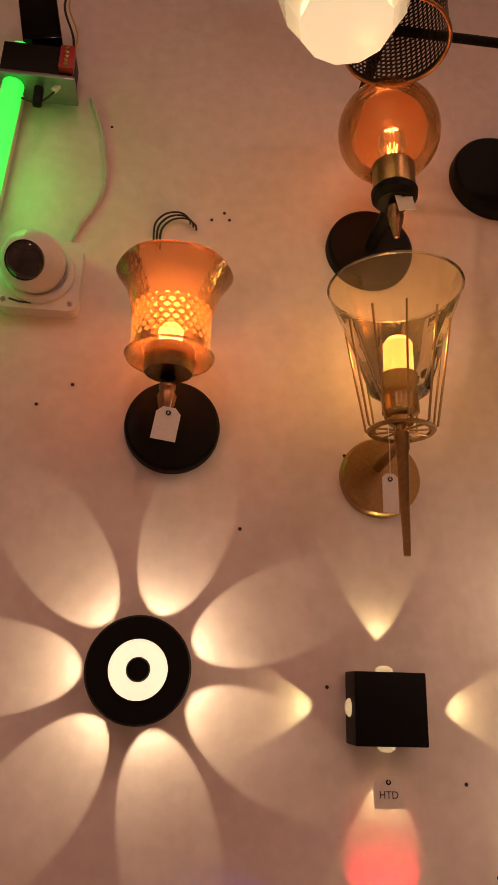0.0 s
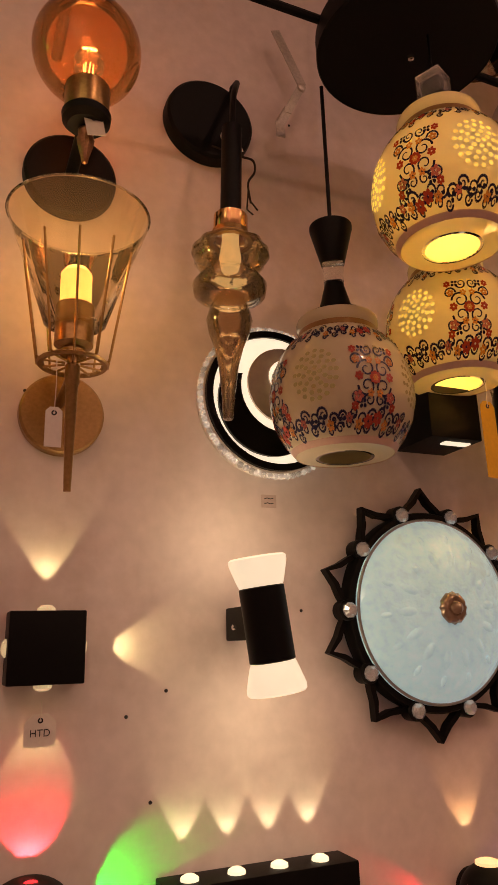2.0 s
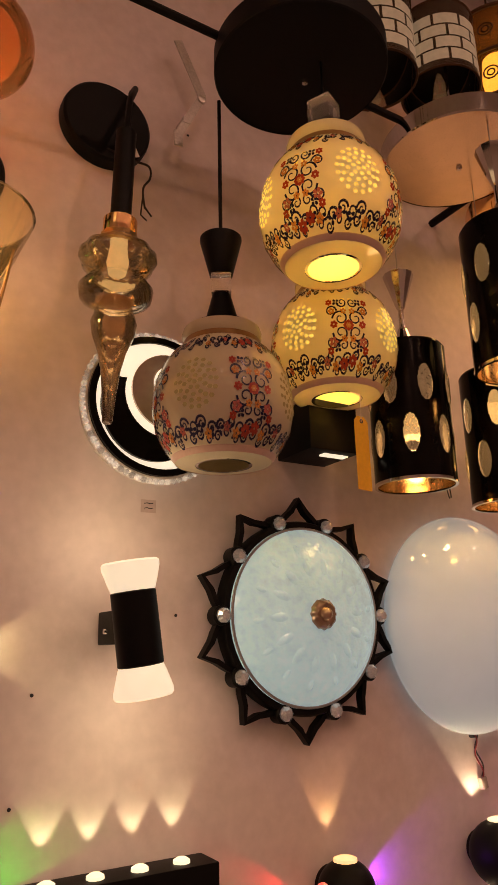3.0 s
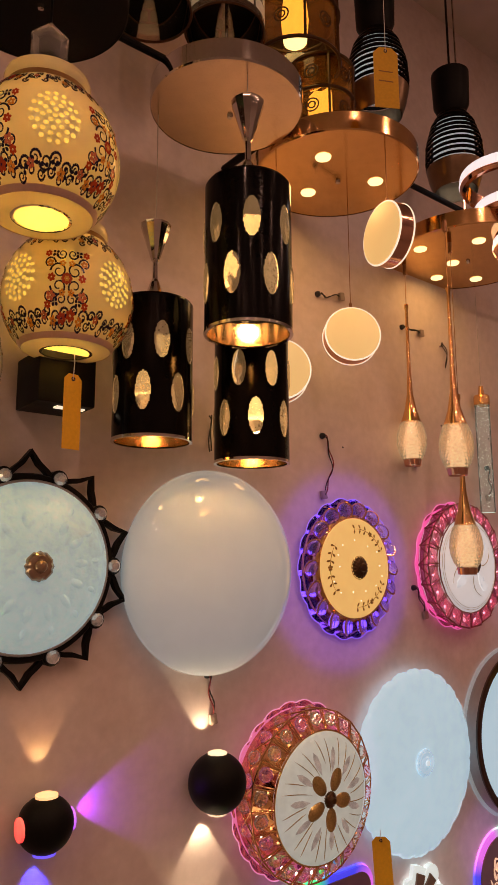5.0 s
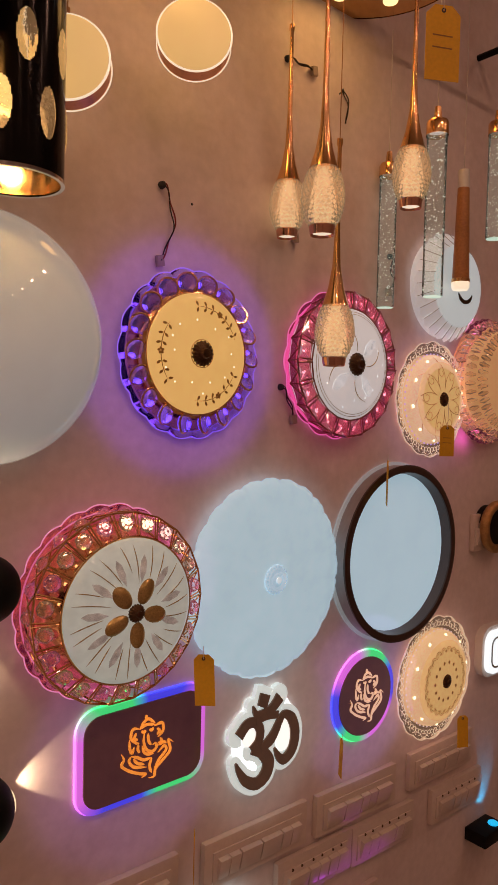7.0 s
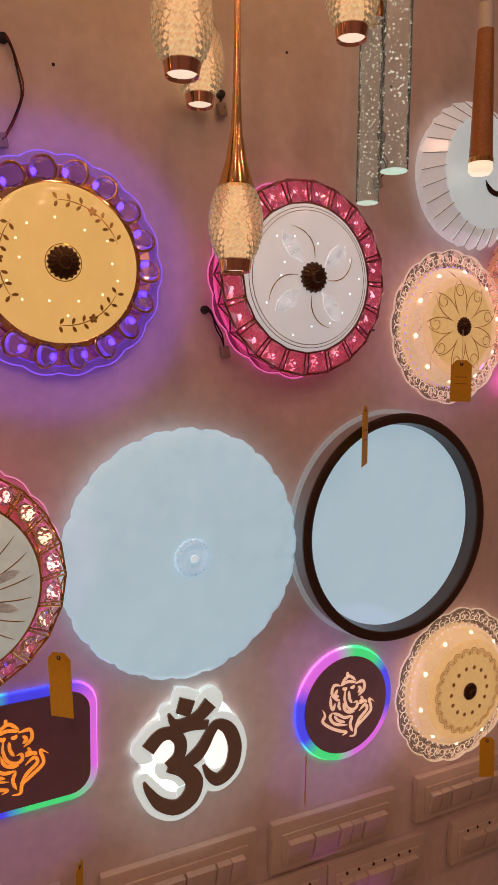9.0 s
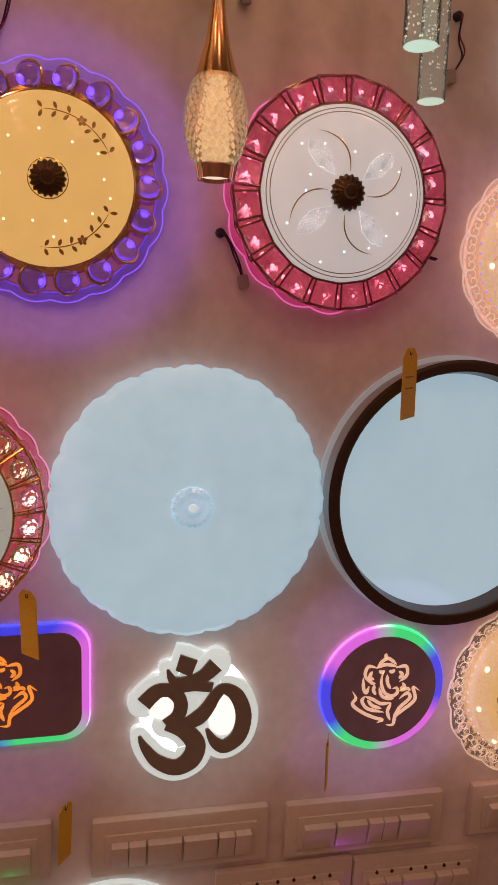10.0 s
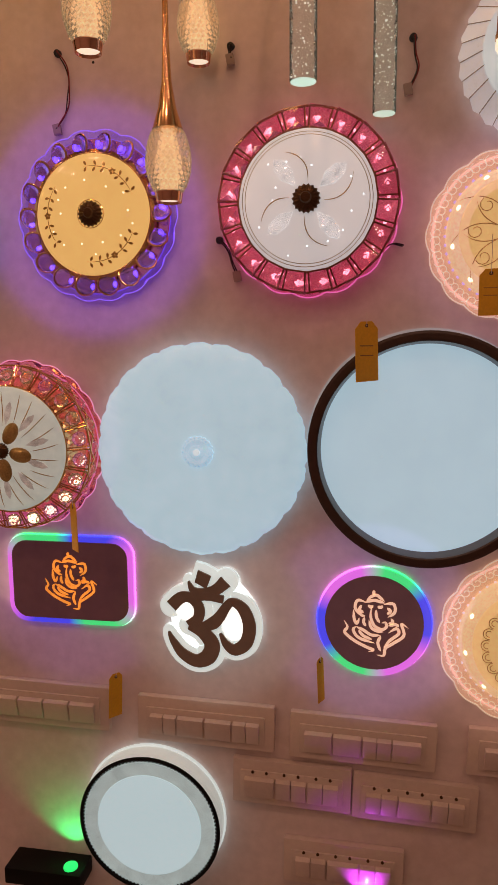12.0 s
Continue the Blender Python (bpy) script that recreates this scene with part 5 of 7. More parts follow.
def flower_crystal_light():
    s = thing("ceiling_light", on_wall(1.397, 1.172) @ Matrix.Diagonal((1.04, 1.04, 1, 1)), "crystal ringed glass bowl light with gold petal flower", "wall light")
    n = 22
    part("base", lathe([(0, 0.012), (0.11, 0.012), (0.112, 0.0)], 56), GOLD, s)
    part("scalloped_edge", lathe([(0.1, 0.004), (0.127, 0.006), (0.13, 0.01), (0.127, 0.014), (0.1, 0.01)], 180, ripple=lambda a, r, h: 1 + (0.03 * abs(math.cos(n * a / 2)) if r > 0.11 else 0)), PINK_EDGE, s, "pink glowing scalloped edge", 60)
    rim = [(0.13 * (1 + 0.03 * abs(math.cos(n * a / 2))) * math.cos(a), 0.13 * (1 + 0.03 * abs(math.cos(n * a / 2))) * math.sin(a), 0.01) for a in [2 * math.pi * j / 176 for j in range(177)]]
    part("lit_outline", tube(rim, 0.0009, 5), led_glow("outline", (1.0, 0.25, 0.55), 0.75), s, "thin pink glowing outline")
    def at(a, radius, h):
        return Vector((radius * math.cos(a), radius * math.sin(a), h))
    half, whole = math.pi / n, 2 * math.pi / n
    wires = [((at(0, 0.122, 0.012), at(half, 0.126, 0.036), at(whole, 0.122, 0.012)), 0.0013), ((at(0, 0.127, 0.052), at(half, 0.126, 0.036), at(whole, 0.127, 0.052)), 0.0013),
             ((at(0, 0.127, 0.052), at(0, 0.098, 0.068)), 0.0013), ((at(0.04, 0.127, 0.052), at(0.03, 0.098, 0.068)), 0.0011), ((at(0, 0.127, 0.052), at(whole, 0.127, 0.052)), 0.0014)]
    for line, thick in wires:
        wire = mesh_of("cage_wire", tube(line, thick, 5), GOLD)
        for i in range(n):
            share("cage_wire", wire, s, Matrix.Rotation(whole * i, 4, "Z"))
    gem = lathe([(0, 0.009), (0.007, 0.0065), (0.0115, 0), (0.007, -0.006), (0, -0.008)], 8)
    me = mesh_of("crystal", gem, CRYSTAL_AMBER, 8)
    gem = lathe([(0, 0.009), (0.007, 0.0065), (0.0115, 0), (0.007, -0.006), (0, -0.008)], 8)
    me2 = mesh_of("pink_crystal", gem, CRYSTAL_ROSE, 8)
    for i in range(n):
        a = 2 * math.pi * (i + 0.5) / n
        share("crystal", me if i % 3 else me2, s, Matrix.Rotation(a, 4, "Z") @ Matrix.Translation((0.112, 0, 0.056)) @ pose(0, 0, 0, 0, 28))
        share("crystal", me2 if i % 2 else me, s, Matrix.Rotation(a + 0.14, 4, "Z") @ Matrix.Translation((0.12, 0, 0.026)) @ pose(0, 0, 0, 0, 70))
    part("gold_tray", lathe([(0.108, 0.012), (0.1, 0.04), (0.095, 0.066)], 72), GOLD, s)
    prof = dome_profile(0.0955, 0.068, 0.086)
    part("glass_bowl", lathe(prof, 88, ripple=lambda a, r, h: 1), mat("rayed_glass", (0.6, 0.64, 0.6), 0.06, vary=0.12, scale=14, glow=(0.9, 1.0, 0.9), strength=0.3, coat=0.8, bump=0.5, bump_scale=70), s, "rayed clear-white glass bowl")
    part("gold_rim", torus(0.096, 0.0018, 88, 8, 0.068), GOLD, s)
    for i in range(22):
        rays = bmesh.new()
        a = 2 * math.pi * i / 22 + 0.05 * math.sin(i * 3)
        r0, r1 = 0.045 + 0.008 * math.sin(i * 2.3), 0.088
        ribbon([((r0 + (r1 - r0) * u) * math.cos(a + 0.12 * u), (r0 + (r1 - r0) * u) * math.sin(a + 0.12 * u)) for u in [j / 8 for j in range(9)]], 0.0012, 0, 0.0006, rays, taper=True)
        part("gold_ray", on_dome(rays, prof, 0.0003), PRINT_GOLD, s)
    glitter = mat("glitter", (0.8, 0.8, 0.78), 0.15, 0.4, vary=0.5, scale=400, bump=0.6, bump_scale=700, glow=(0.9, 0.95, 0.9), strength=0.12)
    for i in range(11):
        silver = bmesh.new()
        a = 2 * math.pi * (i + 0.4) / 11
        for p in petals(0, 0, 0.04, 1, a, 0.16):
            prism([(x + 0.035 * math.cos(a), y + 0.035 * math.sin(a)) for x, y in p], 0, 0.0005, silver)
        part("glitter_ray", on_dome(silver, prof, 0.0002), glitter, s)
    pm = lathe([(0, 0.0065), (0.45, 0.0055), (0.8, 0.0028), (1.0, 0.0)], 16)
    for v in pm.verts:
        v.co.x, v.co.y = 0.0185 * v.co.x, 0.0118 * v.co.y
    pme = mesh_of("gold_petal", pm, mat("gold_glass_petal", (0.55, 0.4, 0.16), 0.12, 0.6, vary=0.4, scale=120), 60)
    for i in range(5):
        a = 2 * math.pi * i / 5 + radians(60)
        share("gold_petal", pme, s, Matrix.Rotation(a, 4, "Z") @ Matrix.Translation((0.029, 0, 0.0845)))
    bronze_knob(s, 0.085, 0.62)
    # Added bright dots behind the gems, seen as refracted sparkle.
    led_chips(s, 22, 0.112, 0.046, (1.0, 0.7, 0.55), 3.0, 0.003, 0.35)
    halo(s, 0.122, 0.0045, (1.0, 0.2, 0.5), 0.5, 0.0015)
    spill(1.402, 1.183, 0.34, 0.03, (1.0, 0.25, 0.6))


flower_crystal_light()


def scalloped_dish():
    s = thing("ceiling_light", on_wall(1.697, 1.168), "large white scalloped dish light with crystal centre", "wall light")
    n = 24
    wave = lambda a, r, h: 1 + (r / 0.168) ** 3 * 0.022 * (abs(math.cos(n * a / 2)) ** 0.7 + 0.16 * math.sin(2.5 * n * a + 2 * math.sin(3 * a))) + (r / 0.168) ** 2 * 0.004 * math.cos(5 * a + 1)
    prof = [(0.0, 0.036), (0.02, 0.036), (0.05, 0.0355), (0.09, 0.034), (0.13, 0.031), (0.155, 0.026), (0.165, 0.02), (0.1655, 0.016), (0.16, 0.012), (0.12, 0.01)]
    dish = mat("lit_dish", (0.42, 0.54, 0.6), 0.2, vary=0.07, scale=10, glow=(0.62, 0.9, 1.05), strength=0.58, bump=0.03, bump_scale=30, coat=0.4)
    part("dish", lathe(prof, 240, ripple=wave), dish, s, "lit white acrylic dish with wavy edge", 60)
    part("base", lathe([(0.0, 0.0), (0.11, 0.0), (0.115, 0.012), (0, 0.013)], 56), WHITE_PLASTIC, s)
    part("crystal_boss", lathe([(0.025, 0.036), (0.0245, 0.039), (0.019, 0.0425), (0.012, 0.041), (0.009, 0.0425), (0, 0.0435)], 36, ripple=lambda a, r, h: 1 + 0.03 * math.cos(18 * a)), mat("boss_glass", (0.62, 0.78, 0.88), 0.08, vary=0.2, scale=150, glow=(0.5, 0.82, 1.05), strength=0.62, coat=1.0), s, "clear ribbed glass boss", 20)
    part("boss_core", lathe([(0.0055, 0.0425), (0.005, 0.045), (0, 0.0462)], 16), mat("boss_core", (0.7, 0.85, 0.95), 0.1, glow=(0.75, 0.93, 1.0), strength=0.7, coat=1.0), s)
    me = mesh_of("boss_dot", lathe([(0, 0.0016), (0.0012, 0.001), (0.0016, 0)], 8), CRYSTAL)
    for i in range(22):
        a = 2 * math.pi * i / 22
        share("boss_dot", me, s, Matrix.Translation((0.0218 * math.cos(a), 0.0218 * math.sin(a), 0.0405)))
    halo(s, 0.15, 0.006, (0.75, 0.93, 1.0), 0.4)
    spill(1.697, 1.168, 0.42, 0.014, (0.8, 0.95, 1.0), 0.013)


scalloped_dish()


def drum_light():
    s = thing("ceiling_light", on_wall(2.043, 1.174) @ Matrix.Diagonal((1, 1, 0.46, 1)), "large round drum light with dark brown rim and white diffuser", "wall light")
    R = 0.17
    part("back_ring", lathe([(0.0, 0.002), (0.176, 0.002), (0.18, 0.004), (0.18, 0.013), (0.176, 0.015), (0.1, 0.015)], 96), mat("back_ring_glow", (0.5, 0.52, 0.55), 0.4, vary=0.04, glow=(0.8, 0.95, 1), strength=0.16), s, "white lit back ring")
    part("drum_side", lathe([(R - 0.002, 0.014), (R + 0.004, 0.016), (R + 0.004, 0.074), (R, 0.078)], 96), mat("drum_side", (0.36, 0.34, 0.34), 0.38, vary=0.1, scale=20), s, "grey metal drum side")
    part("rim", lathe([(R + 0.005, 0.07), (R + 0.006, 0.08), (R + 0.002, 0.083), (R - 0.007, 0.083), (R - 0.009, 0.08), (R - 0.009, 0.066)], 96), mat("dark_rim", (0.05, 0.028, 0.022), 0.35, vary=0.2, scale=30), s, "dark brown rim")
    part("inner_side", lathe([(R - 0.0092, 0.074), (R - 0.013, 0.03)], 96), mat("inner_side", (0.1, 0.08, 0.08), 0.3, vary=0.1, scale=20), s, "dark inner side of the rim")
    part("diffuser", lathe([(0, 0.034), (0.1, 0.0335), (R - 0.0125, 0.032)], 96), mat("drum_diffuser", (0.36, 0.44, 0.48), 0.35, vary=0.04, scale=5, glow=(0.64, 0.9, 1.05), strength=0.58), s, "white lit diffuser")


drum_light()


def shell_light(x, z, R, edge, label, pattern):
    s = thing("ceiling_light", on_wall(x, z) @ Matrix.Diagonal((1, 1, 0.62, 1)), label, "wall light", "pressed glass plate lights")
    n = 16
    lace = part("lace_edge", lathe([(R * 0.8, 0.01), (R * 0.9, 0.011), (R, 0.014), (R * 1.0, 0.016), (R * 0.9, 0.014), (R * 0.8, 0.013)], 192, ripple=lambda a, r, h: 1 + (0.035 * abs(math.cos(n * a / 2)) + 0.01 * abs(math.cos(n * 1.5 * a)) if r > R * 0.95 else 0)), edge, s, "clear pressed glass lace edge", 60)
    cur = bmesh.new()
    for i in range(n * 2):
        a = 2 * math.pi * (i + 0.5) / (n * 2)
        for f in (-1, 1):
            pts = [((R * 0.91 + 0.0085 * (1 - 0.75 * u) * math.cos(7 * u * f)) * math.cos(a + f * 0.04) - 0.0085 * (1 - 0.75 * u) * math.sin(7 * u * f) * math.sin(a),
                    (R * 0.91 + 0.0085 * (1 - 0.75 * u) * math.cos(7 * u * f)) * math.sin(a + f * 0.04) + 0.0085 * (1 - 0.75 * u) * math.sin(7 * u * f) * math.cos(a)) for u in [j / 11 for j in range(12)]]
            ribbon(pts, 0.0011, 0.0155, 0.0168, cur)
    rim = [(R * (1.0 + 0.035 * abs(math.cos(n * a / 2))) * math.cos(a), R * (1.0 + 0.035 * abs(math.cos(n * a / 2))) * math.sin(a)) for a in [2 * math.pi * j / 192 for j in range(193)]]
    ribbon(rim, 0.0018, 0.0145, 0.0172, cur)
    part("glass_scroll", cur, mat("lit_scroll", (0.9, 0.85, 0.8), 0.12, vary=0.2, scale=80, glow=(1.0, 0.74, 0.5), strength=0.4), lace)
    part("side_band", lathe([(R * 0.8, 0.01), (R * 0.8, 0.02), (R * 0.77, 0.032), (R * 0.72, 0.044), (R * 0.66, 0.05)], 96), mat("side_band_glow", (0.85, 0.7, 0.6), 0.12, vary=0.2, scale=70, glow=(1, 0.66, 0.28), strength=0.5, coat=0.6), s, "warm pressed glass side")
    prof = dome_profile(R * 0.66, 0.05, 0.062)
    part("glass_face", lathe(prof, 80), mat("warm_face", (0.8, 0.64, 0.42), 0.12, vary=0.1, scale=30, glow=(1, 0.62, 0.22), strength=0.52, coat=0.6, bump=0.25, bump_scale=90), s, "warm lit pressed glass face")
    me = mesh_of("violet_bead", lathe([(0, 0.0022), (0.0016, 0.0014), (0.0022, 0)], 8), mat("violet_bead", (0.6, 0.5, 0.9), 0.3, glow=(0.45, 0.3, 1.0) if pattern == "leaf" else (1, 0.7, 0.6), strength=0.7))
    for i in range(48):
        a = 2 * math.pi * i / 48
        share("edge_bead", me, s, Matrix.Translation((R * 0.805 * math.cos(a), R * 0.805 * math.sin(a), 0.018)))
    star = mesh_of("led_spark", lathe([(0, 0.003), (0.0022, 0.002), (0.004, 0)], 10), mat("led_spark", (1, 0.9, 0.7), 0.3, glow=(1, 0.85, 0.5), strength=2.2))
    for i in range(10):
        a = 2 * math.pi * (i + 0.3) / 10
        share("led_spark", star, s, Matrix.Rotation(a, 4, "Z") @ Matrix.Translation((R * 0.735, 0, 0.0415)) @ pose(0, 0, 0, 0, 40))
    pr = bmesh.new()
    if pattern == "leaf":
        for i in range(9):
            a = 2 * math.pi * i / 9
            for f, L in ((1, 0.072), (-0.6, 0.05)):
                ribbon([((0.02 + L * u) * math.cos(a + f * 0.55 * u * u), (0.02 + L * u) * math.sin(a + f * 0.55 * u * u)) for u in [j / 10 for j in range(11)]], 0.0013, 0, 0.0006, pr, taper=True)
            c = (0.055 * math.cos(a + 0.3), 0.055 * math.sin(a + 0.3))
            ribbon([(c[0] + 0.011 * (1 - 0.6 * u) * math.cos(6 * u + a), c[1] + 0.011 * (1 - 0.6 * u) * math.sin(6 * u + a)) for u in [j / 10 for j in range(11)]], 0.0011, 0, 0.0006, pr)
    else:
        for i in range(22):
            a = 2 * math.pi * i / 22
            c, sn = math.cos(a), math.sin(a)
            for k in (1.0, 0.55):
                ribbon([(R * 0.5 * c + k * 0.0085 * math.cos(t + a), R * 0.5 * sn + k * 0.0085 * math.sin(t + a)) for t in [-2 + 4 * j / 10 for j in range(11)]], 0.0012, 0, 0.0006, pr)
        for i in range(14):
            a = 2 * math.pi * i / 14
            for p in petals(0.035 * math.cos(a), 0.035 * math.sin(a), 0.009, 1, a, 0.5):
                prism(p, 0, 0.0005, pr)
    part("pressed_pattern", on_dome(pr, prof, 0.0003), mat("pressed_line", (0.72, 0.5, 0.26), 0.2, vary=0.3, scale=100), s, "pressed leaf pattern")
    bronze_knob(s, 0.062, 0.75)
    halo(s, R * 0.95, 0.005, (1.0, 0.5, 0.55), 0.7, 0.002)
    spill(x, z, R * 2.5, 0.045, (0.8, 0.45, 1.0) if pattern == "leaf" else (1.0, 0.55, 0.45))
    return s


shell_light(2.156, 1.483, 0.117, WARM_EDGE, "warm pressed glass plate light with lace edge and leaf pattern", "leaf")
shell_light(2.202, 0.882, 0.13, WARM_EDGE, "warm pressed glass plate light with lace edge and fan pattern", "fan")


def facet_light():
    s = thing("ceiling_light", on_wall(2.185, 1.718) @ Matrix.Diagonal((0.88, 0.88, 0.9, 1)), "round white light with faceted glass rim and crescent print", "wall light")
    n = 28
    bm = bmesh.new()
    for i in range(n):
        a0, am, a1 = (2 * math.pi * (i + d) / n for d in (0, 0.5, 1))
        R = 0.125
        q = [bm.verts.new(v) for v in ((R * 0.76 * math.cos(a0), R * 0.76 * math.sin(a0), 0.05), (R * 0.76 * math.cos(a1), R * 0.76 * math.sin(a1), 0.05),
                                       (R * math.cos(a1 + 0.05), R * math.sin(a1 + 0.05), 0.02), (R * 1.03 * math.cos(am + 0.08), R * 1.03 * math.sin(am + 0.08), 0.018), (R * math.cos(a0 + 0.05), R * math.sin(a0 + 0.05), 0.024))]
        bm.faces.new(q)
    lathe([(0.118, 0.0), (0.122, 0.02), (0.095, 0.049)], 56, bm=bm)
    part("faceted_rim", bm, mat("rim_white", (0.8, 0.78, 0.74), 0.15, vary=0.1, scale=40, glow=(0.9, 0.95, 1), strength=0.3), s, "white faceted glass rim", 5)
    lines = bmesh.new()
    for i in range(n):
        a = 2 * math.pi * i / n
        tube([(0.095 * math.cos(a), 0.095 * math.sin(a), 0.051), (0.126 * math.cos(a + 0.05), 0.126 * math.sin(a + 0.05), 0.025)], 0.0008, 4, lines)
    part("rim_seam", lines, mat("seam", (0.4, 0.32, 0.25), 0.4, 0.4), s)
    part("diffuser", lathe(dome_profile(0.096, 0.05, 0.056), 72), OPAL_COOL, s, "white lit diffuser")
    part("crescent", ribbon(arc(0.02, -0.005, 0.03, 200, 340, 20), 0.009, 0.0555, 0.0575, taper=True), DARK_BRONZE, s)


facet_light()


def shell_bowl():
    s = thing("ceiling_light", on_wall(2.36, 1.53), "amber ribbed crystal bowl light with pink lit edge", "wall light")
    part("edge", lathe([(0.1, 0.006), (0.135, 0.008), (0.14, 0.014), (0.1, 0.016)], 160, ripple=lambda a, r, h: 1 + 0.02 * abs(math.cos(16 * a))), PINK_EDGE, s)
    for j, (r0, h0, r1, h1) in enumerate(((0.13, 0.014, 0.126, 0.034), (0.122, 0.036, 0.112, 0.054), (0.108, 0.056, 0.09, 0.068))):
        bm = bmesh.new()
        for i in range(1):
            a = 0.0
            tube([(r0 * math.cos(a), r0 * math.sin(a), h0), ((r0 + r1) / 2 * 1.03 * math.cos(a), (r0 + r1) / 2 * 1.03 * math.sin(a), (h0 + h1) / 2), (r1 * math.cos(a), r1 * math.sin(a), h1)], 0.006, 6, bm, radii=[0.003, 0.007, 0.003])
        rod = mesh_of("crystal_rod", bm, CRYSTAL_AMBER)
        for i in range(40):
            share("crystal_rod", rod, s, Matrix.Rotation(2 * math.pi * (i + 0.5 * j) / 40, 4, "Z"))
    part("core", lathe([(0.1, 0.01), (0.115, 0.03), (0.09, 0.06), (0.0, 0.072)], 56), mat("bowl_core", (0.9, 0.6, 0.3), 0.3, vary=0.1, glow=(1, 0.55, 0.25), strength=0.3), s)
    for a in (120, 180, 240):
        point_lamp("edge_light", 2.36 + 0.15 * math.cos(radians(a)), WALL_Y - 0.02, 1.53 + 0.15 * math.sin(radians(a)), 0.03, (1, 0.1, 0.6), 0.01)


shell_bowl()

# ---- lit panels: rectangle, om, round ----
def spectrum(name, turns, shift, strength=0.85):
    """A strip of colour LEDs: the colour goes round with the angle about the panel's centre."""
    m, nodes, links, bsdf = nodes_of(name)
    texco, grad, ramp, mul = (nodes.new("ShaderNode" + k) for k in ("TexCoord", "TexGradient", "ValToRGB", "Math"))
    grad.gradient_type = "RADIAL"
    links.new(texco.outputs["Object"], grad.inputs[0])
    mul.operation, mul.inputs[1].default_value = "MULTIPLY_ADD", turns
    mul.inputs[2].default_value = shift
    fract = nodes.new("ShaderNodeMath")
    fract.operation = "FRACT"
    links.new(grad.outputs["Fac"], mul.inputs[0])
    links.new(mul.outputs[0], fract.inputs[0])
    links.new(fract.outputs[0], ramp.inputs[0])
    pink, blue, green = (0.95, 0.16, 0.95, 1), (0.04, 0.05, 1.0, 1), (0.04, 0.9, 0.22, 1)
    e = ramp.color_ramp.elements
    e[0].position, e[0].color = 0.0, pink
    e[1].position, e[1].color = 1.0, pink
    for p, c in ((0.24, pink), (0.36, blue), (0.58, blue), (0.7, green), (0.86, green)):
        k = e.new(p)
        k.color = c
    links.new(ramp.outputs[0], bsdf.inputs["Emission Color"])
    bsdf.inputs["Emission Strength"].default_value = strength
    bsdf.inputs["Base Color"].default_value = (0.12, 0.12, 0.12, 1)
    bsdf.inputs["Roughness"].default_value = 0.35
    return m


PANEL_BROWN = mat("dark_brown_acrylic", (0.19, 0.11, 0.07), 0.35, vary=0.12, scale=14)


def ornament(name, k, glow_mat, parent, h):
    """A seated ornament drawn as plain curling lines, k metres a unit."""
    strokes = [((0, 2.02), (-0.03, 1.9), (-0.02, 1.75)), ((-0.45, 1.38), (-0.2, 1.62), (0.1, 1.75), (0.35, 1.6), (0.6, 1.38)), ((-0.5, 1.28), (0.0, 1.42), (0.62, 1.28)),
               ((-0.1, 1.1), (-0.2, 0.5), (0.0, -0.1), (0.42, -0.35), (0.72, -0.2), (0.68, 0.08), (0.45, 0.05)), ((0.12, 0.85), (0.15, 0.4), (0.35, 0.05)),
               ((-0.42, 1.25), (-0.95, 1.38), (-1.1, 0.9), (-0.75, 0.5), (-0.5, 0.42)), ((-0.72, 1.1), (-0.85, 0.8), (-0.6, 0.65)),
               ((0.55, 1.2), (1.12, 1.25), (1.2, 0.75), (0.8, 0.42)), ((0.75, 1.0), (0.95, 0.8), (0.75, 0.6)),
               ((-1.2, 0.8), (-1.15, 0.2), (-1.0, -0.05), (-0.85, 0.3)), ((-0.55, 0.35), (-0.6, 0.05), (-0.45, -0.2)), ((-0.3, 0.2), (-0.15, -0.25), (0.15, -0.45), (0.55, -0.5)),
               ((-1.05, -0.25), (-0.6, -0.45), (-0.15, -0.72), (0.4, -0.72)), ((-1.05, -0.25), (-1.2, -0.5), (-0.85, -0.95), (0.05, -1.22)), ((-0.9, -0.45), (-0.6, -0.8), (-0.1, -1.0)),
               ((-1.75, 0.1), (-1.55, -0.3), (-1.7, -0.65), (-1.1, -1.15), (-0.4, -1.5), (0.0, -1.65), (-0.3, -1.78)), ((2.0, -0.2), (1.6, 0.05), (1.75, -0.65), (1.1, -1.2), (0.7, -1.5), (0.6, -1.95), (0.2, -1.95)),
               ((0.42, -0.75), (0.25, -1.2), (0.42, -1.7)), ((0.85, -0.55), (1.3, -0.25), (1.45, -0.55), (0.95, -1.0), (0.6, -1.45)), ((0.85, -0.1), (1.25, 0.0), (1.45, -0.12)),
               ((-0.35, 1.12), (-0.2, 1.0), (-0.05, 1.1)), ((0.2, 1.05), (0.38, 1.0), (0.5, 1.12)), ((1.0, 0.35), (1.1, 0.1), (0.85, 0.05))]
    for st in strokes:
        part("ornament_line", ribbon([(x * k, y * k) for x, y in curve(st, 6)], 0.17 * k, h, h + 0.0012, taper=True), glow_mat, parent)


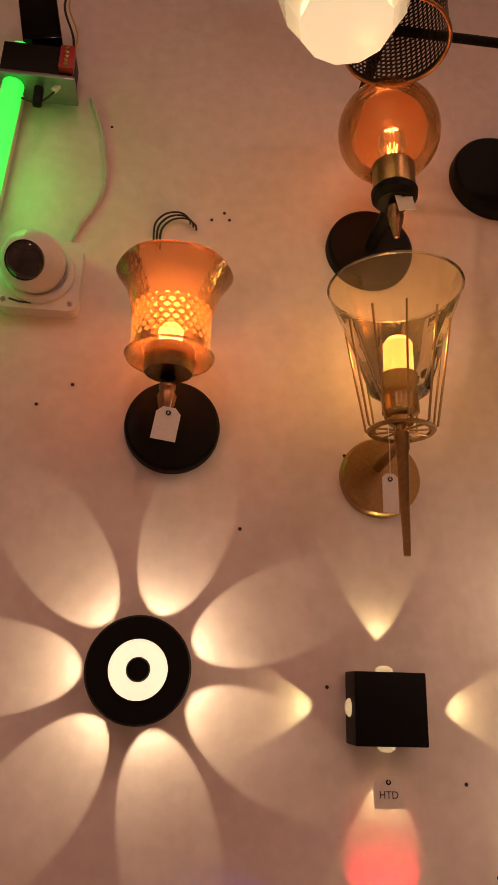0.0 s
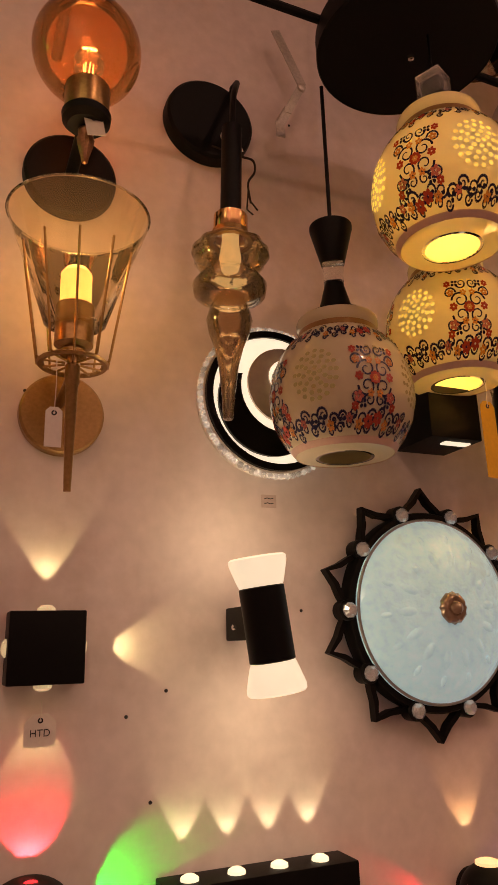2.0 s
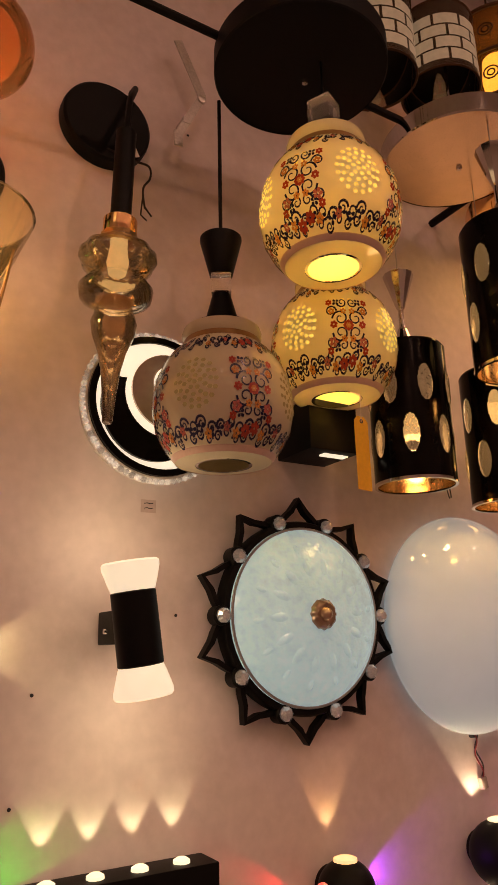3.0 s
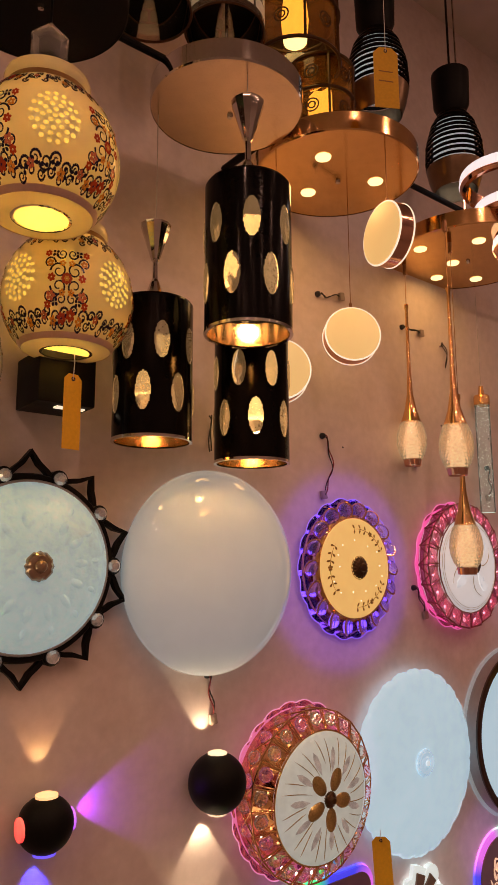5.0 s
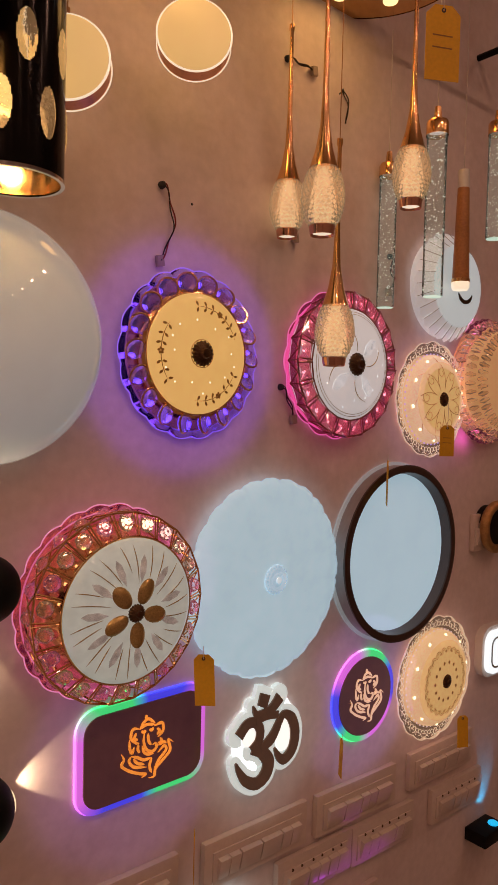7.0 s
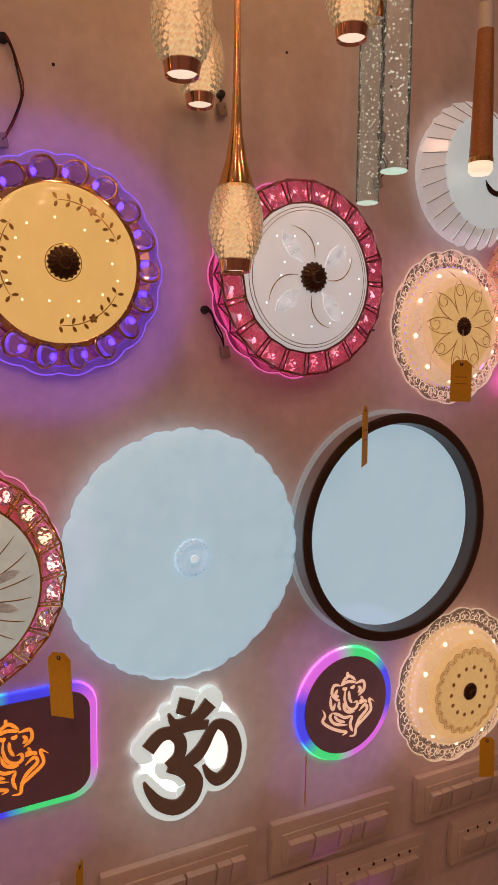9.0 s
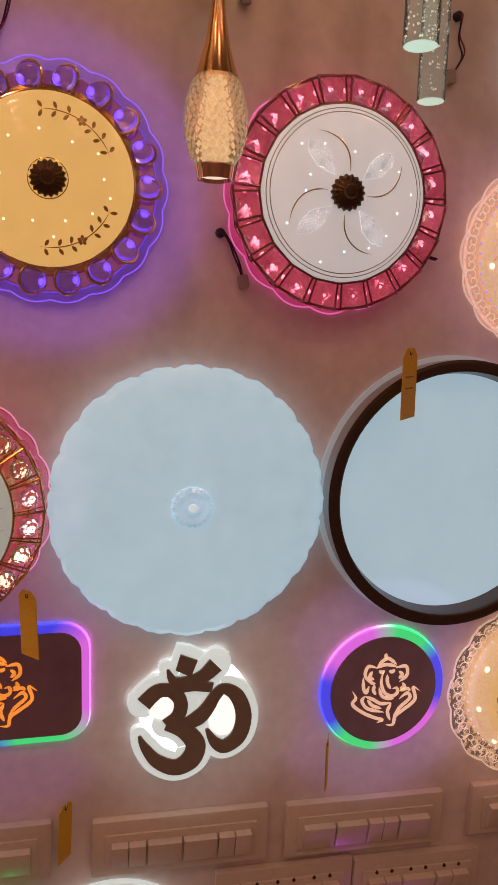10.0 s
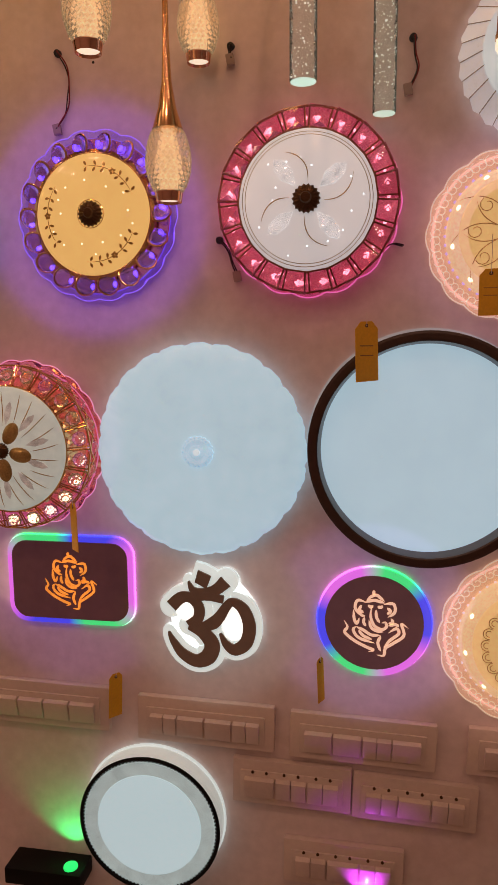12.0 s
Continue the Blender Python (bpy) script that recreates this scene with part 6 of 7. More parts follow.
def lit_plate(name, x, z, outline, inner, label, turns, shift):
    s = thing(name, on_wall(x, z), label, "lit panel")
    part("light_strip", prism(outline, 0.003, 0.008), spectrum(name + "_strip", turns, shift), s, "band of colour-changing LED light")
    part("back_strip", ribbon([(px * 1.0, py * 1.0) for px, py in outline + outline[:1]], 0.004, 0.0005, 0.0028), spectrum(name + "_back", turns, shift, 2.5), s, "LED strip behind the panel")
    part("face_plate", prism(inner, 0.0082, 0.0105), PANEL_BROWN, s, "dark brown acrylic face")
    return s


rp = lit_plate("lit_panel", 1.465, 0.941, rounded_rect(0.222, 0.152, 0.032), rounded_rect(0.204, 0.134, 0.026), "rectangular lit wall panel with orange ornament and rainbow edge", 2.0, 0.1)
ornament("orange_ornament", 0.0245, mat("orange_lines", (0.9, 0.4, 0.1), 0.4, vary=0.35, scale=150, glow=(1, 0.32, 0.02), strength=0.75), rp, 0.0106)
cp = lit_plate("lit_panel_round", 1.97, 0.897, arc(0, 0, 0.0885, 0, 355, 71), arc(0, 0, 0.0765, 0, 355, 71), "round lit wall panel with pale ornament and rainbow edge", 2.0, 0.42)
cp.name = "lit_panel"
ornament("pale_ornament", 0.0265, mat("pale_lines", (0.9, 0.7, 0.5), 0.4, vary=0.1, scale=100, glow=(1, 0.6, 0.33), strength=0.62), cp, 0.0106)


def om_panel():
    s = thing("lit_panel", on_wall(1.71, 0.892), "om shaped wall panel, white lit edge and dark face", "lit panel")
    k = 0.000295
    strokes = [
        ([(-228, 55), (-170, 108), (-110, 105), (-70, 55), (-78, -10), (-130, -52)], [72, 66, 58, 60, 62, 60]),
        ([(-128, -48), (-50, -85), (0, -155), (-22, -225), (-90, -255), (-170, -215), (-222, -145), (-246, -92)], [52, 74, 88, 92, 74, 60, 38, 12]),
        ([(-60, -62), (10, -28), (50, 15), (82, 66), (120, 98), (180, 58), (212, -35), (192, -132), (130, -176), (82, -148), (48, -86)], [50, 72, 62, 52, 46, 66, 72, 74, 66, 46, 14]),
        ([(-127, 205), (-98, 150), (-30, 145), (30, 165), (82, 212)], [10, 44, 50, 62, 76]),
        ([(-105, 112), (-20, 122), (70, 108)], [44, 46, 44])]
    part("back_led", torus(0.06, 0.012, 48, 8, 0.0015, squash=0.1), led_glow("om", (0.85, 0.95, 0.95), 3.0), s)
    white = mat("om_edge", (0.8, 0.85, 0.85), 0.35, vary=0.06, scale=40, glow=(0.8, 0.95, 0.92), strength=0.55)
    for i, (pts, ws) in enumerate(strokes):
        line = [(x * k, y * k) for x, y in curve(pts, 8)]
        wide = [float(np.interp(j / 8, range(len(ws)), ws)) * k for j in range(len(line))]
        part("light_edge", ribbon(line, [w + 66 * k for w in wide], 0.003, 0.012 + 0.00015 * i), white, s)
        for e in (0, -1):
            part("light_edge", lathe([(0, 0.0119), (wide[e] / 2 + 31 * k, 0.0119), (wide[e] / 2 + 31 * k, 0.003)], 24, Matrix.Translation((*line[e], 0.00004 * i))), white, s)
        part("dark_face", ribbon(line, wide, 0.0128, 0.0155 + 0.0002 * i), PANEL_BROWN, s, "dark brown acrylic stroke")
    for n, (cx, cy, rx, ry) in enumerate(((-140, 25, 62, 52), (122, -30, 66, 96))):
        part("lit_window", lathe([(0, 0.0132), (1, 0.0132)], 40, Matrix.Translation((cx * k, cy * k, 0)) @ Matrix.Diagonal((rx * k, ry * k, 1, 1))), PURE_WHITE_GLOW, s, "bright white cut-out")
    part("pale_window", ribbon([(-30 * k, 95 * k), (-20 * k, 30 * k), (-45 * k, -35 * k)], 60 * k, 0.003, 0.0131), white, s)
    sq = [(-72, 270), (2, 238), (-26, 165), (-92, 200)]
    part("light_edge", prism([(x * k * 1.0, y * k) for x, y in ((-85, 312), (-30, 300), (40, 262), (0, 150), (-150, 170), (-105, 250))], 0.003, 0.0118), white, s)
    part("dark_face", prism([(x * k, y * k) for x, y in sq], 0.0128, 0.016), PANEL_BROWN, s)


om_panel()
spill(1.71, 0.892, 0.3, 0.025, (0.85, 0.95, 0.95), 0.02)
spill(1.465, 0.941, 0.36, 0.05, (0.5, 0.25, 1.0), 0.02)
spill(1.965, 0.897, 0.32, 0.06, (0.55, 0.4, 1.0), 0.02)


# ---- switch boards ----
def switch_plate(x, z, w, h, rockers, pins, tilt=0.0):
    s = thing("switch_plate", on_wall(x, z, 0, tilt), "beige wall switch plate with a row of rocker switches" if not pins else "beige wall switch plate with rockers below socket holes", "switch plate", "switch plates on the wall")
    part("cover", box(w, h, 0.013, pose(0, 0, 0.0065), 0.0035), SWITCH_PLASTIC, s)
    part("inner_frame", box(w * 0.86, h * 0.62, 0.004, pose(0, -h * 0.04, 0.014), 0.0012), SWITCH_PLASTIC, s)
    n = len(rockers)
    step = w * 0.8 / n
    for i, split in enumerate(rockers):
        cx = -w * 0.4 + step * (i + 0.5)
        for d, ww in (((-0.24, 0.46), (0.24, 0.46)) if split else ((0, 0.94),)):
            bm = box(step * ww, h * 0.44, 0.01, pose(cx + d * step, -h * 0.08, 0.0175, 12), 0.0012)
            part("rocker", bm, SWITCH_PLASTIC, s)
        if pins:
            for d in (-0.22, 0.22):
                part("pin_hole", lathe([(0, 0.0168), (0.0024, 0.0168), (0.0028, 0.015)], 12, Matrix.Translation((cx + d * step, h * 0.24, 0))), DARK_BRONZE, s)


for cx, cz, rk, lean in ((1.411, 0.718, (0, 0, 0, 0), -1), (1.172, 0.718, (0, 0, 1, 0), 0), (1.695, 0.706, (1, 0, 0, 1), -1.2), (1.954, 0.697, (0, 0, 1, 0), -1.6), (2.235, 0.694, (1, 0, 0, 0), -1)):
    switch_plate(cx, cz, 0.234, 0.079, rk, False, lean)
for cx, cz, rk, lean in ((1.8395, 0.609, (0, 1, 1), -1.2), (2.038, 0.599, (1, 0, 1), -2.2), (1.2, 0.602, (1, 0, 1), 0), (2.3, 0.59, (0, 1, 0), -1)):
    switch_plate(cx, cz, 0.197, 0.078, rk, True, lean)
switch_plate(1.925, 0.473, 0.198, 0.078, (1, 0, 1), True, -1)
switch_plate(2.36, 1.185, 0.06, 0.085, (0,), False)


def mirror_ring_light():
    s = thing("ceiling_light", on_wall(1.602, 0.531), "round white LED light with black beaded ring", "wall light")
    part("back_body", lathe([(0, 0.004), (0.118, 0.004), (0.123, 0.008), (0.123, 0.03), (0.112, 0.04)], 80), mat("ring_back", (0.8, 0.82, 0.8), 0.3, glow=(0.85, 1, 0.95), strength=0.35), s, "white lit body")
    part("black_ring", torus(0.1195, 0.0032, 96, 8, 0.041), BLACK, s, "black ring")
    me = mesh_of("bead", lathe([(0, 0.0022), (0.0018, 0.0012), (0.002, 0)], 6), BLACK_GLOSS)
    for i in range(110):
        a = 2 * math.pi * i / 110
        share("bead", me, s, Matrix.Translation((0.1158 * math.cos(a), 0.1158 * math.sin(a), 0.0405)))
    part("outer_diffuser", lathe([(0.09, 0.041), (0.118, 0.0395)], 80), mat("ring_grey_glow", (0.45, 0.5, 0.5), 0.3, vary=0.2, scale=200, glow=(0.75, 1, 1.0), strength=0.34), s)
    part("diffuser", lathe([(0, 0.0425), (0.09, 0.042), (0.0905, 0.0405)], 80), mat("ring_white_glow", (0.45, 0.54, 0.56), 0.12, vary=0.03, glow=(0.72, 0.98, 1.05), strength=0.56), s, "white lit diffuser")
    halo(s, 0.122, 0.005, (0.85, 1, 0.97), 0.6)


mirror_ring_light()


def small_spot(x, z, col, w, label, half, watts, angle):
    s = thing("spot_light", on_wall(x, z), label, "spot light", "small coloured spots")
    part("body", box(w, 0.03, 0.055, pose(0, 0, 0.0275), 0.003), BLACK, s)
    part("lens", lathe([(0.0125, 0), (0.012, 0.003), (0.007, 0.006), (0, 0.007)], 24, upright(w / 2 - 0.025, 0.015, 0.035)), mat("spot_lens", col, 0.15, glow=col, strength=1.0), s, "glowing coloured lens")
    beam_lamp("spot_beam", x + w / 2 - 0.025, z + 0.025, angle, half, watts, col, out=0.035, tilt=24, blend=0.9)


small_spot(1.41, 0.415, (0.03, 1.0, 0.2), 0.14, "black bar spot light with green lens", 48, 0.4, 100)
small_spot(1.95, 0.4, (0.7, 0.05, 1.0), 0.08, "small black spot light with purple lens", 46, 0.8, 92)
small_spot(2.4, 0.475, (0.02, 0.55, 1.0), 0.09, "small black spot light with blue lens", 34, 0.4, 92)

# edge of the display: ring lamp and rounded LED
er = thing("wall_light", on_wall(2.395, 1.197), "round black wall light with gold mesh rim", "wall light")
part("rim", torus(0.05, 0.011, 48, 12, 0.03), mat("gold_mesh", (0.5, 0.3, 0.12), 0.4, 0.9, vary=0.45, scale=300, bump=0.8, bump_scale=500), er, "gold mesh rim")
part("body", lathe([(0, 0.034), (0.042, 0.034), (0.048, 0.02), (0.048, 0)], 48), BLACK, er)
rr = thing("wall_light", on_wall(2.43, 0.9), "rounded square white LED light", "wall light")
part("body", prism(rounded_rect(0.12, 0.12, 0.035), 0, 0.02), WHITE_PLASTIC, rr)
part("diffuser", prism(rounded_rect(0.1, 0.1, 0.028), 0.02, 0.03), LED_WHITE, rr, "white lit diffuser")
part("groove", ribbon(rounded_rect(0.07, 0.07, 0.02) + rounded_rect(0.07, 0.07, 0.02)[:1], 0.004, 0.03, 0.0315), mat("grey_groove", (0.3, 0.32, 0.32), 0.5), rr)


# ---- hanging drops, tubes and discs ----
def drop_pendant(x, y, z, length, top, k=1.0):
    """z: the lower end of the glass drop."""
    s = thing("pendant_lamp", pose(x, y, z) @ Matrix.Scale(k, 4), "slim gold pendant lamp with textured oval glass drop", "pendant lamp", "gold drop pendants")
    prof = [(0.0175, 0.012), (0.024, 0.022), (0.029, 0.038), (0.0305, 0.05), (0.029, 0.066), (0.0245, 0.082), (0.0195, 0.092)]
    g = part("glass_drop", lathe(prof, 40), PEBBLE_GLASS, s, "textured oval glass drop")
    cut = bmesh.new()
    for row in range(13):
        h = 0.016 + 0.0058 * row
        r = radius_at(prof, min(max(h, 0.0121), 0.0919))
        for i in range(24):
            a = 2 * math.pi * (i + 0.5 * (row % 2)) / 24
            lathe([(0, 0.00035), (0.0041 * r / 0.03, 0)], 4, Matrix.Rotation(a, 4, "Z") @ Matrix.Translation((r, 0, h)) @ pose(0, 0, 0, 0, 90), bm=cut)
    tagged(part("cut_facet", cut, mat("facet_glass", (0.95, 0.8, 0.66), 0.06, transmission=0.92, ior=1.45, glow=(1, 0.74, 0.36), strength=0.09), g, "", 10), kind="stuff")
    part("lower_cap", lathe([(0.0, 0.004), (0.014, 0.004), (0.0155, 0.001), (0.0165, 0.0), (0.0185, 0.012), (0.017, 0.0135)], 40), ROSE_GOLD, s, "rose gold lower cap")
    part("light_disc", lathe([(0, 0.0035), (0.0142, 0.0035)], 32), OPAL_BRIGHT, s)
    L = length / k
    part("stem", lathe([(0.0205, 0.091), (0.019, 0.095), (0.012, 0.118), (0.0065, 0.15), (0.0042, 0.2), (0.0034, 0.6 * L + 0.4 * 0.2), (0.0032, L - 0.012), (0.0045, L - 0.008), (0.0045, L), (0, L + 0.002)], 24), GOLD, s, "tapering polished gold stem")
    part("cord", tube([(0, 0, L), (0, 0, (top - z) / k)], 0.0008, 6), COPPER, s)
    part("ferrule", lathe([(0, (top - z) / k - 0.022), (0.004, (top - z) / k - 0.022), (0.004, (top - z) / k), (0, (top - z) / k)], 12), COPPER, s)
    part("core", lathe([(0, 0.014), (0.012, 0.016), (0.013, 0.032), (0.012, 0.05), (0.009, 0.072), (0.006, 0.09)], 28), mat("drop_core", (0.9, 0.78, 0.7), 0.2, vary=0.5, scale=70, bump=0.5, bump_scale=250, glow=(1, 0.78, 0.46), strength=0.7), s)


drop_pendant(1.708, 0.97, 1.735, 0.345, 2.17)
drop_pendant(1.61, 0.795, 1.69, 0.35, 2.17)
drop_pendant(1.812, 0.8, 1.77, 0.352, 2.17)
drop_pendant(1.695, 0.845, 1.518, 0.34, 2.17)


def bubble_tube(x, y, z, length, top):
    s = thing("pendant_lamp", pose(x, y, z), "clear bubble crystal tube pendant with gold cap", "pendant lamp", "bubble tube pendants")
    R = 0.0165
    part("tube", lathe([(0, 0.0), (R - 0.001, 0.0), (R, 0.001), (R, length), (0, length)], 36), thin_glass("tube_glass", (0.97, 0.99, 0.98), ior=1.22, haze=0.05, haze_color=(0.85, 1, 0.92), relief=0.3, relief_scale=220, glow=(0.7, 0.9, 0.75), strength=0.03), s, "clear crystal tube")
    part("lit_end", lathe([(0, -0.0006), (R - 0.001, -0.0006)], 32), mat("tube_end", (0.8, 0.95, 0.9), 0.2, glow=(0.62, 1.0, 0.8), strength=0.7), s, "lit lower end")
    bub = bmesh.new()
    rng = random.Random(int(x * 1000))
    for i in range(170):
        a, r, h = rng.uniform(0, 2 * math.pi), R * 0.93 * math.sqrt(rng.random()), rng.uniform(0.004, length - 0.004)
        q = rng.uniform(0.0005, 0.0013)
        bmesh.ops.create_icosphere(bub, subdivisions=1, radius=q, matrix=Matrix.Translation((r * math.cos(a), r * math.sin(a), h)))
    tagged(part("bubbles", bub, BUBBLE, s, "tiny trapped air bubbles"), kind="stuff")
    part("cap", lathe([(R + 0.0015, length - 0.004), (R + 0.0015, length + 0.016), (R - 0.001, length + 0.02), (0.007, length + 0.021), (0.005, length + 0.042), (0, length + 0.043)], 36), GOLD, s, "gold cap")
    part("cord", tube([(0, 0, length + 0.04), (0, 0, top - z)], 0.0007, 6), GREY_WIRE, s)


bubble_tube(1.973, 0.975, 1.652, 0.25, 2.17)
bubble_tube(1.876, 0.8, 1.641, 0.262, 2.17)
bubble_tube(2.14, 0.85, 1.79, 0.2, 2.9)
wp = thing("pendant_lamp", pose(2.128, 0.913, 1.697), "slim wood and gold cone pendant with white tip", "pendant lamp")
part("cone", lathe([(0.0175, 0.018), (0.0165, 0.03), (0.0115, 0.2), (0.0, 0.2)], 28), mat("warm_wood", (0.42, 0.18, 0.06), 0.3, vary=0.25, scale=60), wp, "warm reddish wood body")
part("gold_band", lathe([(0.0178, 0.016), (0.018, 0.022), (0.0172, 0.023)], 28), GOLD, wp)
part("tip", lathe([(0, 0.0), (0.014, 0.001), (0.0172, 0.006), (0.0172, 0.018)], 28), OPAL_BRIGHT, wp, "white lit tip")
part("upper", lathe([(0.0115, 0.2), (0.011, 0.235), (0, 0.236)], 24), WHITE_PLASTIC, wp, "white upper sleeve")
part("cord", tube([(0, 0, 0.23), (0, 0, 1.195)], 0.0008, 6), GREY_WIRE, wp)


def disc_pendant(x, y, z, turn, top, tip=0.0, R=0.05):
    s = thing("pendant_lamp", pose(x, y, z, 0, 0, turn) @ pose(0, 0, 0, 90 + tip), "flat round gold disc pendant with warm lit faces", "pendant lamp", "gold disc pendants")
    part("band", lathe([(R * 0.97, -0.014), (R, -0.013), (R, 0.013), (R * 0.97, 0.014)], 64), ROSE_GOLD, s, "polished gold band")
    for f in (1, -1):
        part("lit_face", lathe([(0, 0.0165 * f), (R * 0.9, 0.0165 * f), (R * 0.97, 0.0145 * f)], 64), mat("disc_face", (0.5, 0.4, 0.26), 0.4, vary=0.03, scale=10, glow=(1, 0.58, 0.2), strength=0.74), s, "warm lit face")
        part("edge_line", torus(R * 0.99, 0.0016, 64, 6, 0.0125 * f), OPAL_BRIGHT, s)
    up = s.matrix_basis.inverted() @ Vector((x, y, top))
    foot = s.matrix_basis.inverted() @ Vector((x, y, z + R))
    part("cord", tube([foot, up], 0.0008, 6), COPPER, s)
    part("ferrule", tube([foot, foot + (up - foot).normalized() * 0.012], 0.003, 8), COPPER, s)


disc_pendant(1.464, 0.902, 1.943, -34, 2.193, -4)
disc_pendant(1.38, 0.738, 2.05, -104, 2.193, 0)
disc_pendant(1.27, 0.88, 1.84, -34, 2.193, -4)


# ---- things on the rail above ----
def lantern(x, y, z, r, h, label):
    s = thing("lantern", pose(x, y, z), label, "lantern", "amber lanterns")
    part("glass", lathe([(r * 0.97, 0.004), (r * 0.97, h - 0.004)], 40), thin_glass("amber_lantern_glass", (0.9, 0.45, 0.12), haze=0.2, haze_color=(0.8, 0.35, 0.08)), s, "amber glass cylinder")
    for q in (0, h / 2, h):
        part("hoop", torus(r, 0.003, 48, 8, q), DARK_BRONZE, s)
    for i in range(6):
        a = 2 * math.pi * i / 6
        part("upright", tube([(r * math.cos(a), r * math.sin(a), 0), (r * math.cos(a), r * math.sin(a), h)], 0.0026, 6), DARK_BRONZE, s)
        for q in (h * 0.25, h * 0.75):
            for rr2 in (0.012, 0.006):
                m = Matrix.Rotation(a + math.pi / 6, 4, "Z") @ Matrix.Translation((r * 0.98, 0, q)) @ pose(0, 0, 0, 0, 90)
                bm = torus(rr2, 0.0013, 20, 6)
                bm.transform(m)
                part("scroll_ring", bm, DARK_BRONZE, s)
    part("bulb", lathe([(0, h * 0.25), (0.02, h * 0.27), (0.024, h * 0.5), (0.02, h * 0.72), (0, h * 0.75)], 24), mat("lantern_bulb", (0.9, 0.8, 0.5), 0.4, glow=(1, 0.72, 0.24), strength=2.2), s, "lit opal bulb")
    part("hanger", tube([(0, 0, h), (0, 0, 2.9 - z)], 0.002, 6), DARK_BRONZE, s)
    part("roof", lathe([(r * 1.02, h), (r * 0.6, h + 0.012), (0.0, h + 0.02)], 40), DARK_BRONZE, s)
    point_lamp("lantern_light", x, y, z + h * 0.5, 1.1, (1, 0.5, 0.12), 0.02)


lantern(1.29, 0.85, 2.37, 0.075, 0.18, "amber glass cylinder lantern with dark scrollwork")
lantern(1.378, 0.88, 2.285, 0.06, 0.13, "amber glass lantern with lit square bulb")
lantern(2.0, 0.78, 2.3, 0.06, 0.16, "amber glass lantern lit above ring chandelier")


def slatted_pendant(x, y, z):
    s = thing("pendant_lamp", pose(x, y, z) @ Matrix.Scale(1.22, 4), "black beehive pendant lamp with open slats", "pendant lamp", "beehive pendants")
    prof = [(0.036, 0.0), (0.043, 0.02), (0.048, 0.05), (0.046, 0.085), (0.036, 0.12), (0.02, 0.145)]
    for i in range(11):
        h = 0.045 + 0.0092 * i
        r = radius_at(prof, h)
        part("slat", lathe([(r, h), (r + 0.0012, h + 0.002), (r, h + 0.005), (r - 0.002, h + 0.0055), (r - 0.0016, h)], 36), BLACK_GLOSS, s)
    part("lower_band", lathe([(0.036, 0.0), (0.043, 0.02), (0.0475, 0.042), (0.046, 0.043), (0.0415, 0.02), (0.0345, 0.0)], 40), mat("bronze_band", (0.22, 0.14, 0.08), 0.3, 0.7), s, "bronze lower band")
    part("liner", lathe([(0.034, 0.045), (0.034, 0.12), (0.015, 0.145)], 32), mat("white_liner", (0.85, 0.85, 0.8), 0.3, glow=(0.9, 0.95, 1), strength=0.3), s, "pale inner liner")
    part("neck", lathe([(0.022, 0.143), (0.03, 0.16), (0.032, 0.22), (0.0, 0.225)], 32), BLACK, s)
    part("cord", tube([(0, 0, 0.22), (0, 0, (2.9 - z) / 1.22)], 0.002, 6), BLACK, s)


slatted_pendant(1.5, 0.85, 2.365)
slatted_pendant(1.735, 0.85, 2.295)


def brick_shade(x, y, z):
    s = thing("pendant_lamp", pose(x, y, z), "clear glass cylinder lamp with white brick pattern", "pendant lamp", "brick pattern lamps")
    R, h = 0.062, 0.13
    part("glass", lathe([(R, 0), (R, h)], 40), thin_glass("tea_glass", (0.8, 0.62, 0.45), haze=0.15, haze_color=(0.7, 0.5, 0.35)), s)
    for q in (0.0, h):
        part("hoop", torus(R, 0.002, 40, 6, q), DARK_BRONZE, s)
    tiles = bmesh.new()
    for row in range(4):
        for i in range(9):
            a0, a1 = 2 * math.pi * (i + 0.5 * (row % 2) + 0.05) / 9, 2 * math.pi * (i + 0.5 * (row % 2) + 0.95) / 9
            z0, z1 = 0.012 + row * 0.023, 0.032 + row * 0.023
            pts = [(a0 + (a1 - a0) * j / 4) for j in range(5)]
            low = [tiles.verts.new(((R + 0.001) * math.cos(a), (R + 0.001) * math.sin(a), z0)) for a in pts]
            top = [tiles.verts.new(((R + 0.001) * math.cos(a), (R + 0.001) * math.sin(a), z1)) for a in pts]
            for j in range(4):
                tiles.faces.new((low[j], low[j + 1], top[j + 1], top[j]))
    # The print's warm light is set as glow; no bulb hangs inside.
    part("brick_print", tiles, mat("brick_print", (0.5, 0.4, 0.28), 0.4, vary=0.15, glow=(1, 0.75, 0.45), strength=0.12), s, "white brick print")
    part("cord", tube([(0, 0, h), (0, 0, 2.9 - z)], 0.0015, 6), BLACK, s)
    part("cap", lathe([(R, h), (0.02, h + 0.01), (0, h + 0.012)], 32), BLACK, s)


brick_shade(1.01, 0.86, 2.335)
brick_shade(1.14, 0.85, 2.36)


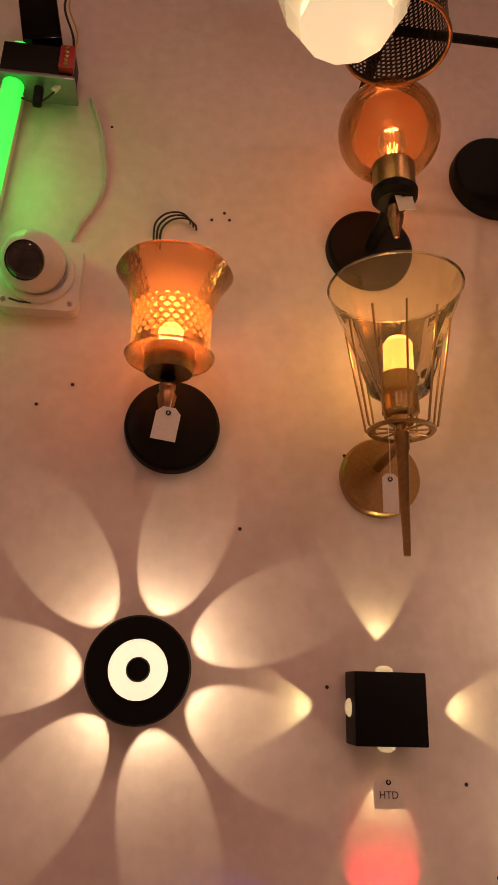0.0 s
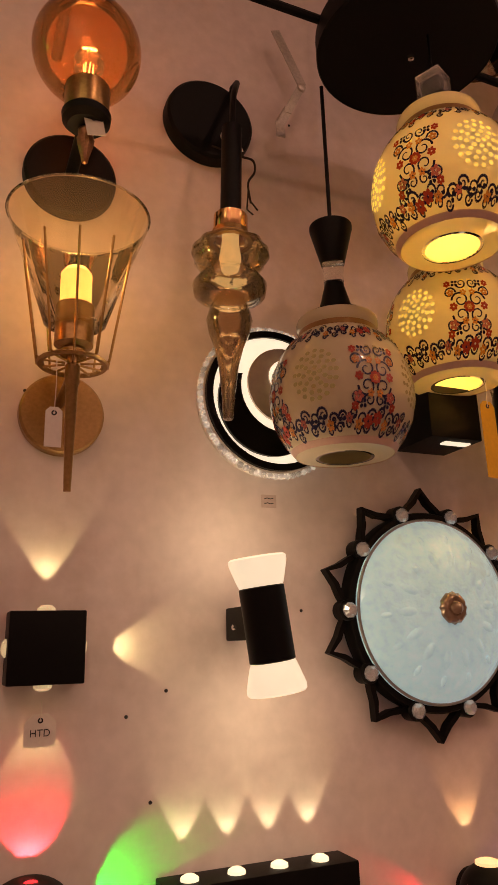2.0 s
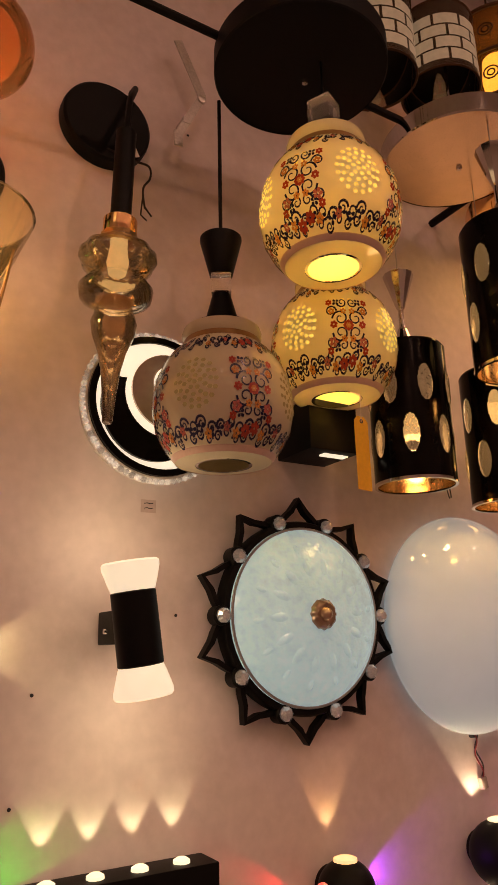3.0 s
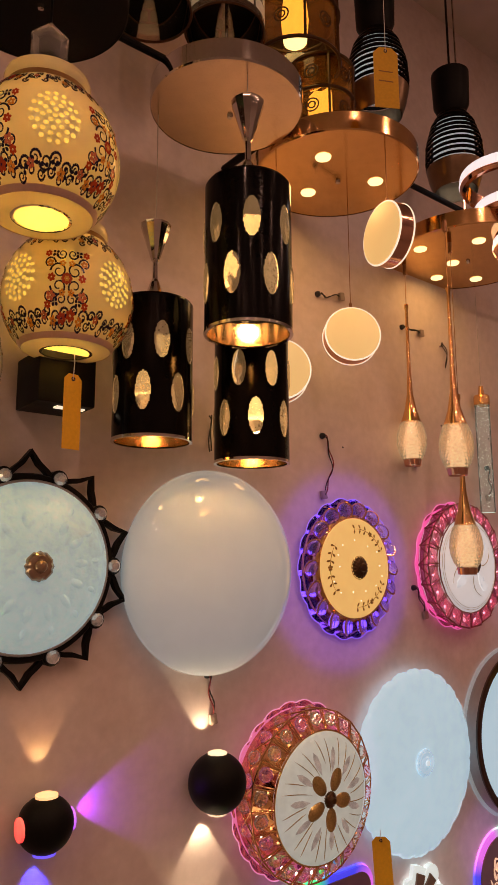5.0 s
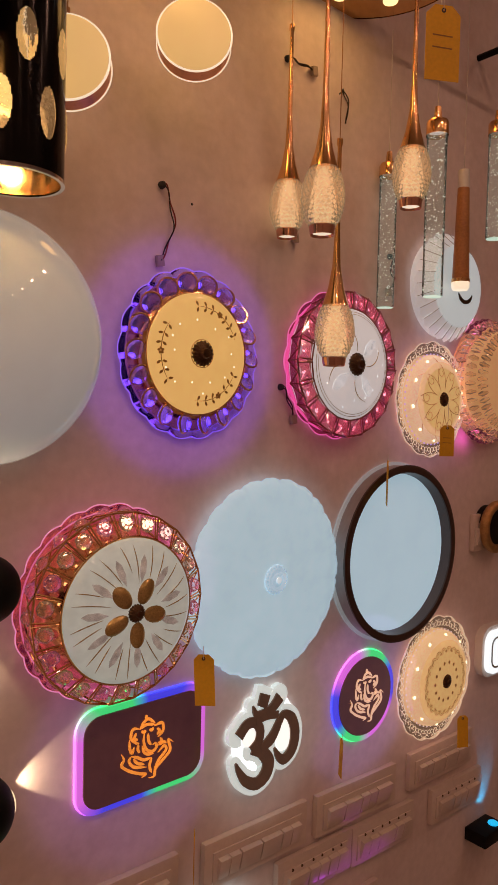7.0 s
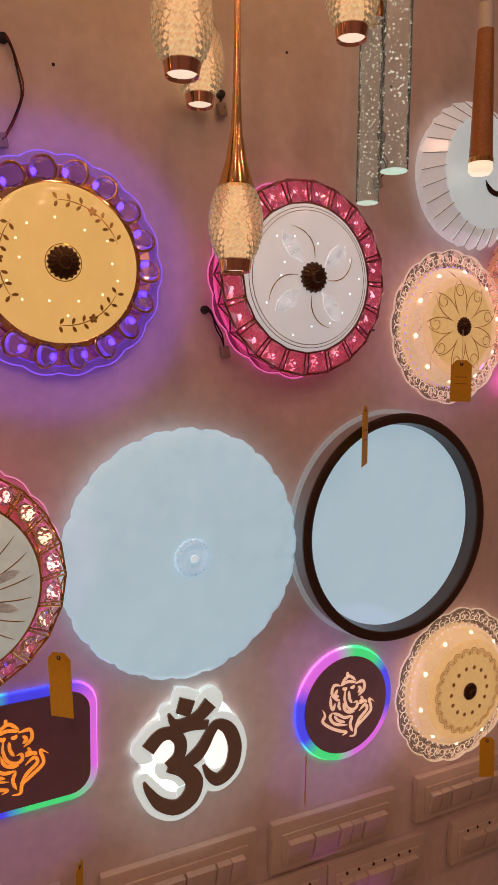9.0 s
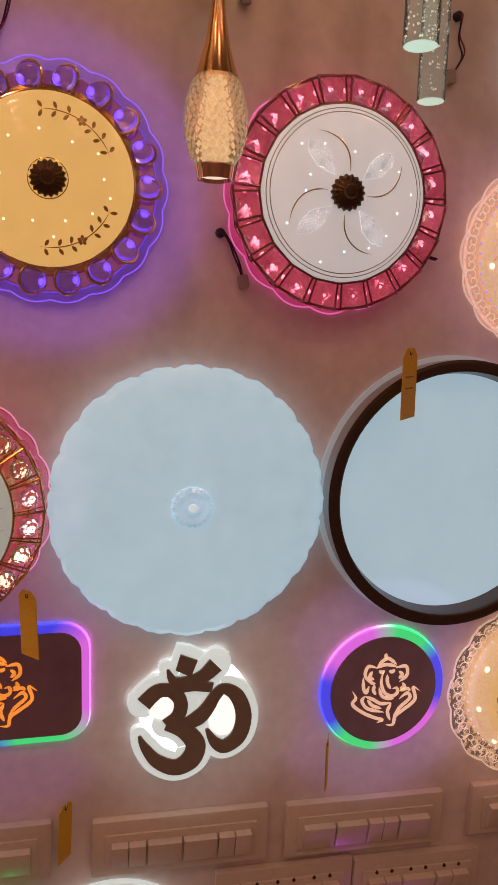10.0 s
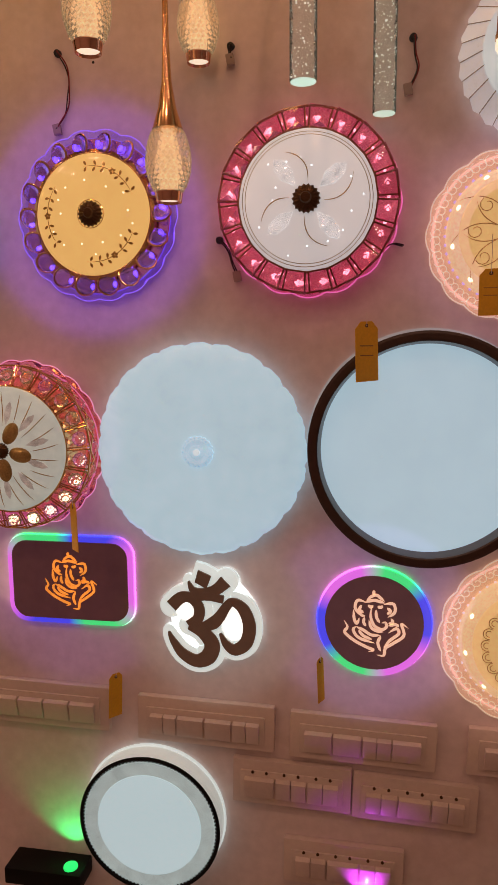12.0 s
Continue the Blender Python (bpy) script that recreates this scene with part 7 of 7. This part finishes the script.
def ring_chandelier(x, y, z):
    s = thing("chandelier", pose(x, y, z) @ Matrix.Scale(1.28, 4), "spiral rose gold ring chandelier with white LED bands", "chandelier")
    for dx, dz, R in ((0.0, 0.06, 0.085), (0.02, 0.015, 0.078), (0.035, -0.03, 0.06)):
        part("ring", lathe([(R, -0.004), (R + 0.004, 0.0), (R + 0.004, 0.018), (R, 0.02), (R - 0.006, 0.018), (R - 0.006, -0.004), (R, -0.004)], 72, pose(dx, 0, dz, 8, 4)), ROSE_GOLD, s, "rose gold ring")
        part("led_band", lathe([(R + 0.0045, 0.002), (R + 0.0055, 0.004), (R + 0.0055, 0.015), (R + 0.0045, 0.017)], 72, pose(dx, 0, dz, 8, 4)), mat("led_band", (0.9, 0.88, 0.88), 0.4, glow=(1, 0.93, 0.95), strength=0.9), s, "white LED band")
    part("spine", tube([(-0.02, -0.01, 0.13), (0.0, -0.02, 0.08), (0.03, -0.03, 0.03)], 0.008, 8), WHITE_PLASTIC, s)
    part("cord", tube([(-0.02, -0.01, 0.13), (0, 0, (2.9 - z) / 1.28)], 0.0012, 6), GREY_WIRE, s)


ring_chandelier(1.755, 0.72, 2.172)
mc = thing("pendant_lamp", pose(0.42, 0.785, 2.174), "black perforated metal cylinder pendant", "pendant lamp")
mesh_bm = bmesh.new()
NU, NV, R0, H0 = 120, 44, 0.056, 0.13
gv = [[mesh_bm.verts.new((R0 * math.cos(2 * math.pi * (i + 0.5 * (j % 2)) / NU), R0 * math.sin(2 * math.pi * (i + 0.5 * (j % 2)) / NU), H0 * j / NV)) for i in range(NU)] for j in range(NV + 1)]
for j in range(NV):
    for i in range(NU):
        if not (i % 2 == 0 and j % 2 == 1 and 2 < j < 40):
            mesh_bm.faces.new((gv[j][i], gv[j][(i + 1) % NU], gv[j + 1][(i + 1) % NU], gv[j + 1][i]))
part("shade", mesh_bm, mat("brown_black_metal", (0.05, 0.03, 0.022), 0.4, 0.5, vary=0.2, scale=50), mc, "perforated dark metal shade")
part("rim", torus(R0, 0.0022, 64, 8, 0), COPPER, mc)
part("top_cap", lathe([(R0, H0), (0.02, H0 + 0.004), (0, H0 + 0.004)], 48), BLACK, mc)
part("cord", tube([(0, 0, H0), (0, 0, 0.726)], 0.002, 6), BLACK, mc)
ob = thing("pendant_lamp", pose(0.343, 0.7, 2.086) @ Matrix.Scale(0.93, 4), "bright faceted opal glass bowl pendant", "pendant lamp")
part("bowl", lathe([(0, 0.0), (0.03, 0.004), (0.046, 0.02), (0.0, 0.022)], 12), OPAL_BRIGHT, ob, "lit opal bowl", 5)
part("outer_glass", lathe([(0.0465, 0.003), (0.062, 0.03), (0.075, 0.08), (0.07, 0.1)], 12), thin_glass("pale_facets", (1, 0.93, 0.8), haze=0.5, haze_color=(1, 0.9, 0.7), glow=(1, 0.75, 0.45), strength=0.45), ob, "faceted pale glass", 5)
part("floor_glass", lathe([(0.0, -0.002), (0.0465, 0.003)], 12), mat("bowl_floor", (0.8, 0.7, 0.55), 0.25, vary=0.06, glow=(1, 0.76, 0.46), strength=0.7), ob, "", 5)
part("cap", lathe([(0.07, 0.1), (0.02, 0.115), (0, 0.116)], 24), BRASS, ob)
part("cord", tube([(0, 0, 0.11), (0, 0, 0.89)], 0.0015, 6), BLACK, ob)

# ---- left edge: green tube, driver and dome camera ----
gt = thing("tube_light", pose(-0.03, 0.965, 2.1, 0, 2.5, 0), "green glowing LED tube mounted upright", "tube light")
part("tube", lathe([(0, -0.2), (0.0125, -0.2), (0.0135, -0.198), (0.0135, 0.198), (0.0125, 0.2), (0, 0.2)], 28), mat("green_tube", (0.2, 0.9, 0.3), 0.3, vary=0.04, glow=(0.01, 0.95, 0.06), strength=1.0), gt, "glowing green tube")
part("channel", box(0.02, 0.014, 0.41, pose(0, 0.02, 0), 0.002), WHITE_PLASTIC, gt)
point_lamp("green_glow", -0.035, 0.93, 2.1, 0.25, (0.05, 1, 0.1), 0.03)
dr = thing("led_driver", on_wall(0.01, 2.27, 0.01), "black LED driver box with red terminal block", "driver")
part("case", box(0.09, 0.05, 0.04, pose(-0.005, 0, 0.02), 0.002), BLACK, dr)
part("base_lip", box(0.096, 0.006, 0.044, pose(-0.003, -0.028, 0.022), 0.001), mat("grey_metal", (0.25, 0.27, 0.26), 0.35, 0.8), dr)
part("terminal", box(0.018, 0.036, 0.012, pose(0.033, 0, 0.044), 0.001), mat("red_terminal", (0.4, 0.03, 0.03), 0.4), dr, "red terminal block")
for k in range(5):
    part("screw", lathe([(0, 0.002), (0.0028, 0.0015), (0.003, 0)], 10, pose(0.033, -0.013 + 0.0065 * k, 0.05)), BRASS, dr)
part("upper_case", box(0.05, 0.07, 0.03, pose(-0.012, 0.075, 0.02, 0, 0, 12), 0.002), BLACK_GLOSS, dr)
part("lead", tube([(x, y, 0.045) for x, y in curve([(0.028, 0.14), (0.02, 0.09), (0.036, 0.04), (0.04, 0.01)], 6)], 0.0016, 6), WIRE, dr)
part("yellow_lead", tube([(x, y, 0.047) for x, y in curve([(0.034, 0.14), (0.026, 0.09), (0.042, 0.04), (0.04, 0.0)], 6)], 0.0012, 6), mat("yellow_wire", (0.5, 0.35, 0.05), 0.5), dr)
part("plug_lead", tube([(x, y, 0.03) for x, y in curve([(-0.02, -0.055), (0.0, -0.06), (0.012, -0.05), (0.02, -0.038)], 6)], 0.0014, 6), WIRE, dr)
part("plug", box(0.006, 0.012, 0.006, pose(0.021, -0.034, 0.03, 0, 0, -35), 0.001), WHITE_PLASTIC, dr)
part("wire_joint", box(0.012, 0.03, 0.01, pose(0.0, -0.05, 0.03), 0.004), BLACK, dr)
dc = thing("dome_camera", on_wall(0.039, 1.976), "white dome ceiling camera on square base plate", "camera")
part("base_plate", prism(rounded_rect(0.094, 0.094, 0.012), 0, 0.02), WHITE_PLASTIC, dc)
DOME = pose(-0.006, 0.004, 0.038, 30, -6) @ pose(0, 0, -0.038)
part("ball", lathe([(0, 0.075)] + [(0.037 * math.sin(radians(a)), 0.038 + 0.037 * math.cos(radians(a))) for a in range(10, 130, 8)], 48, DOME), WHITE_PLASTIC, dc, "white ball housing")
part("collar", torus(0.036, 0.005, 56, 10, 0.022), WHITE_PLASTIC, dc)
part("lens_ring", lathe([(0.0205, 0.068), (0.0225, 0.07), (0.0225, 0.065)], 40, DOME), CHROME, dc)
part("lens", lathe([(0, 0.079), (0.012, 0.077), (0.0208, 0.07), (0.0208, 0.066)], 40, DOME), mat("dark_lens", (0.015, 0.01, 0.01), 0.05, coat=1.0), dc, "glossy black lens")
for sx in (-0.038, 0.038):
    part("screw", lathe([(0, 0.0225), (0.003, 0.022), (0.0034, 0.02)], 12, pose(sx, -0.038, 0)), CHROME, dc)
part("name_bar", ribbon([(-0.032, -0.036), (-0.02, -0.0395), (-0.006, -0.04)], 0.002, 0.02, 0.0208), INK, dc)
cable = new("cable", mesh_of("cable", tube([(x, WALL_Y - 0.003, z) for x, z in curve([(0.07, 2.26), (0.09, 2.2), (0.1, 2.13), (0.09, 2.09), (0.075, 2.06), (0.065, 2.025)], 8)], 0.003, 8), GREY_WIRE))
tagged(cable, "painted-over cable running down the wall", "cable")

# metal bracket arm near the black canopy
ba = thing("bracket_arm", pose(0, 0, 0), "zinc folding bracket arm with screw holes", "bracket")
part("bar", ribbon([(0.727, 2.205), (0.765, 2.285)], 0.012, 0, 0.002, m=pose(0, 0.975, 0, 90)), ZINC, ba)
part("tab", ribbon([(0.726, 2.21), (0.727, 2.185)], 0.013, 0, 0.002, m=pose(0, 0.973, 0, 90)), ZINC, ba)
part("upper_bar", ribbon([(0.765, 2.285), (0.725, 2.37)], 0.014, 0.002, 0.004, m=pose(0, 0.975, 0, 90)), ZINC, ba)
part("rivet", lathe([(0, 0.007), (0.006, 0.005), (0.007, 0)], 16, on_wall(0.764, 2.281, 0.025)), ZINC, ba)
part("standoff", box(0.01, 0.03, 0.01, pose(0.74, 0.987, 2.235)), ZINC, ba)

# yellow price cards
for tx, ty, tz, w, h, st, tilt, turn in ((0.897, 0.82, 1.79, 0.024, 0.09, 0.03, 0, 10), (1.511, 0.914, 1.105, 0.03, 0.075, 0.012, -3, -49), (1.547, 0.975, 0.8, 0.026, 0.075, 0.01, 3, 55), (1.886, 0.975, 0.85, 0.018, 0.075, 0.01, -4, 60),
                                (1.952, 0.94, 1.375, 0.042, 0.085, 0.012, -2, 42), (2.118, 0.925, 1.475, 0.032, 0.062, 0.045, 0, -25), (2.2, 0.92, 0.852, 0.024, 0.068, 0.03, -2, -30), (1.27, 0.64, 2.9, 0.036, 0.095, 0.635, 0, -30), (1.598, 0.6, 2.9, 0.042, 0.085, 0.985, 0, -30)):
    price_tag(tx, ty, tz, w, h, YELLOW_TAG, tilt, st, "yellow card price tag on a thin string", 2 if w > 0.03 else 0, turn, "yellow price cards")
